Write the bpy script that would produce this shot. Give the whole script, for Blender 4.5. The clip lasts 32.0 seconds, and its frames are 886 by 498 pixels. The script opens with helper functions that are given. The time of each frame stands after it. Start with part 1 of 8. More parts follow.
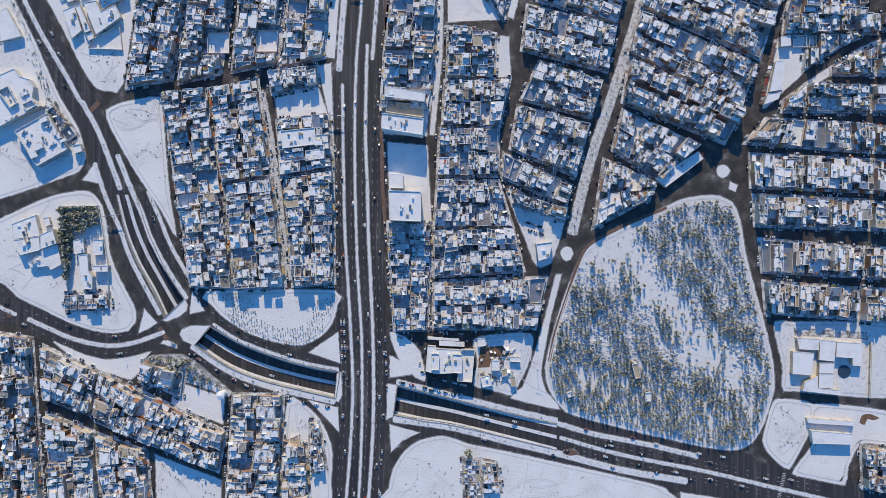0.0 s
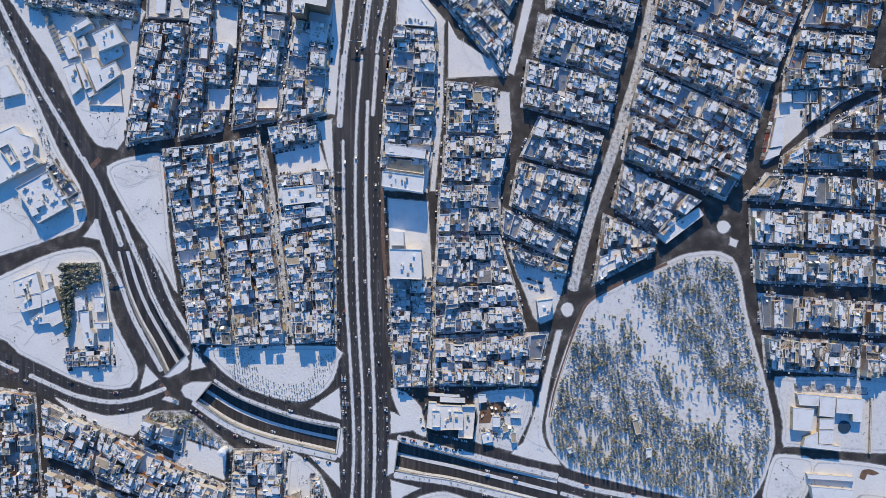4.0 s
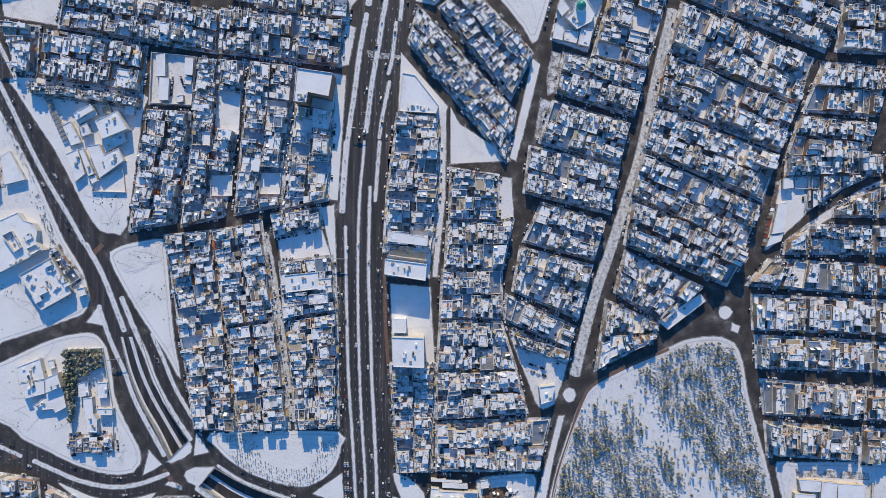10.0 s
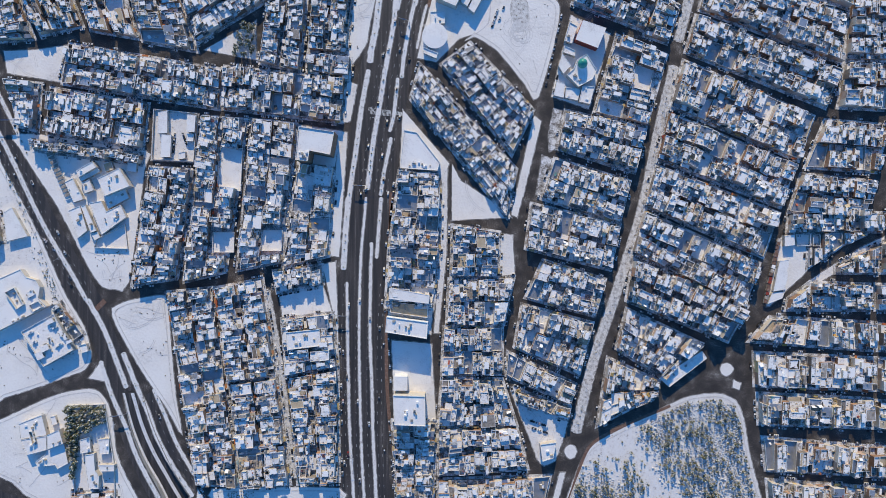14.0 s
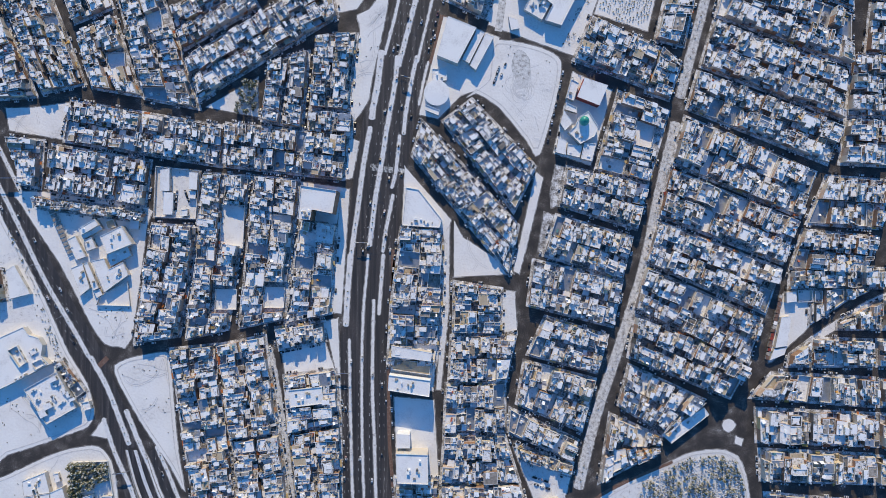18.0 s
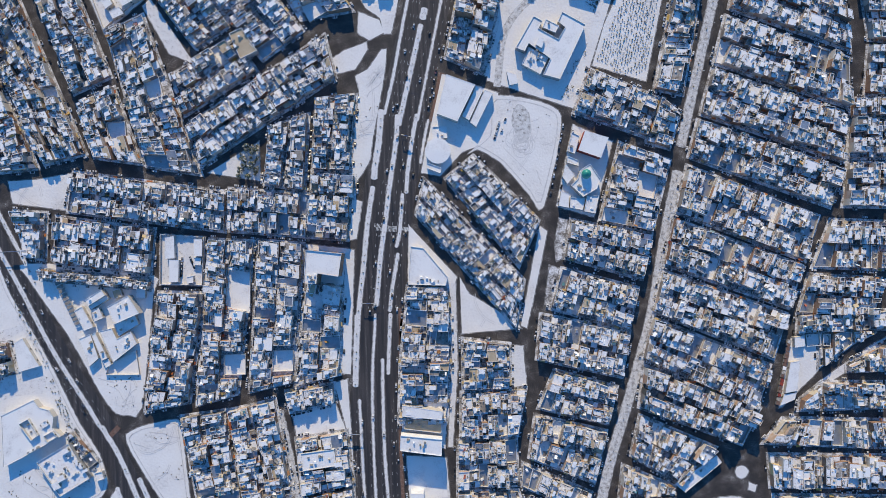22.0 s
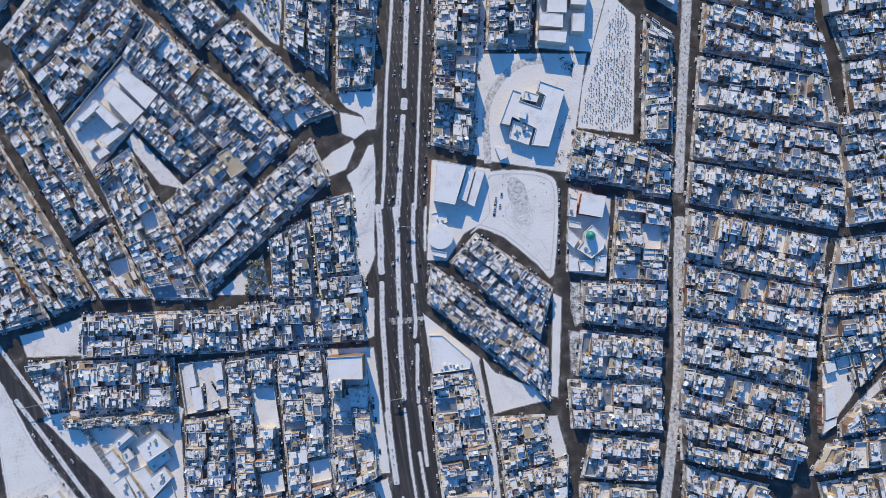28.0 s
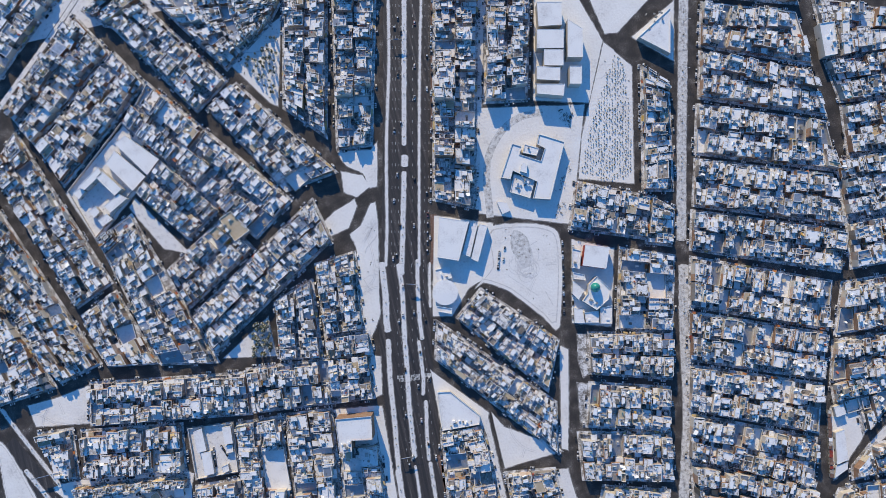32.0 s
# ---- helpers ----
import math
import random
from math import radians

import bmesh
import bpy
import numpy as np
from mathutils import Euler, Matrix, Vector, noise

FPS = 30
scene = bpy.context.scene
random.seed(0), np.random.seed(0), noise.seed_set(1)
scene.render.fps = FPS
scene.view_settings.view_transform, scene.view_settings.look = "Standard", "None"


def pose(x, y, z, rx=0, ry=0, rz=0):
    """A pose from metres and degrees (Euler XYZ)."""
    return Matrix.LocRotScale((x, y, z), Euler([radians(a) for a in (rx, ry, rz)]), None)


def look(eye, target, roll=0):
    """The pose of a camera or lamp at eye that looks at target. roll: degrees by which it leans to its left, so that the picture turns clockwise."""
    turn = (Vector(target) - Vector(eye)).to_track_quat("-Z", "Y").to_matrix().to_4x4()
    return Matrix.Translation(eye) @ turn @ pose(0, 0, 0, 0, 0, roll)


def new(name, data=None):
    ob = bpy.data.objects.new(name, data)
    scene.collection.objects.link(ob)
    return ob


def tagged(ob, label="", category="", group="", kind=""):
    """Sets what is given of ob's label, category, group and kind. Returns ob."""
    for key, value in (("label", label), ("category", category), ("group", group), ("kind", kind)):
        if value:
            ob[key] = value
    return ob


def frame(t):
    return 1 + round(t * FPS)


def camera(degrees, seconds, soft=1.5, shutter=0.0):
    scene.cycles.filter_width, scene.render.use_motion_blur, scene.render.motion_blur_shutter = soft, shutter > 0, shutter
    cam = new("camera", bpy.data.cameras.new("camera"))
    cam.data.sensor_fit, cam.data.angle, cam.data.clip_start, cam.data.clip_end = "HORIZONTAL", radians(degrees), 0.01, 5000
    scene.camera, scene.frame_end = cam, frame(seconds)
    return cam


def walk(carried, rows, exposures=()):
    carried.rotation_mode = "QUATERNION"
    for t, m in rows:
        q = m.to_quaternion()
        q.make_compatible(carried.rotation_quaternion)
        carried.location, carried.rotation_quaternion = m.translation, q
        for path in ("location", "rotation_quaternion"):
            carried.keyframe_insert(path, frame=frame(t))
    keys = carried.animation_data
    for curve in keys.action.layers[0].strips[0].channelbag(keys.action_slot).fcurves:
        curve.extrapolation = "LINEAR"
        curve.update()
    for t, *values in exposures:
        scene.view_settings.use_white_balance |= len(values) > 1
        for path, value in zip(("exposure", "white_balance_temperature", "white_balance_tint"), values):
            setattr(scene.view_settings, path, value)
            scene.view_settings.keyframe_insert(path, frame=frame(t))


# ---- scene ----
# ---- camera ----
cam = camera(70, 32.0, soft=0.45)
walk(cam, [
    (0, pose(2.52, -117.22, 557.89, 0.498, 0.048, 0.072)),
    (0.5, pose(2.56, -110.71, 558.02, 0.461, 0.051, 0.077)),
    (1, pose(2.59, -104.18, 558.17, 0.425, 0.057, 0.070)),
    (1.5, pose(2.58, -97.63, 558.28, 0.387, 0.059, 0.071)),
    (2, pose(2.54, -91.05, 558.32, 0.353, 0.053, 0.060)),
    (2.5, pose(2.47, -84.44, 558.45, 0.320, 0.059, 0.032)),
    (3, pose(2.43, -77.86, 558.64, 0.288, 0.081, 0.013)),
    (3.5, pose(2.37, -71.39, 558.80, 0.248, 0.081, -0.000)),
    (5.5, pose(1.91, -45.74, 559.11, 0.182, 0.107, 0.008)),
    (6, pose(1.89, -39.20, 559.23, 0.169, 0.113, 0.016)),
    (6.5, pose(1.93, -32.60, 559.34, 0.138, 0.131, -0.006)),
    (7, pose(1.90, -25.99, 559.30, 0.106, 0.145, -0.018)),
    (7.5, pose(1.59, -19.39, 559.31, 0.056, 0.131, -0.008)),
    (8, pose(0.97, -12.80, 559.45, 0.023, 0.102, -0.005)),
    (8.5, pose(0.38, -6.25, 559.65, 0.023, 0.059, -0.012)),
    (9, pose(0.00, 0.00, 559.83, 0.006, 0.027, -0.000)),
    (9.5, pose(0.16, 6.01, 560.02, 0.037, 0.062, -0.013)),
    (10, pose(0.41, 11.88, 560.21, 0.101, 0.104, -0.020)),
    (10.5, pose(0.59, 17.62, 560.34, 0.148, 0.135, -0.031)),
    (11, pose(0.76, 23.43, 560.46, 0.190, 0.173, 0.004)),
    (11.5, pose(0.97, 29.42, 560.67, 0.222, 0.213, -0.001)),
    (12, pose(1.06, 35.54, 560.73, 0.233, 0.227, -0.000)),
    (12.5, pose(1.01, 41.72, 560.72, 0.237, 0.225, 0.010)),
    (13, pose(0.84, 47.95, 560.74, 0.246, 0.241, 0.004)),
    (13.5, pose(0.71, 54.23, 560.86, 0.242, 0.245, 0.012)),
    (14, pose(0.60, 60.59, 560.96, 0.244, 0.243, 0.021)),
    (14.5, pose(0.46, 66.98, 561.09, 0.245, 0.239, 0.041)),
    (16.5, pose(-0.44, 92.37, 561.45, 0.188, 0.249, 0.089)),
    (17, pose(-0.66, 98.73, 561.52, 0.191, 0.247, 0.073)),
    (17.5, pose(-0.95, 105.05, 561.63, 0.190, 0.241, 0.040)),
    (18, pose(-1.35, 111.33, 561.68, 0.189, 0.236, -0.092)),
    (18.5, pose(-1.92, 117.60, 561.68, 0.203, 0.226, -0.270)),
    (19, pose(-2.55, 123.82, 561.70, 0.225, 0.221, -0.456)),
    (19.5, pose(-3.17, 130.01, 561.74, 0.235, 0.203, -0.653)),
    (20, pose(-3.77, 136.25, 561.94, 0.256, 0.197, -0.870)),
    (20.5, pose(-4.23, 142.55, 562.09, 0.252, 0.200, -1.101)),
    (21, pose(-4.63, 148.92, 562.25, 0.248, 0.202, -1.404)),
    (21.5, pose(-5.02, 155.31, 562.31, 0.241, 0.229, -1.780)),
    (22, pose(-5.42, 161.64, 562.37, 0.240, 0.248, -2.202)),
    (22.5, pose(-5.82, 167.87, 562.55, 0.250, 0.255, -2.700)),
    (23, pose(-6.24, 173.96, 562.57, 0.285, 0.265, -3.276)),
    (23.5, pose(-6.65, 179.78, 562.51, 0.317, 0.265, -3.916)),
    (24, pose(-7.13, 185.30, 562.46, 0.393, 0.267, -4.637)),
    (24.5, pose(-7.65, 190.37, 562.34, 0.496, 0.255, -5.447)),
    (25, pose(-8.18, 195.06, 562.20, 0.667, 0.240, -6.277)),
    (25.5, pose(-8.65, 199.37, 562.14, 0.859, 0.236, -7.106)),
    (27.5, pose(-9.86, 215.65, 562.46, 1.775, 0.277, -10.705)),
    (28, pose(-9.92, 219.95, 562.66, 1.976, 0.299, -11.560)),
    (28.5, pose(-9.71, 224.54, 562.97, 2.135, 0.308, -12.183)),
    (29, pose(-9.30, 229.54, 563.24, 2.263, 0.341, -12.651)),
    (29.5, pose(-8.66, 234.89, 563.40, 2.342, 0.362, -13.055)),
    (30, pose(-7.81, 240.61, 563.58, 2.392, 0.378, -13.355)),
    (30.5, pose(-6.80, 246.54, 563.83, 2.413, 0.375, -13.435)),
    (31, pose(-5.84, 252.60, 564.19, 2.425, 0.385, -13.456)),
    (31.5, pose(-4.86, 258.71, 564.52, 2.426, 0.373, -13.454)),
    (32, pose(-3.95, 264.84, 565.03, 2.419, 0.368, -13.455)),
], exposures=[(0, -0.21), (32, -0.17)])

# ---- world and sun ----
SUN_ELEVATION, SUN_TURN = radians(24), radians(-5)
world = bpy.data.worlds.new("winter_sky")
scene.world = world
world.use_nodes = True
wn = world.node_tree.nodes
sky = wn.new("ShaderNodeTexSky")
sky.sky_type, sky.sun_disc = "NISHITA", False
sky.sun_elevation, sky.sun_rotation = SUN_ELEVATION, SUN_TURN % (2 * math.pi)
sky.altitude, sky.air_density, sky.dust_density, sky.ozone_density = 1500, 1.2, 0.0, 6.0
wn["Background"].inputs["Strength"].default_value = 0.15
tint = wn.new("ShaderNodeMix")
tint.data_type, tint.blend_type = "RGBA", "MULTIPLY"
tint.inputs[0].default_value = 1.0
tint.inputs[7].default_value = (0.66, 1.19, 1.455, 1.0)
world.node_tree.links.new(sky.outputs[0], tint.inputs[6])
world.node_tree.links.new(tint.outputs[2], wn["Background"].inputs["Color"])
sun_lamp = bpy.data.lights.new("sun", "SUN")
sun_lamp.energy, sun_lamp.angle, sun_lamp.color = 4.85, radians(0.53), (1.0, 0.83, 0.56)
sun = new("sun", sun_lamp)
toward = Vector((math.sin(SUN_TURN) * math.cos(SUN_ELEVATION), math.cos(SUN_TURN) * math.cos(SUN_ELEVATION), math.sin(SUN_ELEVATION)))
sun.matrix_world = look(toward * 900, (0, 0, 0))


# ---- materials ----
def material(name, stops, scale=0.3, fine=3.0, rough=0.85, bump=0.3, reach=0.05, random_mix=0.0, metal=0.0, island=False, stretch=None):
    """A surface whose colour runs over stops by noise of two sizes in world metres."""
    m = bpy.data.materials.new(name)
    m.use_nodes = True
    n, links = m.node_tree.nodes, m.node_tree.links
    shader = n["Principled BSDF"]
    shader.inputs["Roughness"].default_value, shader.inputs["Metallic"].default_value = rough, metal
    shader.inputs["Specular IOR Level"].default_value = 0.5 if rough < 0.5 else 0.25
    place = n.new("ShaderNodeNewGeometry")
    big, small = n.new("ShaderNodeTexNoise"), n.new("ShaderNodeTexNoise")
    for tex, size, detail in ((big, scale, 5), (small, fine, 4)):
        tex.inputs["Scale"].default_value, tex.inputs["Detail"].default_value = size, detail
        links.new(place.outputs["Position"], tex.inputs["Vector"])
    if stretch:
        pull = n.new("ShaderNodeMapping")
        pull.inputs["Rotation"].default_value[2] = stretch[1]
        pull.inputs["Scale"].default_value = (1.0, stretch[0], 1.0)
        links.new(place.outputs["Position"], pull.inputs["Vector"])
        links.new(pull.outputs[0], big.inputs["Vector"])
    both = n.new("ShaderNodeMix")
    both.inputs[0].default_value = 0.4
    links.new(big.outputs[0], both.inputs[2])
    links.new(small.outputs[0], both.inputs[3])
    value = both.outputs[0]
    if random_mix:
        info = n.new("ShaderNodeObjectInfo")
        source = place.outputs["Random Per Island"] if island else info.outputs["Random"]
        blend = n.new("ShaderNodeMix")
        blend.inputs[0].default_value = random_mix
        links.new(value, blend.inputs[2])
        links.new(source, blend.inputs[3])
        value = blend.outputs[0]
    ramp = n.new("ShaderNodeValToRGB")
    while len(ramp.color_ramp.elements) < len(stops):
        ramp.color_ramp.elements.new(0.5)
    for e, (at, colour) in zip(ramp.color_ramp.elements, stops):
        e.position, e.color = at, (*colour, 1)
    links.new(value, ramp.inputs[0])
    links.new(ramp.outputs[0], shader.inputs["Base Color"])
    if bump:
        b = n.new("ShaderNodeBump")
        b.inputs["Strength"].default_value, b.inputs["Distance"].default_value = bump, reach
        links.new(small.outputs[0], b.inputs["Height"])
        links.new(b.outputs[0], shader.inputs["Normal"])
    return m


snow = material("snow", [(0.25, (0.42, 0.40, 0.38)), (0.33, (0.68, 0.655, 0.625)), (0.43, (0.83, 0.805, 0.77)), (0.6, (0.89, 0.87, 0.835))], 0.045, 0.5, 0.7, 0.8, 0.3)
snow_dirty = material("snow_dirty", [(0.26, (0.16, 0.14, 0.12)), (0.35, (0.48, 0.45, 0.43)), (0.42, (0.76, 0.745, 0.73)), (0.7, (0.88, 0.87, 0.85))], 0.30, 1.2, 0.75, 0.6, 0.15)
snow_roof = material("snow_roof", [(0.22, (0.12, 0.10, 0.09)), (0.32, (0.36, 0.34, 0.32)), (0.385, (0.80, 0.785, 0.77)), (0.5, (0.91, 0.90, 0.885)), (0.8, (0.93, 0.92, 0.905))], 0.5, 2.2, 0.7, 0.6, 0.12, 0.3, island=True)
snow_flat = material("snow_flat", [(0.26, (0.40, 0.38, 0.37)), (0.36, (0.75, 0.735, 0.72)), (0.5, (0.88, 0.87, 0.85)), (0.8, (0.91, 0.90, 0.885))], 0.10, 0.9, 0.7, 0.5, 0.15)
slush = material("slush", [(0.32, (0.11, 0.10, 0.092)), (0.42, (0.21, 0.195, 0.18)), (0.49, (0.46, 0.45, 0.44)), (0.58, (0.80, 0.80, 0.81))], 0.16, 0.8, 0.6, 0.4, 0.08)
gutter = material("gutter_slush", [(0.32, (0.047, 0.045, 0.043)), (0.45, (0.142, 0.136, 0.13)), (0.54, (0.34, 0.32, 0.30)), (0.63, (0.72, 0.71, 0.70))], 0.22, 1.4, 0.6, 0.4, 0.08)
asphalt = material("asphalt", [(0.3, (0.037, 0.034, 0.033)), (0.46, (0.057, 0.051, 0.047)), (0.55, (0.09, 0.079, 0.071)), (0.63, (0.18, 0.165, 0.15)), (0.71, (0.50, 0.49, 0.48))], 0.09, 1.1, 0.55, 0.25, 0.02)
asphalt_main = material("asphalt_main", [(0.30, (0.026, 0.0245, 0.024)), (0.44, (0.042, 0.038, 0.036)), (0.54, (0.066, 0.058, 0.052)), (0.62, (0.115, 0.10, 0.09)), (0.70, (0.30, 0.28, 0.265))], 0.42, 1.6, 0.45, 0.2, 0.02, stretch=(0.035, 0.0))
plaster = material("plaster", [(0.10, (0.10, 0.09, 0.08)), (0.26, (0.24, 0.21, 0.19)), (0.36, (0.40, 0.36, 0.30)), (0.45, (0.60, 0.50, 0.36)), (0.52, (0.46, 0.44, 0.41)), (0.60, (0.56, 0.50, 0.42)), (0.66, (0.62, 0.47, 0.24)), (0.72, (0.27, 0.24, 0.21)), (0.80, (0.58, 0.56, 0.53)), (0.90, (0.38, 0.23, 0.15))], 0.3, 2.5, 0.85, 0.3, 0.02, 0.85, island=True)
concrete = material("concrete", [(0.3, (0.22, 0.21, 0.20)), (0.6, (0.38, 0.37, 0.35)), (0.8, (0.48, 0.47, 0.45))], 0.2, 2.0, 0.85, 0.3, 0.02)
marking = material("marking_paint", [(0.3, (0.45, 0.45, 0.43)), (0.6, (0.75, 0.75, 0.72))], 0.8, 4.0, 0.6, 0.1, 0.01)


rut = material("rutted_snow", [(0.3, (0.55, 0.53, 0.50)), (0.5, (0.68, 0.66, 0.64)), (0.66, (0.82, 0.81, 0.79))], 0.4, 2.5, 0.7, 0.5, 0.05)
brick = material("brick", [(0.3, (0.20, 0.12, 0.08)), (0.6, (0.30, 0.19, 0.13)), (0.8, (0.36, 0.26, 0.19))], 0.3, 4.0, 0.85, 0.3, 0.02)
foil = material("foil_roof", [(0.3, (0.34, 0.35, 0.36)), (0.46, (0.46, 0.47, 0.48)), (0.60, (0.56, 0.57, 0.58)), (0.72, (0.84, 0.83, 0.82))], 0.25, 1.3, 0.32, 0.4, 0.04, 0.25, metal=0.6, island=True)
sign_paint = material("sign_paint", [(0.3, (0.03, 0.09, 0.26)), (0.7, (0.05, 0.14, 0.34))], 0.5, 3.0, 0.4, 0.1)
awning_paint = material("awning_paint", [(0.22, (0.55, 0.36, 0.10)), (0.36, (0.60, 0.46, 0.22)), (0.5, (0.42, 0.10, 0.05)), (0.62, (0.58, 0.24, 0.08)), (0.78, (0.12, 0.30, 0.33)), (0.9, (0.7, 0.68, 0.64))], 0.4, 3.0, 0.7, 0.2, 0.02, 0.85, island=True)
bare_roof = material("bare_roof", [(0.25, (0.13, 0.115, 0.10)), (0.42, (0.26, 0.23, 0.20)), (0.54, (0.42, 0.385, 0.345)), (0.66, (0.78, 0.77, 0.76))], 0.4, 1.8, 0.8, 0.4, 0.04, 0.3, island=True)
wet_roof = material("wet_roof", [(0.25, (0.045, 0.042, 0.04)), (0.45, (0.10, 0.092, 0.085)), (0.6, (0.19, 0.175, 0.16)), (0.72, (0.60, 0.59, 0.58))], 0.4, 1.8, 0.5, 0.3, 0.03, 0.3, island=True)
tan_roof = material("tan_roof", [(0.3, (0.42, 0.33, 0.22)), (0.6, (0.58, 0.48, 0.34)), (0.78, (0.75, 0.72, 0.68))], 0.2, 1.5, 0.85, 0.3, 0.03)
white_wall = material("white_wall", [(0.3, (0.62, 0.61, 0.58)), (0.7, (0.80, 0.79, 0.77))], 0.3, 2.0, 0.8, 0.2, 0.02)
red_wall = material("red_wall", [(0.3, (0.22, 0.04, 0.03)), (0.7, (0.34, 0.07, 0.05))], 0.3, 2.0, 0.7, 0.2, 0.02)
earth = material("earth", [(0.3, (0.14, 0.08, 0.05)), (0.6, (0.25, 0.15, 0.10)), (0.78, (0.6, 0.56, 0.52))], 0.2, 1.2, 0.9, 0.6, 0.1)
dark_water = material("dark_water", [(0.3, (0.03, 0.06, 0.10)), (0.7, (0.05, 0.09, 0.14))], 0.2, 1.0, 0.15, 0.1, 0.02)
green_tile = material("green_tile", [(0.3, (0.02, 0.22, 0.17)), (0.7, (0.04, 0.34, 0.27))], 0.6, 3.0, 0.35, 0.2, 0.02)
grave_stone = material("grave_stone", [(0.2, (0.10, 0.10, 0.09)), (0.45, (0.24, 0.23, 0.20)), (0.6, (0.36, 0.34, 0.31)), (0.75, (0.60, 0.58, 0.55))], 0.6, 4.0, 0.8, 0.3, 0.03, 0.55, island=True)
dry_grass = material("dry_grass", [(0.3, (0.12, 0.09, 0.055)), (0.6, (0.24, 0.19, 0.12)), (0.8, (0.40, 0.34, 0.25))], 0.6, 4.0, 0.9, 0.3, 0.02)
bark = material("bark", [(0.3, (0.07, 0.05, 0.035)), (0.7, (0.15, 0.11, 0.08))], 1.0, 6.0, 0.9, 0.5, 0.03)
foliage = material("snowy_foliage", [(0.30, (0.05, 0.05, 0.024)), (0.44, (0.13, 0.125, 0.058)), (0.55, (0.24, 0.225, 0.12)), (0.64, (0.70, 0.69, 0.66))], 0.35, 1.6, 0.8, 0.3, 0.05, 0.35, island=True)
twigs = material("twigs", [(0.3, (0.035, 0.03, 0.022)), (0.6, (0.08, 0.065, 0.045)), (0.8, (0.16, 0.13, 0.10))], 0.5, 4.0, 0.9, 0.3, 0.02, 0.4, island=True)
pipe_mat = material("old_pipes", [(0.2, (0.04, 0.038, 0.036)), (0.5, (0.11, 0.10, 0.09)), (0.75, (0.24, 0.20, 0.16))], 0.5, 4.0, 0.7, 0.2, 0.02, 0.7, island=True)
units_mat = material("rooftop_metal", [(0.2, (0.08, 0.08, 0.08)), (0.4, (0.30, 0.29, 0.27)), (0.52, (0.52, 0.45, 0.33)), (0.64, (0.75, 0.75, 0.76)), (0.74, (0.50, 0.34, 0.10)), (0.80, (0.42, 0.09, 0.05)), (0.88, (0.10, 0.26, 0.30))], 0.4, 3.0, 0.6, 0.2, 0.02, 0.8, island=True)
car_paint = material("car_paint", [(0.15, (0.02, 0.02, 0.022)), (0.35, (0.10, 0.10, 0.11)), (0.45, (0.55, 0.56, 0.58)), (0.8, (0.80, 0.80, 0.80)), (0.95, (0.3, 0.03, 0.03))], 0.5, 3.0, 0.55, 0.0, 0.01, 0.9)
car_paint_stuff = material("car_paint_mixed", [(0.15, (0.02, 0.02, 0.022)), (0.35, (0.10, 0.10, 0.11)), (0.45, (0.55, 0.56, 0.58)), (0.9, (0.80, 0.80, 0.80))], 0.5, 3.0, 0.55, 0.0, 0.01, 0.9, island=True)
car_glass = material("car_glass", [(0.3, (0.012, 0.014, 0.018)), (0.7, (0.03, 0.035, 0.04))], 0.5, 3.0, 0.3, 0.0)
rubber = material("rubber", [(0.3, (0.015, 0.015, 0.015)), (0.7, (0.03, 0.03, 0.03))], 2.0, 8.0, 0.9, 0.1)
steel = material("galvanised_steel", [(0.3, (0.25, 0.26, 0.27)), (0.7, (0.42, 0.43, 0.44))], 1.0, 5.0, 0.45, 0.1, 0.01, metal=0.6)
trodden = material("trodden_snow", [(0.30, (0.16, 0.145, 0.13)), (0.40, (0.40, 0.38, 0.36)), (0.50, (0.66, 0.65, 0.63)), (0.66, (0.84, 0.83, 0.81))], 0.35, 1.6, 0.75, 0.6, 0.12)
crossing_red = material("brown_paving", [(0.3, (0.13, 0.075, 0.055)), (0.55, (0.21, 0.13, 0.10)), (0.72, (0.36, 0.30, 0.27))], 0.5, 2.0, 0.8, 0.2)


# ---- builders ----
def mesh_of(name, verts, faces, mats, index=None):
    me = bpy.data.meshes.new(name)
    me.from_pydata(verts, [], faces)
    for m in mats:
        me.materials.append(m)
    if index is not None:
        me.polygons.foreach_set("material_index", index)
    me.update()
    return me


def walls_of(name, verts, faces, wall):
    """Walls whose level tops carry snow."""
    tops = [int(len({round(verts[i][2], 3) for i in f}) == 1) for f in faces]
    return mesh_of(name, verts, faces, [wall, snow_roof], tops)


def child(name, me, parent, label=""):
    ob = new(name, me)
    ob.parent = parent
    return tagged(ob, label)


def prism(verts, faces, loop, z0, z1, bottom=False):
    """Adds an upright block over a loop of plan points to the lists."""
    k, n = len(verts), len(loop)
    area = sum(loop[i][0] * loop[(i + 1) % n][1] - loop[(i + 1) % n][0] * loop[i][1] for i in range(n))
    loop = list(loop) if area > 0 else list(loop)[::-1]
    verts += [(x, y, z0) for x, y in loop] + [(x, y, z1) for x, y in loop]
    faces.append(tuple(range(k + n, k + 2 * n)))
    faces += [(k + i, k + (i + 1) % n, k + n + (i + 1) % n, k + n + i) for i in range(n)]
    if bottom:
        faces.append(tuple(range(k + n - 1, k - 1, -1)))


SLABS = []


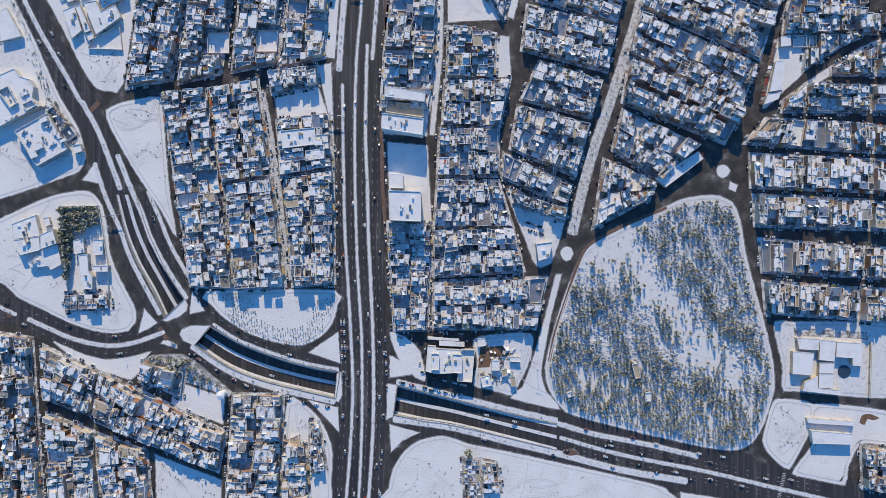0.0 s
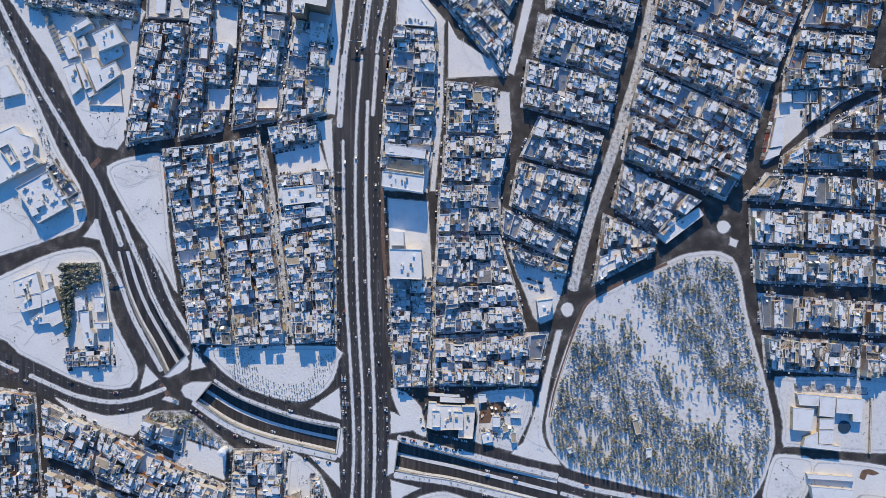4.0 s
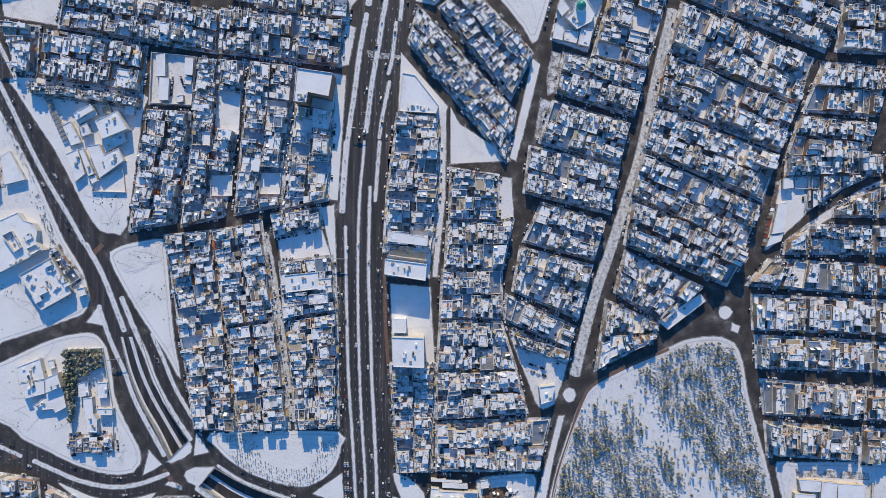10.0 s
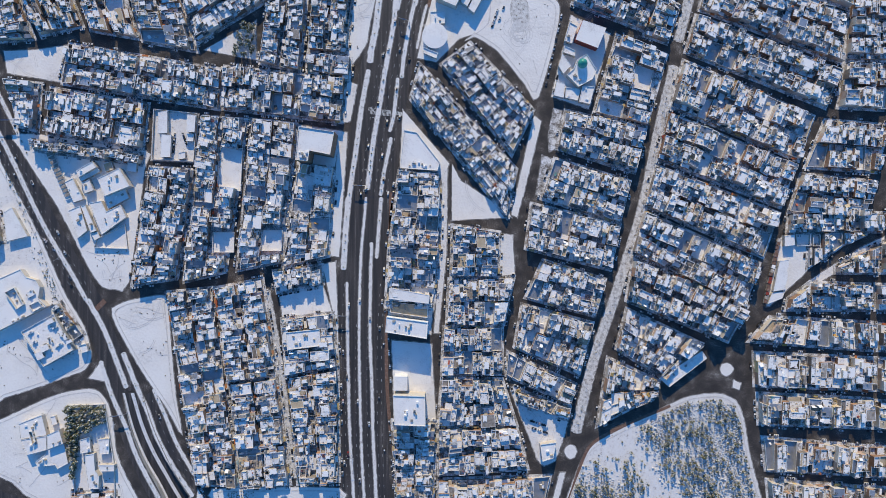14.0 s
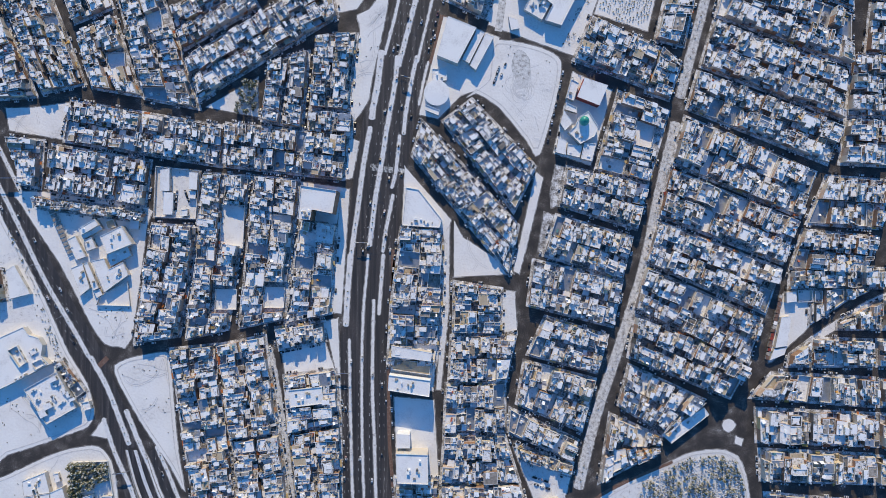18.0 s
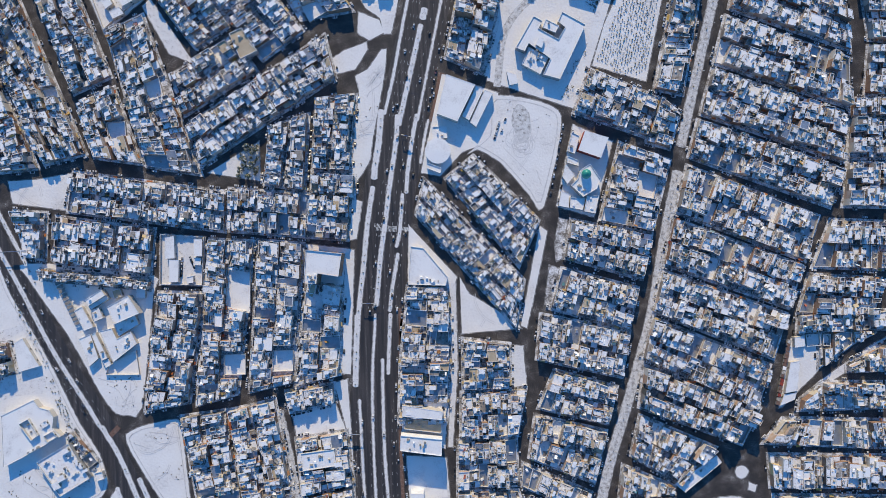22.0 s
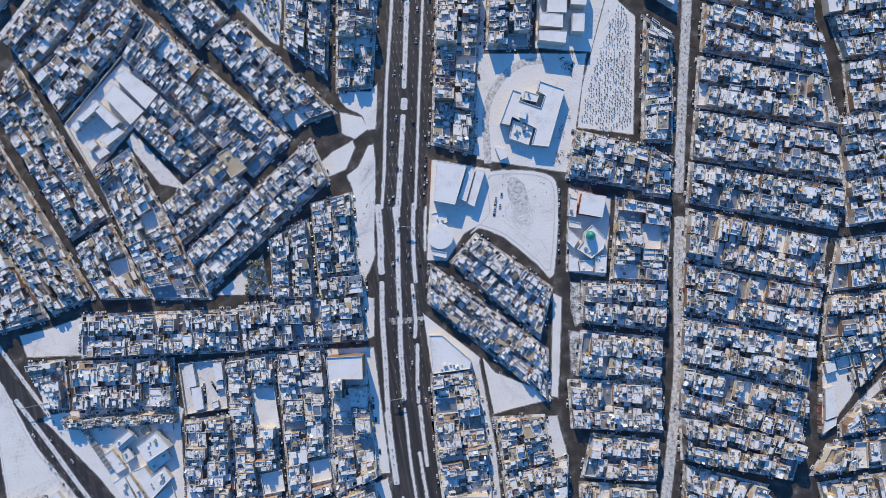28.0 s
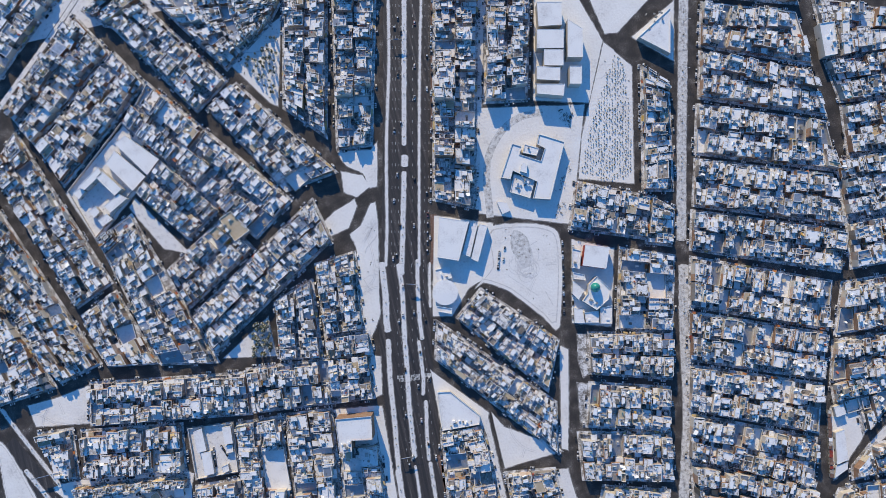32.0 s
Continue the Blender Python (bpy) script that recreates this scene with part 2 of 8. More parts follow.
def rounded(loop):
    """A closed smooth line through the corners of a loop."""
    p = [Vector(q) for q in loop]
    n, out = len(p), []
    step = min(5.0, sum((p[i] - p[i - 1]).length for i in range(n)) / 40)
    for i in range(n):
        a, b, c, d = p[i - 1], p[i], p[(i + 1) % n], p[(i + 2) % n]
        k = max(1, int((c - b).length / step))
        for j in range(k):
            t = j / k
            h1, h2, h3, h4 = 2 * t ** 3 - 3 * t * t + 1, t ** 3 - 2 * t * t + t, -2 * t ** 3 + 3 * t * t, t ** 3 - t * t
            w = b * h1 + (c - a) * 0.35 * h2 + c * h3 + (d - b) * 0.35 * h4
            out.append((w.x, w.y))
    return out


def inset_any(loop, off):
    """A loop of any number of corners, given counter-clockwise, drawn in by off metres."""
    n, out = len(loop), []
    for i in range(n):
        p, a, b = Vector(loop[i]), Vector(loop[i - 1]), Vector(loop[(i + 1) % n])
        e, f = (p - a).normalized(), (b - p).normalized()
        m, k = Vector((-e.y, e.x)), Vector((-f.y, f.x))
        w = p + (m + k) * (off / max(0.4, 1 + m.dot(k)))
        out.append((w.x, w.y))
    return out


def slab(name, loop, mat, height, label=""):
    """A raised piece of ground with a kerb round it."""
    verts, faces = [], []
    if len(loop) >= 7:
        loop = rounded(loop)
    SLABS.append(name)
    if name == "pavement":
        height = 0.27 + len(SLABS) % 25 * 0.003
    elif name in ("parking_strip", "dirt_patch", "flower_bed", "yard_floor", "pool_floor"):
        height = 0.20 + len(SLABS) * 7 % 23 * 0.0028
    else:
        height = 0.10 + len(SLABS) % 30 * 0.003
    prism(verts, faces, loop, -0.3, height)
    ob = new(name, mesh_of(name, verts, faces, [mat]))
    if name not in ("pavement", "yard_floor", "pool_floor"):
        n = len(loop)
        if sum(loop[i][0] * loop[(i + 1) % n][1] - loop[(i + 1) % n][0] * loop[i][1] for i in range(n)) < 0:
            loop = loop[::-1]
        verts, faces = [], []
        prism(verts, faces, inset_any(loop, -0.9), -0.2, 0.083 + len(SLABS) * 5 % 13 * 0.0012)
        tagged(new("kerb", mesh_of("kerb", verts, faces, [gutter])), "kerb with dirty slush along it", "kerb", kind="structure")
    return tagged(ob, label or "snow-covered plot with a raised kerb", "ground", kind="structure")


def ribbon(centre, width, blunt=False):
    """Left and right sides of a strip along a line."""
    line = [Vector(p) for p in centre]
    sides = []
    for i, p in enumerate(line):
        along = (line[min(i + 1, len(line) - 1)] - line[max(i - 1, 0)]).normalized()
        across = Vector((-along.y, along.x)) * (width / 2)
        if blunt and i in (0, len(line) - 1):
            across *= 0.45
        sides.append((p + across, p - across))
    return sides


def smooth(line, step=6.0):
    """A Catmull-Rom line through the points."""
    pts = [Vector(p) for p in line]
    pts = [pts[0] * 2 - pts[1]] + pts + [pts[-1] * 2 - pts[-2]]
    out = []
    for a, b, c, d in zip(pts, pts[1:], pts[2:], pts[3:]):
        n = max(1, int((c - b).length / step))
        for i in range(n):
            t = i / n
            out.append(0.5 * (2 * b + (c - a) * t + (2 * a - 5 * b + 4 * c - d) * t * t + (3 * b - a - 3 * c + d) * t ** 3))
    return out + [pts[-2]]


MEDIANS = [0]
MEDIAN_LINES = []


def median(centre, width, height):
    MEDIANS[0] += 1
    height = 0.14 + MEDIANS[0] * 0.0021
    line = smooth(centre)
    line = [line[0] + (line[0] - line[1]).normalized()] + line + [line[-1] + (line[-1] - line[-2]).normalized()]
    MEDIAN_LINES.append((centre, width))
    for grow, top, name in ((1.5, 0.0836 + MEDIANS[0] % 12 * 0.0012, "kerb"), (0.0, height, "median")):
        strip(line, width + grow, top, name)


def strip(line, width, height, name):
    sides = ribbon(line, width, True)
    verts, faces = [], []
    for a, b in sides:
        verts += [(a.x, a.y, -0.1), (a.x, a.y, height), (b.x, b.y, height), (b.x, b.y, -0.1)]
    n = len(sides)
    for i in range(n - 1):
        for j in range(3):
            faces.append((4 * i + j, 4 * i + 4 + j, 4 * i + 5 + j, 4 * i + 1 + j))
    faces += [(0, 1, 2, 3), (4 * n - 1, 4 * n - 2, 4 * n - 3, 4 * n - 4)]
    ob = new(name, mesh_of(name, verts, faces, [trodden if name == "median" and width > 7 else snow_dirty if name == "median" else gutter]))
    tagged(ob, "snow-covered road median with a low kerb" if name == "median" else "kerb with dirty slush along it", name, kind="structure")


# ---- ground with the three sunken road cuts ----
TRENCHES = []
TRENCHES.append(('west', [(-285.9, -64.8), (-278.2, -97.3), (-267.6, -124.7), (-254, -149.6), (-243.4, -173.4)], [(-268.9, -64.8), (-260.3, -92.3), (-250.7, -114.7), (-239.1, -137.1), (-226, -156.5)], 0, 6))
TRENCHES.append(('middle', [(-216.4, -197.3), (-188.9, -215.6), (-159, -227.5), (-124.1, -236.4), (-92.3, -243.8)], [(-202.5, -181.3), (-179, -194.7), (-149.1, -206.6), (-119.2, -215.5), (-88.9, -221.4)], 6, 6))
TRENCHES.append(('east', [(-41, -258.1), (-14.7, -263.5), (10.2, -267), (59.9, -278.3), (102.1, -288.6)], [(-37.6, -232.8), (10.2, -244.6), (59.9, -257), (102.1, -266.8)], 6, 0))


def ground_sheet():
    bm = bmesh.new()
    loops = [[(-4000, -4000), (4000, -4000), (4000, 4000), (-4000, 4000)], [(-520, -420), (520, -420), (520, 560), (-520, 560)]]
    loops += [[tuple(p) for p in smooth(a)] + [tuple(p) for p in smooth(b)][::-1] for _, a, b, _, _ in TRENCHES]
    edges = []
    for loop in loops:
        vs = [bm.verts.new((x, y, 0)) for x, y in loop]
        edges += [bm.edges.new((vs[i], vs[(i + 1) % len(vs)])) for i in range(len(vs))]
    outer, inner = edges[:8], edges[4:]
    bmesh.ops.triangle_fill(bm, edges=outer, use_beauty=True)
    bmesh.ops.triangle_fill(bm, edges=inner, use_beauty=True)
    bmesh.ops.recalc_face_normals(bm, faces=bm.faces)
    for f in bm.faces:
        if f.normal.z < 0:
            f.normal_flip()
    me = bpy.data.meshes.new("ground")
    bm.to_mesh(me)
    me.materials.append(asphalt)
    me.materials.append(snow_dirty)
    me.polygons.foreach_set("material_index", [int(abs(f.center.x) > 520 or not -420 < f.center.y < 560) for f in me.polygons])
    return tagged(new("ground", me), "dark wet asphalt streets with thin slush", "ground", kind="structure")


ground_sheet()


def trench(name, left, right, d0, d1):
    a, b = smooth(left), smooth(right)
    n = 40
    def at(line, t):
        k = t * (len(line) - 1)
        i = min(int(k), len(line) - 2)
        return line[i].lerp(line[i + 1], k - i)
    verts, faces = [], []
    for i in range(n + 1):
        t = i / n
        p, q, d = at(a, t), at(b, t), -(d0 + (d1 - d0) * t) - 0.02
        verts += [(p.x, p.y, d), (q.x, q.y, d)]
    faces = [(2 * i, 2 * i + 1, 2 * i + 3, 2 * i + 2) for i in range(n)]
    road = new("road", mesh_of("road", verts, faces, [asphalt_main]))
    tagged(road, "sunken asphalt carriageway of the underpass", "road", kind="structure")
    verts, faces = [], []
    for i in range(n + 1):
        t = i / n
        p, q, d = at(a, t), at(b, t), -(d0 + (d1 - d0) * t)
        c, m = (p + q) / 2, (q - p).normalized() * 1.5
        verts += [(c.x - m.x, c.y - m.y, d - 0.1), (c.x - m.x, c.y - m.y, d + 0.35), (c.x + m.x, c.y + m.y, d + 0.35), (c.x + m.x, c.y + m.y, d - 0.1)]
    for i in range(n):
        faces += [(4 * i + j, 4 * i + 4 + j, 4 * i + 5 + j, 4 * i + 1 + j) for j in range(3)]
    tagged(new("median", mesh_of("median", verts, faces, [snow_dirty])), "snowy median between the sunken carriageways", "median", kind="structure")
    for side, other in ((a, b), (b, a)):
        verts = []
        for i in range(n + 1):
            p, q, d = at(side, i / n), at(other, i / n), -(d0 + (d1 - d0) * i / n)
            m = (q - p).normalized()
            for off, z in ((0.0, 0.3), (2.6 if side is b else 1.8, 0.2), (2.6 if side is b else 1.8, -0.1)):
                verts.append((p.x + m.x * off, p.y + m.y * off, d + z))
        faces = [(3 * i + j, 3 * i + 3 + j, 3 * i + 4 + j, 3 * i + 1 + j) for i in range(n) for j in range(2)]
        if side is b:
            faces = [g[::-1] for g in faces]
        tagged(new("shoulder", mesh_of("shoulder", verts, faces, [snow_dirty])), "ploughed snow along the foot of the retaining wall", "shoulder", kind="structure")
    for side in (a, b):
        other = b if side is a else a
        verts, faces = [], []
        for i in range(n + 1):
            t = i / n
            p, q, d = at(side, t), at(other, t), -(d0 + (d1 - d0) * t) - 0.5
            out = (p - q).normalized()
            for off, zz in ((0, d), (0, 0.5), (0.5, 0.5), (0.5, d)):
                verts.append((p.x + out.x * off, p.y + out.y * off, zz))
        for i in range(n):
            for j in range(3):
                faces.append((4 * i + j, 4 * i + 4 + j, 4 * i + 5 + j, 4 * i + 1 + j))
        wall = new("retaining_wall", mesh_of("retaining_wall", verts, faces, [concrete]))
        tagged(wall, "concrete retaining wall of the underpass", "wall", kind="structure")
    for t, d in ((0, d0), (1, d1)):
        if d > 2:
            p, q = at(a, t), at(b, t)
            verts, faces = [], []
            inward = (at(a, 0.5) - p).normalized() * (-0.6)
            prism(verts, faces, [tuple(p), tuple(q), tuple(q + inward), tuple(p + inward)], -1.2, 0.6)
            head = new("portal_wall", mesh_of("portal_wall", verts, faces, [concrete]))
            tagged(head, "concrete portal beam over the underpass mouth", "wall", kind="structure")
            verts, faces = [], []
            inward *= 12
            prism(verts, faces, [tuple(p + inward), tuple(q + inward), tuple(q + inward * 1.1), tuple(p + inward * 1.1)], -d - 1, -0.1)
            tagged(new("wall_end", mesh_of("wall_end", verts, faces, [asphalt_main])), "dark inside of the covered underpass", "wall", kind="structure")


for row in TRENCHES:
    trench(*row)


ROAD_LEVEL = [0.02]


def road(centre, width):
    ROAD_LEVEL[0] += 0.004
    sides = ribbon(smooth(centre), width)
    verts = [(p.x, p.y, ROAD_LEVEL[0]) for pair in sides for p in pair]
    faces = [(2 * i, 2 * i + 1, 2 * i + 3, 2 * i + 2) for i in range(len(sides) - 1)]
    return tagged(new("road", mesh_of("road", verts, faces, [asphalt_main])), "dark asphalt main road, ploughed clear of snow", "road", kind="structure")


DASHES = ([], [])


def lane_line(centre, dash=2.4, gap=6.0, width=0.2):
    line = smooth(centre, 3.0)
    away = 0.0
    for a, b in zip(line, line[1:]):
        away += (b - a).length
        if away > dash + gap:
            away = 0.0
            d = (b - a).normalized()
            n = Vector((-d.y, d.x)) * width / 2
            k = len(DASHES[0])
            DASHES[0].extend([(p.x, p.y, 0.10) for p in (a + n, a - n, a + d * dash - n, a + d * dash + n)])
            DASHES[1].append((k, k + 1, k + 2, k + 3))


def path(centre, width, mat=None, top=0.14, label="reddish-brown paved footway along the road"):
    sides = ribbon(smooth(centre), width)
    verts, faces = [], []
    for a, b in sides:
        verts += [(a.x, a.y, 0), (a.x, a.y, top), (b.x, b.y, top), (b.x, b.y, 0)]
    for i in range(len(sides) - 1):
        faces += [(4 * i + j, 4 * i + 4 + j, 4 * i + 5 + j, 4 * i + 1 + j) for j in range(3)]
    return tagged(new("pavement", mesh_of("pavement", verts, faces, [mat or crossing_red])), label, "pavement", kind="structure")


def crossing(line, n, length=3.2):
    a, b = Vector(line[0]), Vector(line[1])
    d = (b - a).normalized()
    side = Vector((-d.y, d.x)) * length / 2
    for i in range(n):
        p = a.lerp(b, i / (n - 1))
        k = len(DASHES[0])
        DASHES[0].extend([(q.x, q.y, 0.105) for q in (p + side, p - side, p - side + d * 0.5, p + side + d * 0.5)])
        DASHES[1].append((k, k + 1, k + 2, k + 3))

slab('verge_west', [(-426.5, 209.3), (-396, 141.3), (-378.3, 108.6), (-358, 68.4), (-337.7, 23.2), (-320, -6.9), (-313.9, -32), (-319.9, -44.5), (-337.5, -51.1), (-362.6, -60.1), (-391.3, -69.2), (-425.5, -79.8)], snow, 0.15)
slab('school_yard', [(-385.0, 163.9), (-353.2, 163.9), (-266.1, 149.8), (-267, 133.7), (-280.9, 33.3), (-292.4, 27.2), (-304, 29.2), (-316.0, 45.4), (-332.5, 78.0), (-346.0, 103.1), (-363.0, 128.3), (-379.0, 153.4)], snow, 0.15)
slab('vacant_lot', [(-295.8, 10.1), (-282.3, 16.6), (-249.9, 21.7), (-245.8, 7.7), (-239.5, -62.3), (-233.3, -101.2), (-239.3, -92.2), (-246.9, -78.3), (-258.4, -61.3), (-269.5, -44.8), (-282.1, -23.4), (-292.2, -4.9), (-295.8, 5.1)], snow, 0.15)
slab('school_island', [(-418.9, -99.9), (-389, -86.4), (-361.7, -73.4), (-339.3, -64.9), (-316.8, -61.4), (-306.8, -63.9), (-298.8, -74.8), (-294.7, -92.3), (-291.5, -117.2), (-283.9, -137.1), (-274.4, -154.6), (-268.8, -167), (-268.8, -177), (-274.7, -184.4), (-288.6, -186.9), (-306.1, -184.5), (-328.6, -177), (-353.6, -164.6), (-373.6, -154.7), (-383.6, -144.8), (-418.6, -127.4)], snow, 0.15)
slab('traffic_island', [(-306, -37.4), (-300.4, -54.9), (-316.4, -51.9), (-311.9, -46.4)], snow, 0.15)
slab('traffic_island', [(-260.9, -166), (-249.8, -177.9), (-257.8, -182.9), (-266.2, -186.9)], snow, 0.15)
slab('traffic_island', [(-242.8, -191.8), (-232.3, -197.3), (-232.3, -199.8), (-246.3, -195.8)], snow, 0.15)
slab('traffic_island', [(-219.1, -150), (-208, -166.9), (-221, -169.9)], snow, 0.15)
slab('portal_deck', [(-244.9, -175.4), (-225.5, -157), (-223, -162), (-224, -166.9), (-229.9, -171.9), (-241.4, -176.4)], snow, 0.15)
slab('portal_deck', [(-229.9, -187.8), (-227.9, -183.9), (-221.4, -180.9), (-203.5, -180.3), (-217.4, -197.8), (-226.3, -192.8)], snow, 0.15)
slab('portal_deck', [(-90.4, -219), (-87.4, -222.4), (-86.8, -241.3), (-89.8, -247.3), (-93.3, -245.3)], snow, 0.15)
slab('portal_deck', [(-46.5, -231.3), (-38.6, -232.3), (-42, -260.1), (-47.5, -262.1)], snow, 0.15)
slab('verge_south', [(-340.9, -194.5), (-313.4, -205.9), (-293.5, -210.3), (-268.6, -206.8), (-254.7, -202.8), (-262.6, -211.8), (-265.5, -221.7), (-272.5, -227.7), (-298.4, -219.8), (-318.4, -211.8)], snow, 0.15)
slab('verge_south', [(-256.2, -207.8), (-228.8, -205.7), (-216.3, -211.7), (-183.8, -239), (-186.3, -242.4), (-232.7, -227.6), (-261, -236.6), (-262.6, -221.7)], slush, 0.15)
slab('walled_lot', [(-232.6, -229.6), (-189.8, -243.4), (-191.7, -266.3), (-237.5, -250.5)], snow, 0.15)
slab('traffic_island', [(-44.5, -267), (-18.6, -273.9), (-33.5, -280.9), (-43.4, -290.8)], snow, 0.15)
slab('plaza_garden', [(-206.6, -150), (-93.5, -148.9), (-91, -161.8), (-95.4, -177.7), (-106.9, -190.7), (-124.3, -197.6), (-144.2, -194.7), (-169.1, -186.8), (-189.1, -174.4), (-201.6, -161.9)], snow, 0.15)
slab('traffic_island', [(-115.8, -203.6), (-90.4, -185.7), (-88.4, -213)], snow, 0.15)
slab('corner_garden', [(-135, -248.3), (-124.1, -246.3), (-110.1, -257.7), (-100.1, -273.6), (-95.1, -290.9), (-96.1, -315.7), (-98, -340.4), (-138.7, -340.5)], snow, 0.15)
slab('traffic_island', [(-116.6, -245.3), (-90.3, -252.2), (-89.2, -273.6), (-96.7, -265.1)], snow, 0.15)
slab('vacant_lot', [(-250.7, -293.6), (-192.5, -315.8), (-193.3, -340.6), (-249, -340.7)], snow, 0.15)
slab('snow_field', [(-47.3, -345.3), (-45.4, -323), (-41.4, -305.7), (-32, -290.8), (-18.6, -280.9), (2.8, -276.9), (25.1, -283.8), (59.9, -290.7), (89.7, -297.1), (159.2, -312.3), (191.5, -320.2), (200.9, -326.1), (202.9, -344.9)], snow, 0.15)
slab('curve_lot', [(58.8, -59.4), (84.8, -67.9), (109.7, -75.8), (108.2, -91.8), (102.2, -111.7), (97.2, -124.2), (87.7, -128.7), (82.3, -124.2), (74.8, -104.3), (64.8, -79.4)], snow_dirty, 0.15)
slab('corner_verge', [(62.3, -92.9), (70.8, -114.3), (72.8, -134.7), (63.8, -136.7), (63.8, -111.8)], snow, 0.15)
slab('roadside_yard', [(58.8, 93.6), (78.9, 181.3), (85.4, 176.3), (71.3, 118.6), (63.8, 91)], snow, 0.15)
slab('snow_field', [(211.3, -326.1), (298.1, -338.8), (298.1, -344.8), (211.3, -344.9)], snow, 0.15)
slab('station_bed', [(-44.6, -185.6), (-38.7, -187.1), (-28.7, -191.5), (-18.2, -202.5), (-14.7, -216.4), (-13.7, -228.3), (-22.2, -224.8), (-33.6, -213.9), (-40.6, -200.5)], snow, 0.15)
slab('bus_station_yard', [(29, -192.5), (44.9, -188), (79.8, -187.4), (77.8, -211.3), (68.8, -231.2), (62.4, -241.1), (45, -236.1), (29.1, -232.2), (32.5, -211.3)], snow_dirty, 0.15)
slab('traffic_island', [(-44.6, -206.5), (-33.6, -211.4), (-22.2, -222.3), (-44.6, -225.4)], snow, 0.15)
slab('park', [(124.6, -116.7), (140.6, -104.2), (179.4, -84.2), (214.3, -67.7), (241.8, -64.7), (256.7, -70.7), (264.1, -86.6), (269, -116.5), (277.9, -151.4), (284.8, -176.2), (292.6, -211), (293.5, -235.8), (284.5, -265.6), (273.5, -282.9), (258.6, -288.9), (233.8, -286.5), (184.1, -275.6), (134.5, -263.3), (109.6, -254.9), (95.7, -236.1), (92.2, -216.2), (98.7, -186.4), (109.7, -151.6)], snow_dirty, 0.15)
slab('public_yard', [(293.7, -178.7), (308.6, -176.2), (408.1, -181), (407.8, -240.6), (306.4, -236.8), (302, -237.3), (300, -230.8), (301, -215.9)], snow_dirty, 0.15)
slab('snow_field', [(294.5, -244.7), (320.8, -245.7), (328.2, -248.6), (328.2, -263), (322.2, -277.9), (315.7, -290.3), (306.2, -305.2), (298.3, -301.2), (287.4, -290.3), (283.4, -280.4), (286.5, -265.6)], snow, 0.15)
slab('snow_field', [(329.2, -248.6), (407.7, -257.9), (407.5, -285.2), (370.3, -282.8), (357.8, -305.1), (355.3, -318.9), (328, -314), (309.2, -309.1), (320.6, -292.8), (328.1, -280.4)], snow, 0.15)
slab('roundabout_small', [(105.7, -116.2), (107.7, -111.7), (111.2, -110.2), (114.6, -111.7), (116.6, -116.2), (114.6, -120.7), (111.2, -122.7), (107.7, -120.7)], snow, 0.15)
slab('roundabout_big', [(243.3, -43.3), (244.8, -39.3), (248.8, -37.8), (252.8, -39.2), (254.8, -43.2), (252.8, -47.2), (248.8, -49.2), (244.8, -47.2)], snow, 0.15)
slab('traffic_island', [(255.2, -52.7), (261.7, -55.7), (260.2, -61.7), (254.2, -59.2)], snow, 0.15)
slab('snow_lot', [(-393.1, 239.2), (-367.2, 239.8), (-332.8, 244.4), (-337.4, 210.7), (-389.5, 219.5)], snow, 0.15)
slab('tower_yard', [(-129.3, 172.9), (-93.1, 167.8), (-98.1, 133.7), (-131.3, 138.7)], snow, 0.15)
slab('pool_lot', [(-147, 24.8), (-109, 31.8), (-99.9, 6.3), (-143.9, 0.8)], snow, 0.15)
slab('roadside_yard', [(-108.6, 48.9), (-97.1, 51.9), (-93.8, -41.1), (-96.8, -41.1), (-98.9, 5.3)], snow, 0.15)
slab('shop_yard', [(-37.4, 186.4), (3.7, 138.7), (-3.8, 118.6), (-40.9, 118.6)], snow, 0.15)
slab('hall_yard', [(-51.9, 10.4), (-10.8, 10.4), (-12.8, -12.6), (-51.9, -10.7)], snow, 0.15)
slab('shop_yard', [(-47, -18.1), (-12, -21.1), (-7.9, -91), (-44.8, -88)], snow, 0.15)
slab('lane_lot', [(6.2, 138.7), (13.7, 123.6), (56.3, 96.1), (58.8, 91), (6.2, 88.5)], snow, 0.15)
slab('lane_lot', [(47.8, 77.1), (59.8, 75.1), (61.8, 40.5), (46.8, 39)], snow, 0.15)
slab('orchard', [(182.9, 437.2), (202.2, 409.7), (178.2, 306.2), (131.1, 322.2), (143.5, 359.2)], snow, 0.15)
slab('corner_plot', [(253.8, 459.2), (240.1, 405.8), (208.8, 435.8)], snow, 0.15)
slab('corner_plot', [(178.5, 489.2), (243.2, 473.5), (196.9, 442.9), (185.8, 444.6)], snow, 0.15)
slab('school_yard', [(139.1, 520.3), (161.1, 515), (182.3, 439), (156.6, 386.7), (108.6, 400.4)], snow, 0.15)
slab('campus_yard', [(60.3, 404.6), (152.1, 385.7), (115.3, 283.7), (37, 312.4)], snow, 0.15)
slab('hall_yard', [(-2.8, 319.9), (46.7, 300.7), (40.6, 258.5), (12.5, 249.7), (-8, 228.8), (-24.7, 232.8)], snow, 0.15)
slab('snow_field', [(43, 298.4), (100.9, 280.4), (82.4, 196.9), (70.1, 210.1), (46.2, 239), (25.9, 251.6), (17.2, 247.5), (35.9, 264.8)], snow, 0.15)
slab('mosque_yard', [(111.9, 270), (146.3, 253.9), (127.4, 187.2), (94.1, 198.2)], snow, 0.15)
slab('triangle_lot', [(-151.6, 498.3), (-112.2, 520.9), (-96.2, 528.9), (-116.9, 449.5), (-123.2, 454.2)], snow, 0.15)
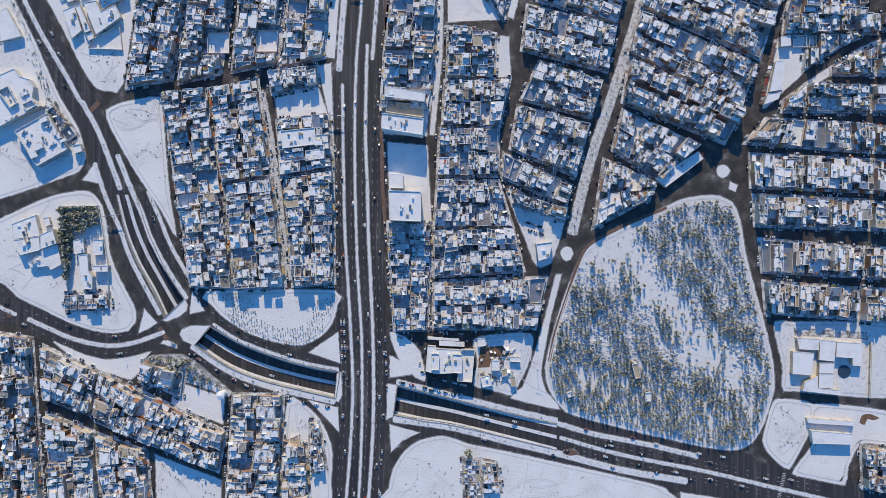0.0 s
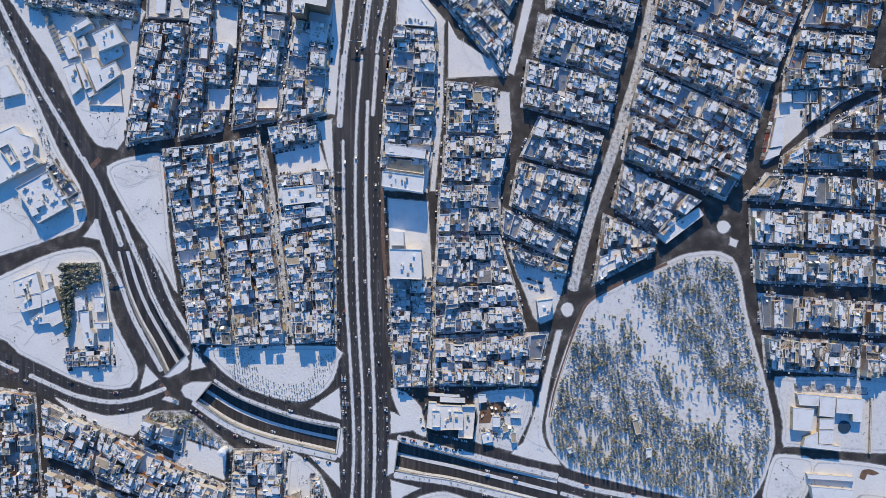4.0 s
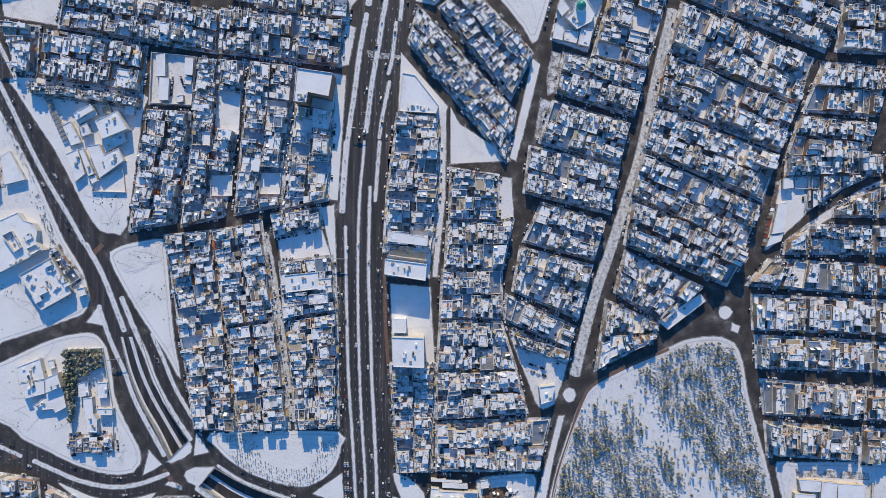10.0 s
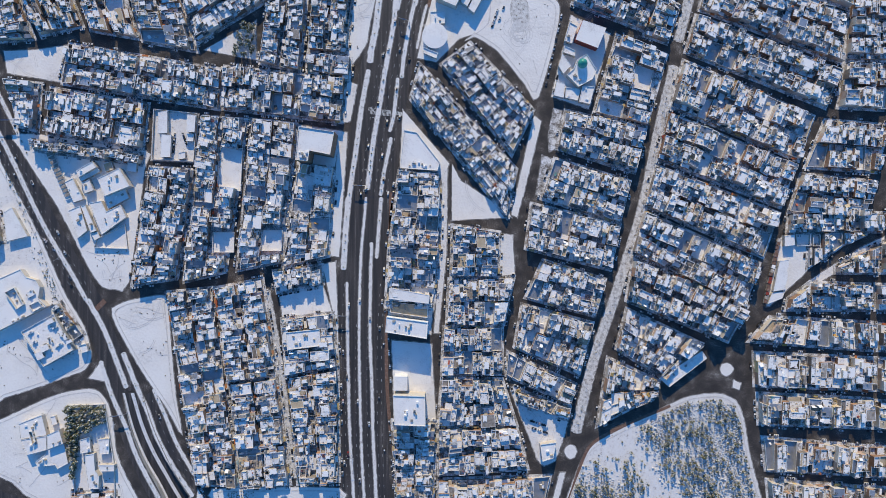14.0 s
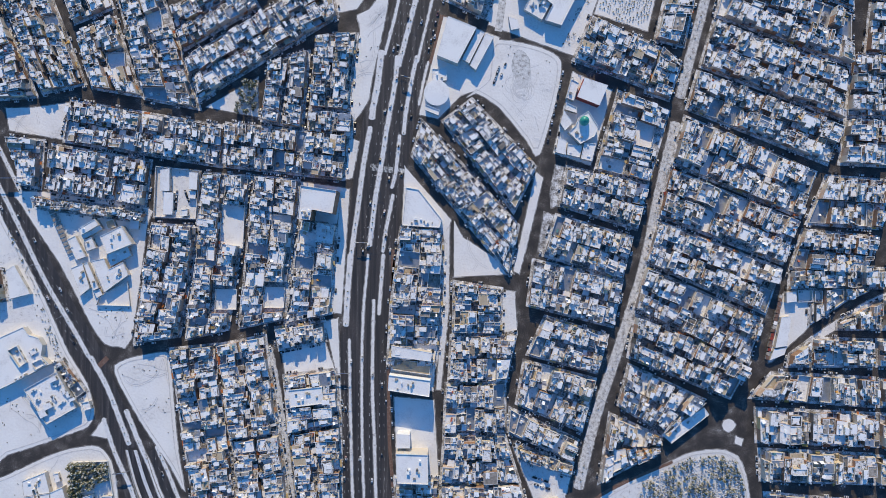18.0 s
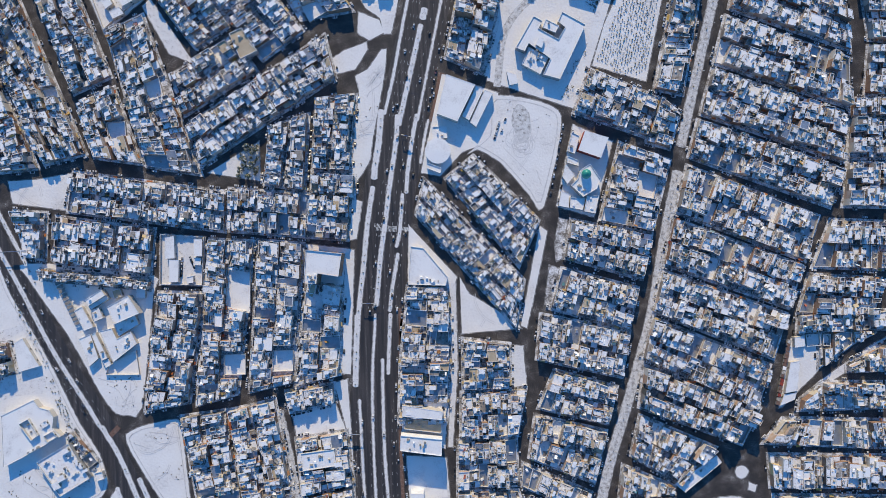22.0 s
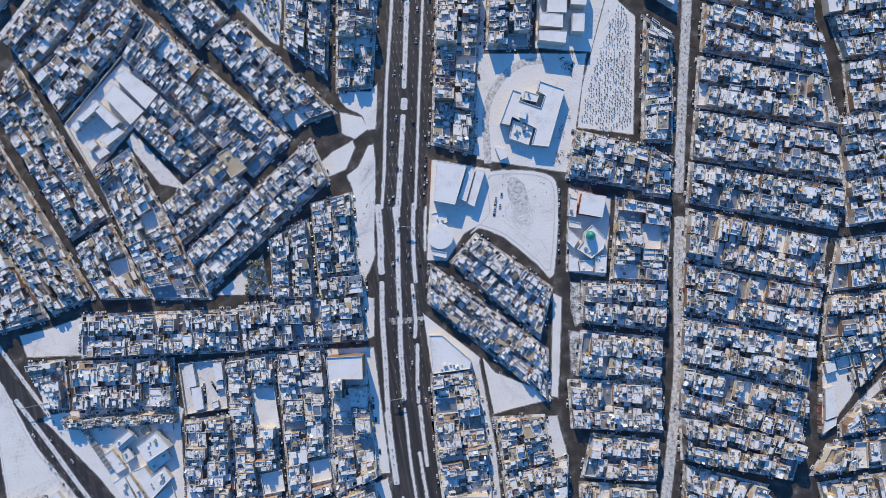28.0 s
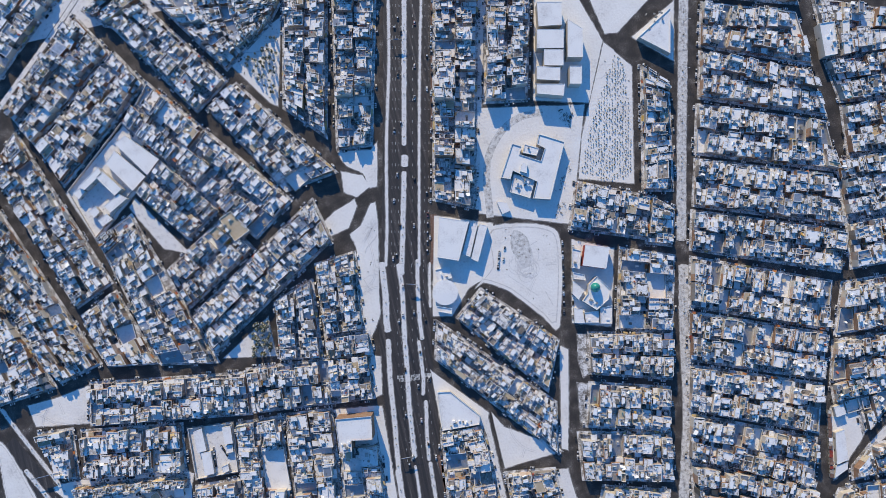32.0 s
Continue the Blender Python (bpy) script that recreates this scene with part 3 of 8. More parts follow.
slab('compound_yard', [(-255.4, 465.9), (-226.3, 428.7), (-302.2, 367.6), (-320.5, 416)], snow_dirty, 0.15)
slab('triangle_lot', [(-260.4, 397.4), (-267.5, 390.7), (-245.2, 347.7), (-222.6, 337.1)], snow_dirty, 0.15)
slab('triangle_lot', [(-214.1, 239.9), (-168, 265.9), (-167.7, 230.9)], snow, 0.15)
slab('frontage', [(-91.2, 214), (-78.1, 209), (-84.1, 176.3), (-92.1, 174.8)], snow, 0.15)
slab('frontage', [(-94.2, 167.8), (-86.6, 166.3), (-94, 55.9), (-103.1, 57.4)], snow, 0.15)
slab('median_wedge', [(101.7, -134.7), (106.2, -134.7), (97.2, -171.5), (89.7, -211.3), (88.7, -223.7), (92.7, -237.1), (104.6, -252.9), (62.4, -243.1), (72.3, -233.6), (82.3, -206.3), (92.2, -171.5)], snow, 0.15)
slab('roadside_lot', [(298.5, 74.2), (331.5, 76.1), (331.3, 65.0), (320.5, 65.0), (319.6, 44.1), (304.4, 29.1), (284.4, 12.2), (293.5, 52.2)], snow, 0.15)
slab('snow_lot', [(-107.5, 332.6), (-88.7, 344.3), (-68.9, 350.6), (-68.1, 344.2), (-79.8, 326.9), (-98.0, 323.3)], snow, 0.15)
slab('frontage', [(-80.0, 320.7), (-68.5, 326.6), (-55.8, 343.7), (-51.6, 343.9), (-54.0, 321.6), (-67.0, 262.2), (-70.7, 243.7), (-89.6, 222.5), (-77.1, 304.8)], snow, 0.15)
slab('frontage', [(-74.8, 377.9), (-56.7, 370.0), (-52.8, 358.7), (-66.5, 352.2), (-76.4, 359.4)], snow, 0.15)
slab('snow_lot', [(-72.3, 395.6), (-44.3, 390.9), (-37.5, 396.3), (-46.8, 357.5), (-53.0, 357.7), (-56.3, 372.0), (-68.8, 381.8)], snow, 0.15)
slab('compound_yard', [(-259.0, 187.0), (-218.7, 182.9), (-222.2, 139.7), (-261.0, 141.8)], snow_dirty, 0.15)
slab('road_verge', [(300.6, 16.6), (322.4, 35.0), (343.4, 49.0), (370.6, 65.8), (388.3, 73.6), (388.3, 68.0), (374.3, 60.1), (347.3, 43.1), (325.3, 30.1), (303.3, 11.6)], snow_dirty, 0.15)
slab('parking_strip', [(96.5, 187.4), (103.3, 185.7), (98.1, 152.2), (92.7, 149.4), (91.7, 163.9)], slush, 0.15)
slab('parking_strip', [(86.2, 145.8), (94.7, 142.8), (85.5, 112), (80.5, 110.6)], slush, 0.15)
median([(-406.3, 184.1), (-385.9, 143.8), (-358, 86), (-330.2, 38.3), (-319.1, 18.2)], 3.5, 0.16)
median([(-430.9, 278.2), (-414, 235.8), (-396.1, 198.4), (-376.4, 158.3), (-371.1, 147)], 3.0, 0.16)
median([(-317.3, 17.6), (-302.2, -9.9), (-289.5, -42.4), (-282.9, -59.8)], 4.0, 0.16)
median([(-305.5, -37.4), (-298.4, -59.9), (-291.3, -77.3), (-283.2, -94.8), (-274.1, -119.7), (-260.5, -146.1), (-247.4, -170)], 3.5, 0.16)
median([(-218.9, -198.3), (-188.9, -218.6), (-159, -231), (-124.1, -239.9), (-93.3, -246.8)], 5.0, 0.16)
median([(-200, -178.9), (-179, -192.3), (-149.1, -204.1), (-119.2, -213), (-90.4, -218.5)], 2.5, 0.16)
median([(-285.6, -29.9), (-274.4, -57.3), (-263.3, -82.3), (-256.2, -102.2), (-244.6, -124.6), (-232.1, -144.6), (-224, -156)], 4.0, 0.16)
median([(-258.4, -62.3), (-248.3, -84.8), (-239.2, -107.2), (-228.2, -127.1), (-215.1, -148)], 3.0, 0.16)
median([(-363.5, -174.6), (-343.5, -183.5), (-323.5, -192), (-293.6, -197.9), (-268.7, -194.9), (-243.8, -185.9)], 3.5, 0.16)
median([(-403.5, -157.2), (-374.4, -170.6)], 3.0, 0.16)
median([(-85.7, 108.1), (-88.2, 78), (-90.1, 45.4)], 4.8, 0.16)
median([(-87, 32.9), (-86.4, -12.2), (-85.8, -42.1), (-84.7, -92), (-83.1, -121.9), (-80.5, -161.8), (-77.9, -211.5), (-77.3, -246.7), (-80.2, -300.8), (-83.6, -340.4)], 2.2, 0.16)
median([(-70.2, 108.1), (-71.7, 88), (-74.1, 62.9), (-75.5, 32.9), (-76, -2.1), (-75.9, -42.1), (-74.7, -92), (-72.6, -141.9), (-69.5, -191.6), (-68.9, -246.7), (-69.8, -290.9), (-72.1, -340.4)], 2.0, 0.16)
median([(-56.7, 108.1), (-58.7, 83), (-60.6, 55.4)], 2.8, 0.16)
median([(-65.1, 68), (-66.1, 32.9), (-66.4, -17.1), (-64.8, -57.1), (-63.7, -102), (-61.7, -141.8), (-59.6, -191.6), (-58.9, -246.7), (-60.3, -290.9), (-63.7, -340.4)], 2.4, 0.16)
median([(-68.1, 221.5), (-74.1, 188.9), (-78.6, 153.7), (-81.6, 133.7), (-85.1, 108.6)], 4.0, 0.16)
median([(-44, 284.4), (-45.5, 264.2), (-49, 244.1), (-53.5, 219), (-57.5, 193.9), (-61, 173.8), (-64, 156.3), (-66, 138.7), (-69, 116.1)], 3.8, 0.16)
median([(-26.5, 284.3), (-30, 269.2), (-33, 254.2), (-36.5, 234.1), (-38.5, 215.5)], 3.2, 0.16)
median([(-42, 214), (-44, 193.9), (-46.5, 176.3), (-49, 167.8)], 2.8, 0.16)
median([(-48, 161.3), (-51.5, 143.7), (-54.5, 128.6), (-57, 111.1)], 2.8, 0.16)
median([(-16.4, 279.3), (-21.4, 259.2), (-24.9, 241.6)], 2.0, 0.16)
median([(-58.1, 289.4), (-61.6, 259.2), (-65.6, 239.1), (-66.6, 229.1)], 5.2, 0.16)
median([(6.7, 541.7), (-4.3, 490.5), (-11.4, 460.2), (-19.5, 430.2), (-28.8, 395.4), (-38.2, 355.6), (-45.8, 320.8), (-54.9, 286.5)], 2.4, 0.16)
median([(21.2, 538.1), (-14.1, 388.7)], 4.0, 0.16)
median([(-16, 378.6), (-18.1, 369.7)], 5.6, 0.16)
median([(-19.9, 364.3), (-32, 317.5), (-42.9, 275.9)], 4.0, 0.16)
median([(36.7, 534.4), (24.8, 488.8), (18.3, 463.7), (5.9, 413.5), (-6, 363.6), (-17.8, 314), (-25.9, 279.6)], 2.0, 0.16)
median([(115.8, -99), (131.3, -36.5), (151.3, 23.5), (173.9, 96.1), (188.9, 166.2), (203, 224.8)], 8.5, 0.16)
median([(206.9, 247.2), (222.6, 308.6), (247.8, 402.9), (268.1, 478.2)], 8.0, 0.16)
median([(105.6, -278.2), (159.3, -293), (233.7, -307.7), (308.1, -325), (407.2, -347.1)], 3.0, 0.16)
median([(103.6, -265.8), (134.4, -274.7), (184.1, -284.5), (226.3, -294.4)], 4.0, 0.16)
median([(-41, -262.1), (10.2, -269.4), (59.9, -281.8), (109.6, -293.6), (159.2, -306.4), (216.3, -316.2)], 5.4, 0.16)
median([(-38.1, -229.3), (10.2, -241.2), (59.9, -253.5), (102.2, -263.3)], 4.6, 0.16)
median([(-270.8, 592.7), (-297.4, 566.8), (-330.1, 537.1), (-362.6, 507.6), (-388.8, 482.1)], 4.0, 0.16)
median([(-159.0, 25.3), (-150.8, -17.2), (-144.7, -57.2), (-139.5, -102.1), (-134.4, -139.4)], 7.2, 0.16)

# ---- houses ----
rng = random.Random(7)


def inside(loop, x, y):
    hit = False
    for (x0, y0), (x1, y1) in zip(loop, loop[1:] + loop[:1]):
        if (y0 > y) != (y1 > y) and x < (x1 - x0) * (y - y0) / (y1 - y0) + x0:
            hit = not hit
    return hit


def lot_point(q, u, v):
    a, b, c, d = q
    return (a[0] * (1 - u) * (1 - v) + b[0] * u * (1 - v) + c[0] * u * v + d[0] * (1 - u) * v,
            a[1] * (1 - u) * (1 - v) + b[1] * u * (1 - v) + c[1] * u * v + d[1] * (1 - u) * v)


def inset(loop, off):
    """The loop of four points drawn in by off metres."""
    cx, cy = sum(p[0] for p in loop) / 4, sum(p[1] for p in loop) / 4
    out = []
    for i in range(4):
        p, before, after = Vector(loop[i]), Vector(loop[i - 1]), Vector(loop[(i + 1) % 4])
        e, f = (before - p).normalized(), (after - p).normalized()
        s = max(0.3, abs(e.x * f.y - e.y * f.x))
        w = p + (e + f) * (off / s)
        out.append((w.x, w.y))
    return out


def parapet_box(verts, faces, loop, z0, z1, rim, thick=0.28):
    """Walls with a parapet round a sunken roof."""
    inner = inset(loop, thick)
    k = len(verts)
    verts += [(x, y, z0) for x, y in loop] + [(x, y, z1 + rim) for x, y in loop]
    verts += [(x, y, z1 + rim) for x, y in inner] + [(x, y, z1) for x, y in inner]
    for i in range(4):
        j = (i + 1) % 4
        faces += [(k + i, k + j, k + 4 + j, k + 4 + i), (k + 4 + i, k + 4 + j, k + 8 + j, k + 8 + i), (k + 8 + i, k + 8 + j, k + 12 + j, k + 12 + i)]
    return inner


def ccw(q):
    area = sum(q[i][0] * q[(i + 1) % 4][1] - q[(i + 1) % 4][0] * q[i][1] for i in range(4))
    return q if area > 0 else [q[1], q[0], q[3], q[2]]


UNITS = ([], [])
REST = {}


def roof_material(blue):
    r = rng.random()
    rest = (r - blue) / (1 - blue)
    return foil if r < blue else bare_roof if rest < 0.09 else tan_roof if rest < 0.14 else snow_roof


KINDS = {"courtyard_house": 0, "terraced_house": 0, "apartment_house": 0, "brick_house": 0, "row_house": 0, "walled_yard": 0}
NEAR, OUTER = dict(KINDS), 230
LABELS = {
    "courtyard_house": ["courtyard house with a snowy flat roof", "walled courtyard house under patchy snow"],
    "terraced_house": ["plastered terraced house with roof snow", "cream terraced house with snowy parapets"],
    "brick_house": ["brick house with snow on its flat roof", "brick house with bare and snowy roof parts"],
    "walled_yard": ["walled yard with a smooth pale floor", "walled yard between houses in snow"],
    "row_house": ["plain row house under even snow", "plain row house with a thawing flat roof"],
    "apartment_house": ["four-storey apartment house with roof snow", "tall flat-roofed apartment house in snow"],
}


def ragged(loop):
    """The outline of thawing snow inside a loop of four corners."""
    c = Vector((sum(p[0] for p in loop) / 4, sum(p[1] for p in loop) / 4))
    out = []
    for i in range(4):
        a, b = Vector(loop[i]), Vector(loop[(i + 1) % 4])
        back = rng.choice((0.0, 0.02, 0.06, 0.26))
        for t in (0.02, 0.2, 0.36, 0.52, 0.68, 0.84):
            t += rng.uniform(0, 0.1)
            pull = min(0.65, back * min(1.0, 6 * t, 6 * (1 - t)) + rng.choice((0.01, 0.01, 0.08, 0.2, 0.3)) * rng.random())
            q = a.lerp(b, t).lerp(c, pull)
            out.append((q.x, q.y))
    return out


def house(lot, tall=1.0, single=True, usual=3, blue=0.1):
    """One house on a lot whose first side is the street front."""
    lean_u, lean_v = max(-0.09, min(0.09, rng.gauss(0, 0.05))), max(-0.07, min(0.07, rng.gauss(0, 0.035)))
    P = lambda u, v: lot_point(lot, u + lean_u * (v - 0.5) * 4 * u * (1 - u) + 0.3 * lean_u * (v - 0.5), v + lean_v * (u - 0.5))
    cells = []
    box = lambda u0, u1, v0, v1: ccw([P(u0, v0), P(u1, v0), P(u1, v1), P(u0, v1)])
    r = rng.random()
    floors = usual if r < 0.84 else max(1, usual - 1) if r < 0.95 else usual + 1
    h = (2.25 * floors + rng.uniform(0, 0.8)) * tall
    pieces = []

    def shell(loop, z0, z1, rim, thick=0.28):
        verts, faces = [], []
        inner = parapet_box(verts, faces, loop, z0, z1, rim, thick)
        return verts, faces, inner

    front = math.atan2(lot[1][1] - lot[0][1], lot[1][0] - lot[0][0])
    style = rng.random()
    f0, f1 = (rng.uniform(0.0, 0.05), rng.uniform(0.68, 0.9)) if style < 0.55 else (rng.uniform(0.1, 0.3), rng.uniform(0.95, 1.0))
    kind = "apartment_house" if floors >= 4 else "brick_house" if rng.random() < 0.2 else "courtyard_house" if style < 0.3 else "row_house" if style < 0.55 else "terraced_house"
    walls_v, walls_f = [], []

    def volume(u0, u1, v0, v1, z, name):
        v, f, inner = shell(box(u0, u1, v0, v1), 0, z, rng.choice((0.1, 0.2, 0.4, 0.7, 1.1)), rng.choice((0.2, 0.28, 0.4)))
        cells.append((u0, u1, v0, v1, z))
        k = len(walls_v)
        walls_v.extend(v)
        walls_f.extend(tuple(i + k for i in face) for face in f)
        v, f = [], []
        mat = roof_material(blue)
        if mat is not snow_roof or rng.random() < 0.28:
            prism(v, f, inner, z - 0.1, z + rng.uniform(0.06, 0.15))
            pieces.append((name, v, f, mat, ""))
            return
        prism(v, f, inner, z - 0.1, z + 0.04)
        snow_v, snow_f = [], []
        prism(snow_v, snow_f, ragged(inner), z - 0.05, z + rng.uniform(0.1, 0.2))
        pieces.append((name, v, f, rng.choice((bare_roof, wet_roof, wet_roof)), "", (snow_v, snow_f, snow_roof)))

    if rng.random() < 0.07:
        v, f, inner = shell(box(0.01, 0.99, 0.01, 0.99), 0, 0.5, rng.uniform(1.6, 2.6), 0.25)
        walls_v, walls_f = v, f
        v, f = [], []
        prism(v, f, inner, 0.3, rng.uniform(0.56, 0.75))
        kind = "walled_yard"
        pieces = [("yard_floor", v, f, rng.choice((foil, foil, snow_roof)), "")]
        for _ in range(rng.randrange(1, 5)):
            lean_to(P(rng.uniform(0.1, 0.8), rng.uniform(0.1, 0.8)), 0.5, front)
        return finish(kind, walls_v, walls_f, pieces, single)
    low = max(3.1, h - rng.choice((1.4, 2.9, 2.9, 3.1)))
    across = [0.01] + sorted(rng.choice(((), (), (rng.uniform(0.35, 0.65),), (rng.uniform(0.35, 0.65),), (rng.uniform(0.25, 0.4), rng.uniform(0.6, 0.75))))) + [0.99]
    deep = [f0] + sorted(f0 + (f1 - f0) * w for w in rng.choice(((rng.uniform(0.35, 0.65),), (rng.uniform(0.4, 0.7),), (rng.uniform(0.25, 0.4), rng.uniform(0.6, 0.75))))) + [f1]
    for w0, w1 in zip(deep, deep[1:]):
        for u0, u1 in zip(across, across[1:]):
            r = rng.random()
            volume(u0, u1, w0, w1, h if r < 0.48 else h + rng.uniform(0.3, 1.0) if r < 0.70 else low if r < 0.88 else max(3.0, h - 5.4) if r < 0.93 else h + 2.6, "roof")
    a, b = (f1, 0.99) if style < 0.55 else (0.01, f0)
    if rng.random() < 0.75:
        u = rng.uniform(0.3, 0.65)
        span = (0.01, u) if rng.random() < 0.5 else (1 - u, 0.99)
        h2 = rng.choice((3.2, 3.2, max(3.2, h - 3.1))) + rng.uniform(-0.15, 0.15)
        loop = box(*span, a + 0.004, b - 0.004)
        prism(walls_v, walls_f, loop, 0, h2)
        v, f = [], []
        prism(v, f, inset(loop, 0.12), h2 - 0.05, h2 + 0.13)
        pieces.append(("annex_roof", v, f, roof_material(blue), ""))
    v, f, _ = shell(box(0.0, 1.0, a, b), 0, 1.7, 0.5, 0.2)
    k = len(walls_v)
    walls_v += v
    walls_f += [tuple(i + k for i in face) for face in f]
    if rng.random() < 0.7:
        u, w = rng.uniform(0.03, 0.6), f0 + (f1 - f0) * rng.uniform(0.08, 0.55)
        loop = box(u, u + rng.uniform(0.26, 0.40), w, w + (f1 - f0) * rng.uniform(0.22, 0.4))
        z = h + rng.uniform(2.2, 3.0)
        v, f = [], []
        prism(v, f, loop, h, z)
        pieces.append(("stair_room", v, f, plaster, ""))
        v, f = [], []
        prism(v, f, ragged(inset(loop, -0.25)), z, z + 0.22, True)
        pieces.append(("snow_cap", v, f, snow_roof if rng.random() < 0.8 else bare_roof, ""))
    if rng.random() < 0.42:
        u = rng.uniform(0.05, 0.4)
        side = (-0.09, 0.0) if style < 0.55 else (1.0, 1.09)
        v, f = [], []
        prism(v, f, box(u, u + rng.uniform(0.2, 0.55), *side), rng.uniform(2.5, 2.8), rng.uniform(2.85, 3.1), True)
        pieces.append(("awning", v, f, awning_paint, ""))
    for _ in range(rng.choice((5, 7, 9, 11, 13))):
        u, w, s = rng.uniform(0.06, 0.9), rng.uniform(0.03, 0.95), rng.uniform(0.35, 1.0) * rng.choice((1, 1, 1.8))
        on_top = f0 + 0.02 < w < f1 - 0.06
        x, y = P(u, w)
        d = Vector(P(u + 0.05, w)) - Vector((x, y))
        d.normalize()
        d.rotate(Matrix.Rotation(rng.gauss(0, 0.35), 2))
        n = Vector((-d.y, d.x)) * rng.uniform(0.5, 1.2) * s
        d *= s
        c = Vector((x, y))
        z = h if on_top else 0.2
        prism(*UNITS, [tuple(c), tuple(c + d), tuple(c + d + n), tuple(c + n)], z - 0.05, z + rng.uniform(0.5, 2.0))
    for _ in range(rng.randrange(4, 9)):
        u, w = rng.uniform(0.04, 0.96), rng.uniform(0.04, 0.96)
        junk(*P(u, w), 0.3, front) if not f0 < w < f1 else None
    for u0, u1, v0, v1, z in cells:
        for _ in range(rng.randrange(0, 4)):
            u, w = rng.choice((0.12, 0.88, rng.random())), rng.uniform(0.1, 0.9)
            at = P(u0 + (u1 - u0) * u, v0 + (v1 - v0) * w)
            scrub(*at, z + 0.1, rng.uniform(0.5, 1.1)) if rng.random() < 0.45 else junk(*at, z + 0.15, front)
    for _ in range(rng.randrange(2, 7)):
        scrub(*P(rng.uniform(0.02, 0.98), rng.uniform(a + 0.02, b - 0.02) if rng.random() < 0.6 else rng.choice((-0.05, -0.09, 1.05))), 0.2, rng.uniform(0.6, 1.6))
    for _ in range(rng.choice((1, 2, 3, 4))):
        u, w = rng.uniform(0.05, 0.85), rng.uniform(0.03, 0.92)
        lean_to(P(u, w), h if f0 + 0.02 < w < f1 - 0.06 else 0.3, front)
    finish(kind, walls_v, walls_f, pieces, single)


SHEDS = {}
SCRUB = ([], [])
PIPES = ([], [])


def scrub(x, y, z, size):
    """A leafless bush of a few ragged clumps."""
    V, F = SCRUB
    for _ in range(rng.randrange(4, 8)):
        c = Vector((x + rng.gauss(0, 0.5) * size, y + rng.gauss(0, 0.5) * size, z + rng.uniform(0.1, 0.9) * size))
        w, turn, k = size * rng.uniform(0.2, 0.42), rng.uniform(0, 6.28), len(V)
        for a in (0, 2.2, 4.1):
            V.append((c.x + w * math.cos(turn + a), c.y + w * math.sin(turn + a), c.z + rng.uniform(-0.25, 0.25) * size))
        V.append((c.x, c.y, c.z + w * rng.uniform(0.5, 1.3)))
        F.extend([(k, k + 1, k + 3), (k + 1, k + 2, k + 3), (k + 2, k, k + 3)])


def junk(x, y, z, turn):
    """Pipes, planks and rails that lie about or stand on low feet."""
    for _ in range(rng.randrange(1, 4)):
        a = turn + rng.choice((0, 1.571)) + rng.gauss(0, 0.12)
        d, w = Vector((math.cos(a), math.sin(a))) * rng.uniform(0.8, 3.2), rng.uniform(0.09, 0.22)
        n = Vector((-d.y, d.x)).normalized() * w
        c = Vector((x + rng.gauss(0, 0.8), y + rng.gauss(0, 0.8)))
        prism(*PIPES, [tuple(c - d / 2 - n), tuple(c + d / 2 - n), tuple(c + d / 2 + n), tuple(c - d / 2 + n)], z - 0.05, z + rng.uniform(0.25, 0.7))


def lean_to(at, z, along=0.0):
    """A small shed or heap with a sloping top, set askew."""
    turn, a, d = along + rng.choice((0, 1.571, 3.142, 4.712)) + rng.gauss(0, 0.18), rng.uniform(0.7, 2.2), rng.uniform(0.6, 1.5)
    c, s = math.cos(turn), math.sin(turn)
    lo, hi = z + rng.uniform(0.1, 1.0), z + rng.uniform(1.0, 2.4)
    V, F = SHEDS.setdefault(rng.choice((snow_roof, snow_roof, snow_roof, bare_roof, units_mat, plaster)), ([], []))
    k = len(V)
    for zs in ((z, z, z, z), (lo, lo + rng.uniform(0, 0.6), hi, hi)):
        V += [(at[0] + c * x - s * y, at[1] + s * x + c * y, w) for (x, y), w in zip(((-a, -d), (a, -d), (a * rng.uniform(0.6, 1), d), (-a, d)), zs)]
    F += [(k + 4, k + 5, k + 6), (k + 4, k + 6, k + 7)] + [(k + i, k + (i + 1) % 4, k + 4 + (i + 1) % 4, k + 4 + i) for i in range(4)]


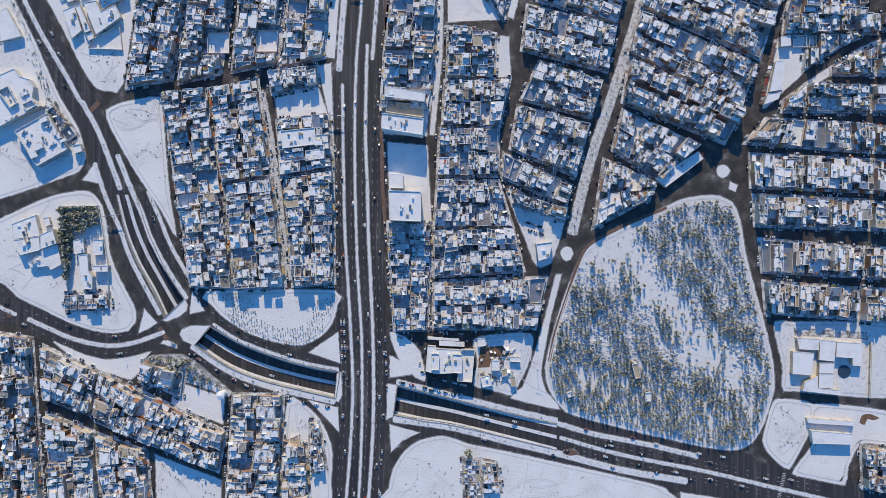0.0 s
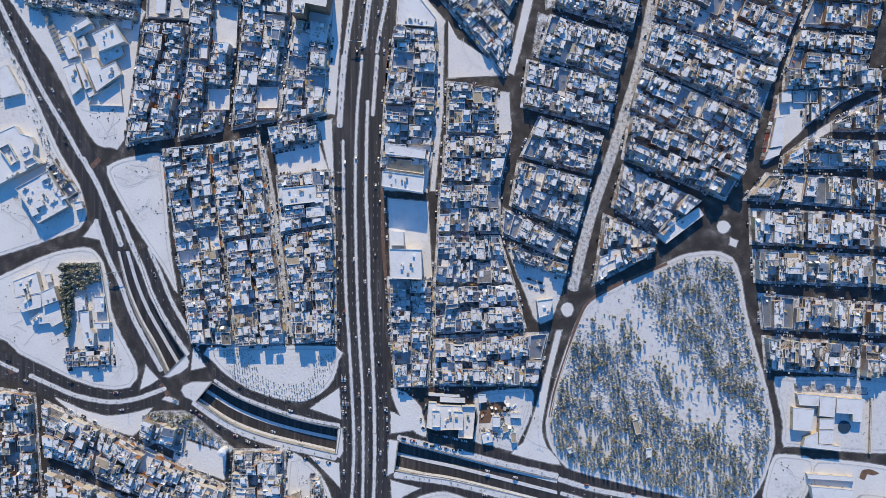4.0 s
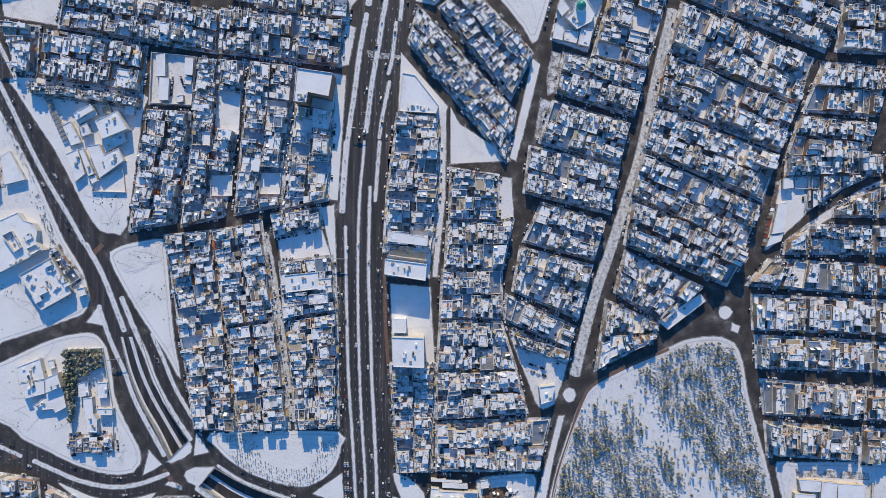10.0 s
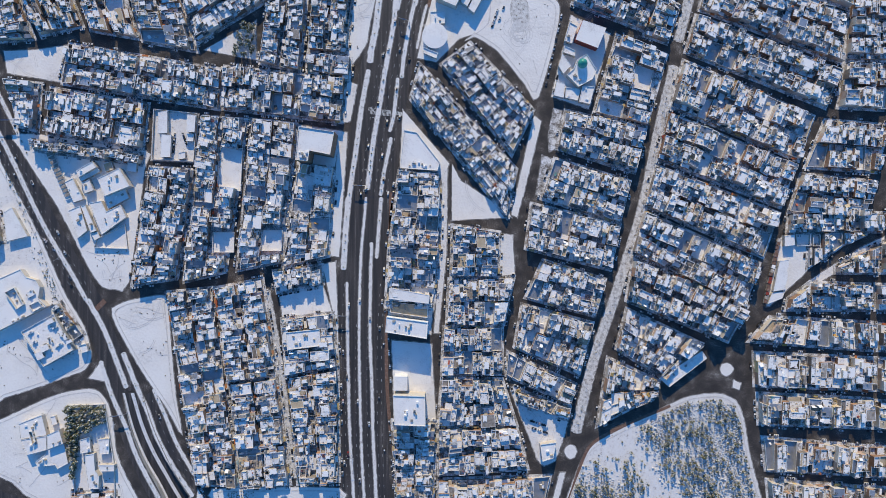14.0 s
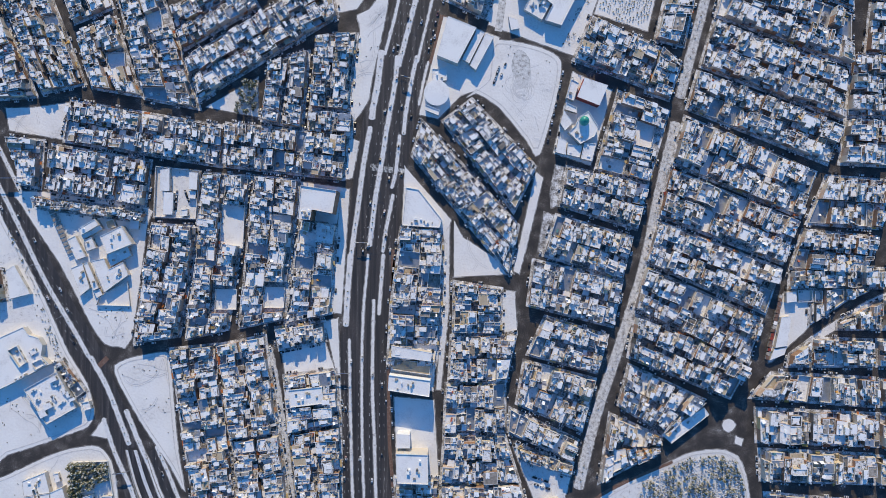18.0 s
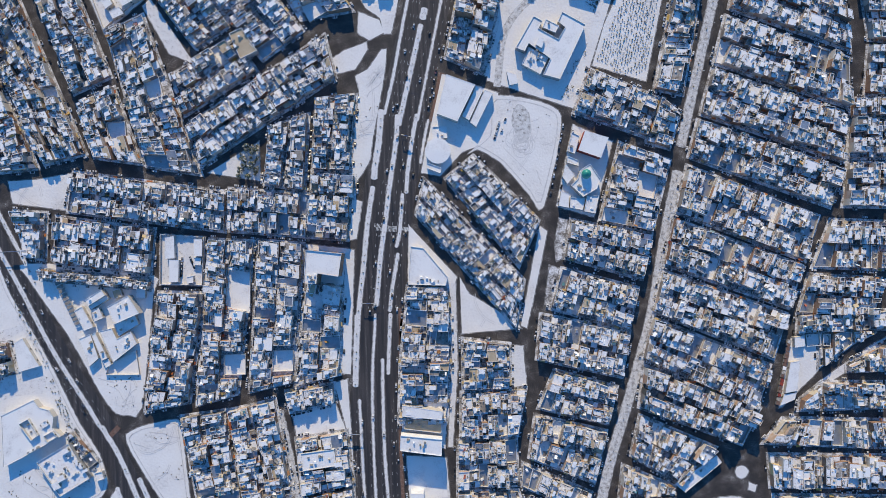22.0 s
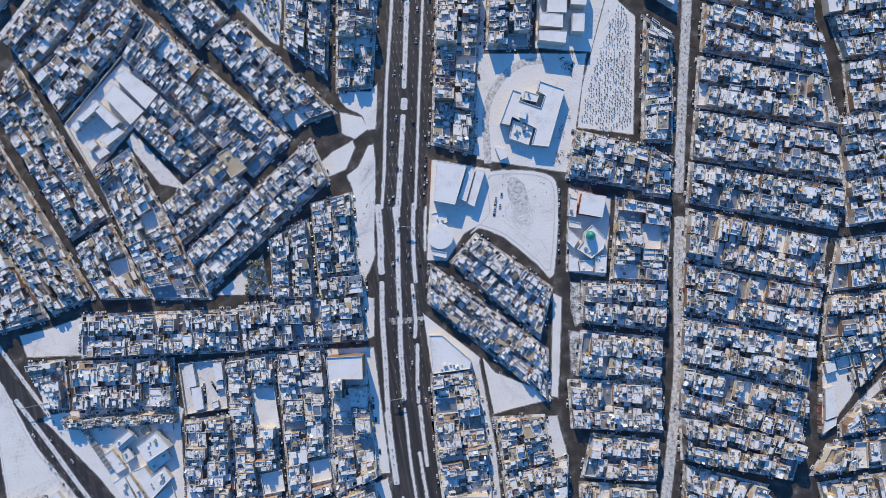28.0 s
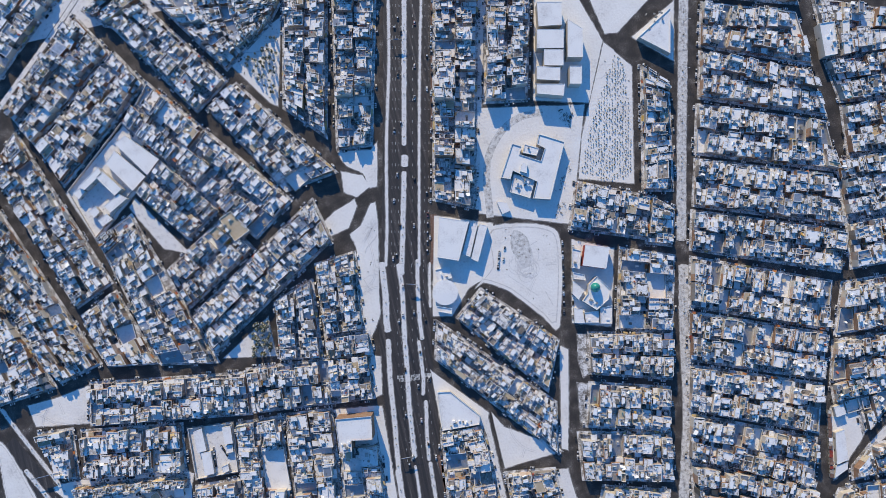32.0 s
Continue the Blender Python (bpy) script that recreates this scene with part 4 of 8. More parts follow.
def finish(kind, walls_v, walls_f, pieces, single):
    KINDS[kind] += 1
    level = [len({round(walls_v[i][2], 3) for i in g}) == 1 for g in walls_f]
    shares = [(walls_v, [g for g, t in zip(walls_f, level) if not t], brick if kind == "brick_house" else plaster), (walls_v, [g for g, t in zip(walls_f, level) if t], snow_roof)]
    shares += [(p[1], p[2], p[3]) for p in pieces] + [p[5] for p in pieces if len(p) > 5]
    if single and NEAR[kind] < 133:
        NEAR[kind] += 1
        ob = tagged(new(kind, walls_of(kind, walls_v, walls_f, plaster if kind != "brick_house" else brick)), LABELS[kind][rng.random() < 0.5], "house", kind.replace("_", " ") + "s in the blocks")
        room = ob
        for name, v, f, m, label, *over in pieces:
            mats, index = [m], [0] * len(f)
            for v2, f2, m2 in over:
                v, f = v + v2, f + [tuple(i + len(v) for i in face) for face in f2]
                mats, index = [m, m2], index + [1] * len(f2)
            made = child(name, mesh_of(name, v, f, mats, index), room if name == "snow_cap" else ob, label)
            room = made if name == "stair_room" else room
    elif KINDS[kind] - NEAR[kind] < OUTER:
        verts, faces, mats, index = [], [], [], []
        for v, f, m in shares:
            if m not in mats:
                mats.append(m)
            k = len(verts)
            verts += v
            faces += [tuple(i + k for i in g) for g in f]
            index += [mats.index(m)] * len(f)
        tagged(new(kind, mesh_of(kind, verts, faces, mats, index)), LABELS[kind][rng.random() < 0.5], "house", kind.replace("_", " ") + "s in the blocks")
    else:
        for v, f, m in shares:
            V, F = REST.setdefault(m, ([], []))
            k = len(V)
            V += v
            F += [tuple(i + k for i in face) for face in f]


# walled courts between the houses
COURTS = [
    [(-200.2, 153.1), (-179.1, 152.1), (-180.7, 114.0), (-201.7, 115.0)],
    [(-162.1, 79.9), (-143.5, 79.8), (-144.6, 61.3), (-163.1, 61.3)],
    [(-205.3, 77.9), (-186.2, 77.9), (-186.7, 59.8), (-205.8, 59.9)],
    [(-157.0, 144.0), (-138.0, 143.0), (-138.5, 133.0), (-157.6, 134.0)],
    [(166.7, 226.5), (184.7, 222.5), (179.6, 198.4), (162.6, 202.5)],
    [(-302.3, 287.5), (-285.7, 288.4), (-284.7, 271.9), (-300.8, 270.9)],
    [(-269.6, 324.1), (-254.5, 327.1), (-250.5, 309.0), (-264.5, 305.0)],
    [(227.2, 196.5), (238.3, 193.9), (233.2, 176.1), (222.8, 179.6)],
    [(-125.8, 385.5), (-106.0, 394.4), (-100.0, 380.2), (-118.5, 369.9)],
]
EDGES = []


def city_block(q, rows=0, lot=9.0, tall=1.0, blue=0.1, grow=0.9, mixed=False):
    """A block of houses in rows back to back between four street corners."""
    q = [tuple(p) for p in q]
    size = lambda a, b: math.dist(a, b)
    if size(q[0], q[3]) + size(q[1], q[2]) > (size(q[0], q[1]) + size(q[3], q[2])) * 1.05:
        q = [q[1], q[2], q[3], q[0]]
    if grow:
        q = inset(q, -grow)
    slab("pavement", inset(q, -1.6), slush, 0.15, "slushy pavement round a block of houses")
    EDGES.append(inset(q, -1.6))
    q = inset(q, 0.5)
    length, depth = (size(q[0], q[1]) + size(q[3], q[2])) / 2, (size(q[0], q[3]) + size(q[1], q[2])) / 2
    rows = rows or max(1, round(depth / 19))
    n = max(1, round(length / lot))
    for r in range(rows):
        cuts = [0.0] + sorted((i + rng.uniform(-0.25, 0.25)) / n for i in range(1, n)) + [1.0]
        v0, v1 = r / rows, (r + 1) / rows
        a, e, c, d = (Vector(lot_point(q, *w)) for w in ((0, v0), (1, v0), (1, v1), (0, v1)))
        along = (e - a + c - d).normalized()
        skew = ((a + e) / 2 - (c + d) / 2).dot(along) / max(1.0, (c - d).length)
        square = lambda u: u + skew * min(1.0, u / (abs(skew) * 2 + 0.05), (1 - u) / (abs(skew) * 2 + 0.05))
        for u0, u1 in zip(cuts, cuts[1:]):
            pts = [lot_point(q, u0, v0), lot_point(q, u1, v0), lot_point(q, square(u1), v1), lot_point(q, square(u0), v1)]
            if rows > 1 and r == rows - 1 or rows == 1 and rng.random() < 0.5:
                pts = [pts[2], pts[3], pts[0], pts[1]]
            if any(inside(court, (pts[0][0] + pts[2][0]) / 2, (pts[0][1] + pts[2][1]) / 2) for court in COURTS):
                continue
            house(pts, tall * rng.choice((0.45, 0.6, 0.9, 1.2, 1.7)) if mixed else tall, abs(pts[0][0] - 20) < 165, 3, blue)


def court_yard(loop):
    """A walled court with a smooth snowy floor."""
    verts, faces = [], []
    inner = parapet_box(verts, faces, ccw(loop), 0, 0.6, 2.0, 0.3)
    ob = tagged(new("walled_court", walls_of("walled_court", verts, faces, plaster)), "walled court with a smooth snowy floor", "court", "walled courts in the blocks")
    verts, faces = [], []
    prism(verts, faces, inner, 0.3, 0.7)
    child("court_floor", mesh_of("court_floor", verts, faces, [snow_flat]), ob)


def building(name, loop, h, label, roof, wall, rim, base):
    """A large building with a parapet, window bands and a roof of its own."""
    n = len(loop)
    if sum(loop[i][0] * loop[(i + 1) % n][1] - loop[(i + 1) % n][0] * loop[i][1] for i in range(n)) < 0:
        loop = loop[::-1]
    inner = inset_any(loop, 0.35)
    verts = [(x, y, base) for x, y in loop] + [(x, y, h + rim) for x, y in loop] + [(x, y, h + rim) for x, y in inner] + [(x, y, h - 0.1) for x, y in inner]
    faces = []
    for i in range(n):
        j = (i + 1) % n
        for k in (0, n, 2 * n):
            faces.append((k + i, k + j, k + n + j, k + n + i))
    ob = tagged(new(name, walls_of(name, verts, faces, wall)), label, name.replace("_", " ").split()[-1])
    v, f = [], []
    prism(v, f, inner, h - 0.15, h + 0.12)
    child("roof", mesh_of("roof", v, f, [roof]), ob)
    storeys = max(1, int((h - base) / 3.3))
    around = sum(math.dist(loop[i], loop[(i + 1) % n]) for i in range(n))
    every = max(4.0, around * storeys / 7)
    pane = None
    for i in range(n):
        a, b = Vector(loop[i]), Vector(loop[(i + 1) % n])
        d = (b - a).normalized()
        turn = math.atan2(d.y, d.x)
        for storey in range(storeys):
            for k in range(int((b - a).length / every)):
                if pane is None:
                    v, f = [], []
                    prism(v, f, [(-0.8, -0.07), (0.8, -0.07), (0.8, 0.07), (-0.8, 0.07)], 0, 1.4, True)
                    pane = mesh_of("window", v, f, [car_glass])
                p = a + d * (every * (k + 0.5))
                child("window", pane, ob, "dark window pane").matrix_basis = pose(p.x, p.y, base + storey * 3.3 + 1.0, 0, 0, math.degrees(turn))
    area = abs(sum(loop[i][0] * loop[(i + 1) % n][1] - loop[(i + 1) % n][0] * loop[i][1] for i in range(n))) / 2
    if rim > 0.3:
        a, b, c = (Vector(inner[i]) for i in range(3))
        for _ in range(min(8, int(area / 70))):
            p = a.lerp(b, rng.uniform(0.12, 0.8)) + (c - b) * rng.uniform(0.12, 0.8)
            s, t = rng.uniform(0.8, 2.6), rng.uniform(0.8, 2.0)
            d = (b - a).normalized()
            m = Vector((-d.y, d.x))
            v, f = [], []
            prism(v, f, [tuple(p), tuple(p + d * s), tuple(p + d * s + m * t), tuple(p + m * t)], h, h + rng.uniform(0.7, 2.2))
            child("roof_plant", mesh_of("roof_plant", v, f, [rng.choice((units_mat, plaster, snow_roof))]), ob)
    return ob


def circle(x, y, r, n=28):
    return [(x + r * math.cos(2 * math.pi * i / n), y + r * math.sin(2 * math.pi * i / n)) for i in range(n)]


def round_thing(name, at, r, h, mat, label, top=None):
    (x, y), = at
    v, f = [], []
    prism(v, f, circle(x, y, r), 0, h)
    ob = tagged(new(name, mesh_of(name, v, f, [mat])), label, name.split("_")[-1])
    if name in ("rotunda", "water_tank", "kiosk"):
        peak = 0.7 if name == "rotunda" else 1.6
        v, f = [], []
        prism(v, f, circle(x, y, r + 0.5), h, h + 0.4, True)
        k = len(v)
        v.append((x, y, h + peak))
        n = 28
        f[:] = [g for g in f if len(g) < 10 or g[0] < n]
        f += [(n + i, n + (i + 1) % n, k) for i in range(n)]
        child("roof", mesh_of("roof", v, f, [top or snow_roof]), ob)
    return ob


def dome(at, r, base):
    (x, y), = at
    v, f = [], []
    prism(v, f, circle(x, y, r), base - 0.5, base + 2.2)
    ob = tagged(new("dome", mesh_of("drum", v, f, [white_wall])), "green tiled dome on a white drum", "dome")
    bm = bmesh.new()
    bmesh.ops.create_uvsphere(bm, u_segments=28, v_segments=18, radius=r * 0.98)
    for w in bm.verts:
        w.co.z = w.co.z * 1.1 + (0.5 if w.co.z > 0 else 0)
        w.co += Vector((x, y, base + 2.4))
    me = bpy.data.meshes.new("dome_shell")
    bm.to_mesh(me)
    bm.free()
    me.materials.append(green_tile)
    me.polygons.foreach_set("use_smooth", [True] * len(me.polygons))
    child("dome_shell", me, ob, "glazed green dome shell")
    v, f = [], []
    prism(v, f, circle(x, y, 0.2, 8), base + 2.4 + r, base + 5.2 + r)
    child("finial", mesh_of("finial", v, f, [steel]), ob)


def carports(line, n, label):
    a, b = Vector(line[0]), Vector(line[1])
    d = (b - a).normalized()
    m = Vector((-d.y, d.x))
    for i in range(n):
        p = a.lerp(b, i / n)
        v, f = [], []
        loop = [tuple(p), tuple(p + d * 2.9), tuple(p + d * 2.9 + m * 5.5), tuple(p + m * 5.5)]
        prism(v, f, loop, 2.4, 2.65, True)
        ob = tagged(new("carport", mesh_of("canopy", v, f, [bare_roof])), label, "carport", "carports in the school yard")
        for q in loop:
            v, f = [], []
            prism(v, f, circle(*q, 0.08, 6), 0.1, 2.45)
            child("post", mesh_of("post", v, f, [steel]), ob)


TRACKS = ([], [])


def rim_path(loop):
    """A trodden footway that follows the edge of a plot a few metres inside it."""
    n = len(loop)
    if sum(loop[i][0] * loop[(i + 1) % n][1] - loop[(i + 1) % n][0] * loop[i][1] for i in range(n)) < 0:
        loop = loop[::-1]
    outer, inner = (rounded(inset_any(loop, off)) for off in (2.3, 3.2))
    m = min(len(outer), len(inner))
    take = lambda line, i: line[int(i / m * len(line))]
    k = len(TRACKS[0])
    for i in range(m):
        TRACKS[0].extend([(*take(outer, i), 0.218), (*take(inner, i), 0.218)])
    TRACKS[1].extend((k + 2 * i, k + 2 * i + 1, k + 2 * ((i + 1) % m) + 1, k + 2 * ((i + 1) % m)) for i in range(m))


def tracks(loop, n):
    """Pairs of wheel ruts that wander over an open plot."""
    xs, ys = [q[0] for q in loop], [q[1] for q in loop]
    for _ in range(max(2, n // 3)):
        x, y = rng.uniform(min(xs), max(xs)), rng.uniform(min(ys), max(ys))
        turn, bend = rng.uniform(0, 6.28), rng.uniform(-0.05, 0.05)
        line = []
        for _ in range(rng.randrange(15, 45)):
            if inside(loop, x, y):
                line.append((x, y))
            elif line:
                break
            x, y = x + 1.5 * math.cos(turn), y + 1.5 * math.sin(turn)
            turn += bend
            bend = max(-0.16, min(0.16, bend + rng.uniform(-0.035, 0.035)))
        if len(line) > 4:
            for off in (-0.75, 0.75):
                k = len(TRACKS[0])
                for w, (a, b) in zip(line, ribbon(line, 0.34)):
                    d = (a - b).normalized() * off
                    TRACKS[0].extend([(a.x + d.x, a.y + d.y, 0.215), (b.x + d.x, b.y + d.y, 0.215)])
                TRACKS[1].extend((k + 2 * i, k + 2 * i + 1, k + 2 * i + 3, k + 2 * i + 2) for i in range(len(line) - 1))


TUFTS = ([], [])


def trails(loop, n, tufts):
    """Lines of footsteps over the snow, and dry grass that sticks out of it."""
    xs, ys = [q[0] for q in loop], [q[1] for q in loop]
    for _ in range(n):
        x, y, turn = rng.uniform(min(xs), max(xs)), rng.uniform(min(ys), max(ys)), rng.uniform(0, 6.28)
        line = []
        for _ in range(rng.randrange(20, 60)):
            if inside(loop, x, y):
                line.append((x, y))
            elif line:
                break
            x, y, turn = x + 1.2 * math.cos(turn), y + 1.2 * math.sin(turn), turn + rng.gauss(0, 0.12)
        if len(line) > 6:
            k, z = len(TRACKS[0]), 0.214 + rng.random() * 0.004
            for a, b in ribbon(line, rng.uniform(0.35, 0.8)):
                TRACKS[0].extend([(a.x, a.y, z), (b.x, b.y, z)])
            TRACKS[1].extend((k + 2 * i, k + 2 * i + 1, k + 2 * i + 3, k + 2 * i + 2) for i in range(len(line) - 1))
    done = 0
    while done < tufts:
        x, y = rng.uniform(min(xs), max(xs)), rng.uniform(min(ys), max(ys))
        done += 1
        if not inside(loop, x, y) or noise.noise((x * 0.06, y * 0.06, 2.0)) < 0.0:
            continue
        for _ in range(6):
            a, r = rng.uniform(0, 6.28), rng.uniform(0.1, 0.6)
            q, s = Vector((x + r * math.cos(a), y + r * math.sin(a))), rng.uniform(0.12, 0.3)
            k = len(TUFTS[0])
            TUFTS[0].extend([(q.x - s, q.y - s, 0.05), (q.x + s, q.y - s, 0.05), (q.x + s, q.y + s, 0.05), (q.x - s, q.y + s, 0.05), (q.x + rng.uniform(-s, s), q.y + rng.uniform(-s, s), rng.uniform(0.4, 0.9))])
            TUFTS[1].extend([(k, k + 1, k + 4), (k + 1, k + 2, k + 4), (k + 2, k + 3, k + 4), (k + 3, k, k + 4)])


def swirl(at, n):
    """Rings that turning wheels left in the snow."""
    (x, y), = at
    for i in range(n):
        cx, cy, r = x + rng.gauss(0, 3), y + rng.gauss(0, 5), rng.choice((2.5, 3.5, 5, 6.5, 9)) * rng.uniform(0.8, 1.25)
        start, span, oval = rng.uniform(0, 6.28), rng.uniform(2.5, 6.2), rng.uniform(0.9, 1.5)
        line = [(cx + r * math.cos(start + span * k / 40), cy + oval * r * math.sin(start + span * k / 40)) for k in range(41)]
        k0 = len(TRACKS[0])
        for a, b in ribbon(line, 0.4):
            TRACKS[0].extend([(a.x, a.y, 0.2155 + i * 0.0003), (b.x, b.y, 0.2155 + i * 0.0003)])
        TRACKS[1].extend((k0 + 2 * k, k0 + 2 * k + 1, k0 + 2 * k + 3, k0 + 2 * k + 2) for k in range(40))


# ---- trees ----
def tree_parts(size, seed):
    """Trunk with limbs, and a crown of many small leaf clumps, of a young evergreen."""
    r = random.Random(seed)
    tv, tf = [], []
    def stick(a, b, ra, rb):
        k = len(tv)
        d = (b - a).normalized()
        s = d.orthogonal().normalized()
        t = d.cross(s)
        for p, rad in ((a, ra), (b, rb)):
            for i in range(6):
                w = p + (s * math.cos(i * math.pi / 3) + t * math.sin(i * math.pi / 3)) * rad
                tv.append(tuple(w))
        tf.extend((k + i, k + (i + 1) % 6, k + 6 + (i + 1) % 6, k + 6 + i) for i in range(6))
    top = size * (2.9 if size > 0.95 else 1.5)
    stick(Vector((0, 0, -0.1)), Vector((r.uniform(-0.2, 0.2), r.uniform(-0.2, 0.2), top * 0.8)), 0.07 * size, 0.02 * size)
    cv, cf = [], []
    for i in range(5):
        a = r.uniform(0, 6.28)
        z = top * r.uniform(0.25, 0.6)
        stick(Vector((0, 0, z)), Vector((math.cos(a), math.sin(a), 0)) * size * 0.6 + Vector((0, 0, z + size * 0.3)), 0.035 * size, 0.012 * size)
    for _ in range(90):
        a, z = r.uniform(0, 6.283), r.random()
        rad = size * (0.95 - 0.7 * z) * math.sqrt(r.uniform(0.1, 1)) * r.uniform(0.75, 1.2)
        c = Vector((math.cos(a) * rad, math.sin(a) * rad, top * (0.22 + 0.82 * z)))
        s = size * r.uniform(0.12, 0.24)
        e = Euler((r.uniform(-0.7, 0.7), r.uniform(-0.7, 0.7), r.uniform(0, 6.28))).to_matrix()
        k = len(cv)
        for dx, dy, dz in ((-1, -0.7, 0), (1, -0.5, 0.1), (0.8, 0.9, -0.1), (-0.9, 0.6, 0.1), (0, 0, 0.9)):
            cv.append(tuple(c + e @ Vector((dx, dy, dz)) * s))
        cf.extend([(k, k + 1, k + 4), (k + 1, k + 2, k + 4), (k + 2, k + 3, k + 4), (k + 3, k, k + 4)])
    return tv, tf, cv, cf


TREES = {}
FAR_TREES = ([], [])
SINGLE_TREES = [0]


def plant(x, y, size, seed, single):
    key = (round(size, 1), seed)
    if key not in TREES:
        tv, tf, cv, cf = tree_parts(size, seed)
        TREES[key] = (mesh_of("trunk", tv, tf, [bark]), mesh_of("crown", cv, cf, [foliage]), cv, cf)
    trunk, crown, cv, cf = TREES[key]
    turn = rng.uniform(0, 6.28)
    if single and SINGLE_TREES[0] < 300:
        SINGLE_TREES[0] += 1
        ob = tagged(new("tree", trunk), "young evergreen tree dusted with snow", "tree", "park trees")
        ob.matrix_basis = pose(x, y, 0.15, 0, 0, math.degrees(turn))
        child("crown", crown, ob, "olive-green crown with snow in it")
    else:
        V, F = FAR_TREES
        k = len(V)
        c, s = math.cos(turn), math.sin(turn)
        V += [(x + c * a - s * b, y + s * a + c * b, z + 0.15) for a, b, z in cv]
        F += [tuple(i + k for i in f) for f in cf]


def grove(loop, n, size, single=False):
    xs, ys = [p[0] for p in loop], [p[1] for p in loop]
    done = []
    for _ in range(n * 30):
        if len(done) >= n:
            break
        x, y = rng.uniform(min(xs), max(xs)), rng.uniform(min(ys), max(ys))
        if inside(loop, x, y) and all((x - a) ** 2 + (y - b) ** 2 > (size * 0.9) ** 2 for a, b in done):
            done.append((x, y))
            plant(x, y, size * rng.choice((0.8, 1.0, 1.2)), rng.randrange(3), single)


GRAVES = ([], [])


def open_ground(x, y, xs, ys):
    """How bare of trees the park is: a clearing runs from the north-west to the south."""
    u, v = (x - min(xs)) / (max(xs) - min(xs)), (y - min(ys)) / (max(ys) - min(ys))
    bare = max(0, 1.05 - abs(u - 0.12 - 0.98 * (1 - v)) * 4.6 - max(0, 0.35 - v) * 2)
    return bare + max(0, 0.9 - math.hypot(u - 0.22, v - 0.84) * 4) - 0.25


def grave_rows(loop):
    """Low stone slabs in uneven rows under the snow."""
    xs, ys = [p[0] for p in loop], [p[1] for p in loop]
    lean = math.radians(-14)
    c, s = math.cos(lean), math.sin(lean)
    for r in range(-60, 75):
        for k in range(-110, 125):
            x0, y0 = r * 2.75 + rng.uniform(-0.35, 0.35), k * 1.45 + rng.uniform(-0.25, 0.25)
            x0 += 2.5 * noise.noise((r * 0.1, k * 0.05, 1.7))
            x, y = 165 + c * x0 - s * y0, -60 + s * x0 + c * y0
            if not inside(loop, x, y):
                continue
            bare = open_ground(x, y, xs, ys)
            if rng.random() < 0.42 + bare * 0.95 + 0.6 * noise.noise((x * 0.05, y * 0.05, 8.0)):
                continue
            turn = lean + 0.5 * noise.noise((x * 0.03, y * 0.03, 4.0)) + rng.gauss(0, 0.22) + 0.25
            a, d = Vector((math.cos(turn), math.sin(turn))), Vector((-math.sin(turn), math.cos(turn)))
            a, d = a * rng.uniform(0.75, 1.05), d * rng.uniform(0.3, 0.45)
            q = Vector((x, y))
            z = rng.choice((0.4, 0.6, 0.9, 1.3)) * rng.uniform(0.8, 1.2)
            V, F = GRAVES
            k = len(V)
            V += [(w.x, w.y, zz) for zz in (0.1, z) for w in (q - a - d, q + a - d, q + a + d, q - a + d)]
            F += [(k + 4, k + 5, k + 6, k + 7)] + [(k + m, k + (m + 1) % 4, k + 4 + (m + 1) % 4, k + 4 + m) for m in range(4)]


def park_trees(loop):
    """Clumps and broken rows of young evergreens between the slabs."""
    xs, ys = [p[0] for p in loop], [p[1] for p in loop]
    grid = {}
    done = []
    for _ in range(30000):
        x, y = rng.uniform(min(xs), max(xs)), rng.uniform(min(ys), max(ys))
        across, along = x * 0.97 + y * 0.26, y * 0.97 - x * 0.26
        clump = noise.noise((across * 0.085, along * 0.030, 3.1)) * 0.9 + noise.noise((x * 0.2, y * 0.16, 5.5)) * 0.5
        if clump < 0.03 + 0.6 * open_ground(x, y, xs, ys) - 0.19 * (max(ys) - y) / (max(ys) - min(ys)) or not inside(loop, x, y):
            if rng.random() > 0.02 or not inside(loop, x, y):
                continue
        cell = (int(x // 4), int(y // 4))
        if any((x - a) ** 2 + (y - b) ** 2 < 5.2 for i in (-1, 0, 1) for j in (-1, 0, 1) for a, b in grid.get((cell[0] + i, cell[1] + j), ())):
            continue
        grid.setdefault(cell, []).append((x, y))
        done.append((x, y))
    for x, y in done:
        plant(x, y, rng.choice((0.7, 0.9, 1.2, 1.7)) if y > -170 else rng.choice((0.8, 1.0, 1.3, 1.7)), rng.randrange(4), x < 175)


def yard_wall(loop, h, label):
    """A thin wall that runs round a yard, with snow on its coping."""
    n = len(loop)
    if sum(loop[i][0] * loop[(i + 1) % n][1] - loop[(i + 1) % n][0] * loop[i][1] for i in range(n)) < 0:
        loop = loop[::-1]
    inner = inset_any(loop, 0.35)
    verts = [(x, y, z) for line, z in ((loop, 0), (loop, h), (inner, h), (inner, 0)) for x, y in line]
    faces = [(k * n + i, k * n + (i + 1) % n, (k + 1) * n + (i + 1) % n, (k + 1) * n + i) for k in range(3) for i in range(n)]
    tagged(new("yard_wall", walls_of("yard_wall", verts, faces, plaster)), label, "wall")


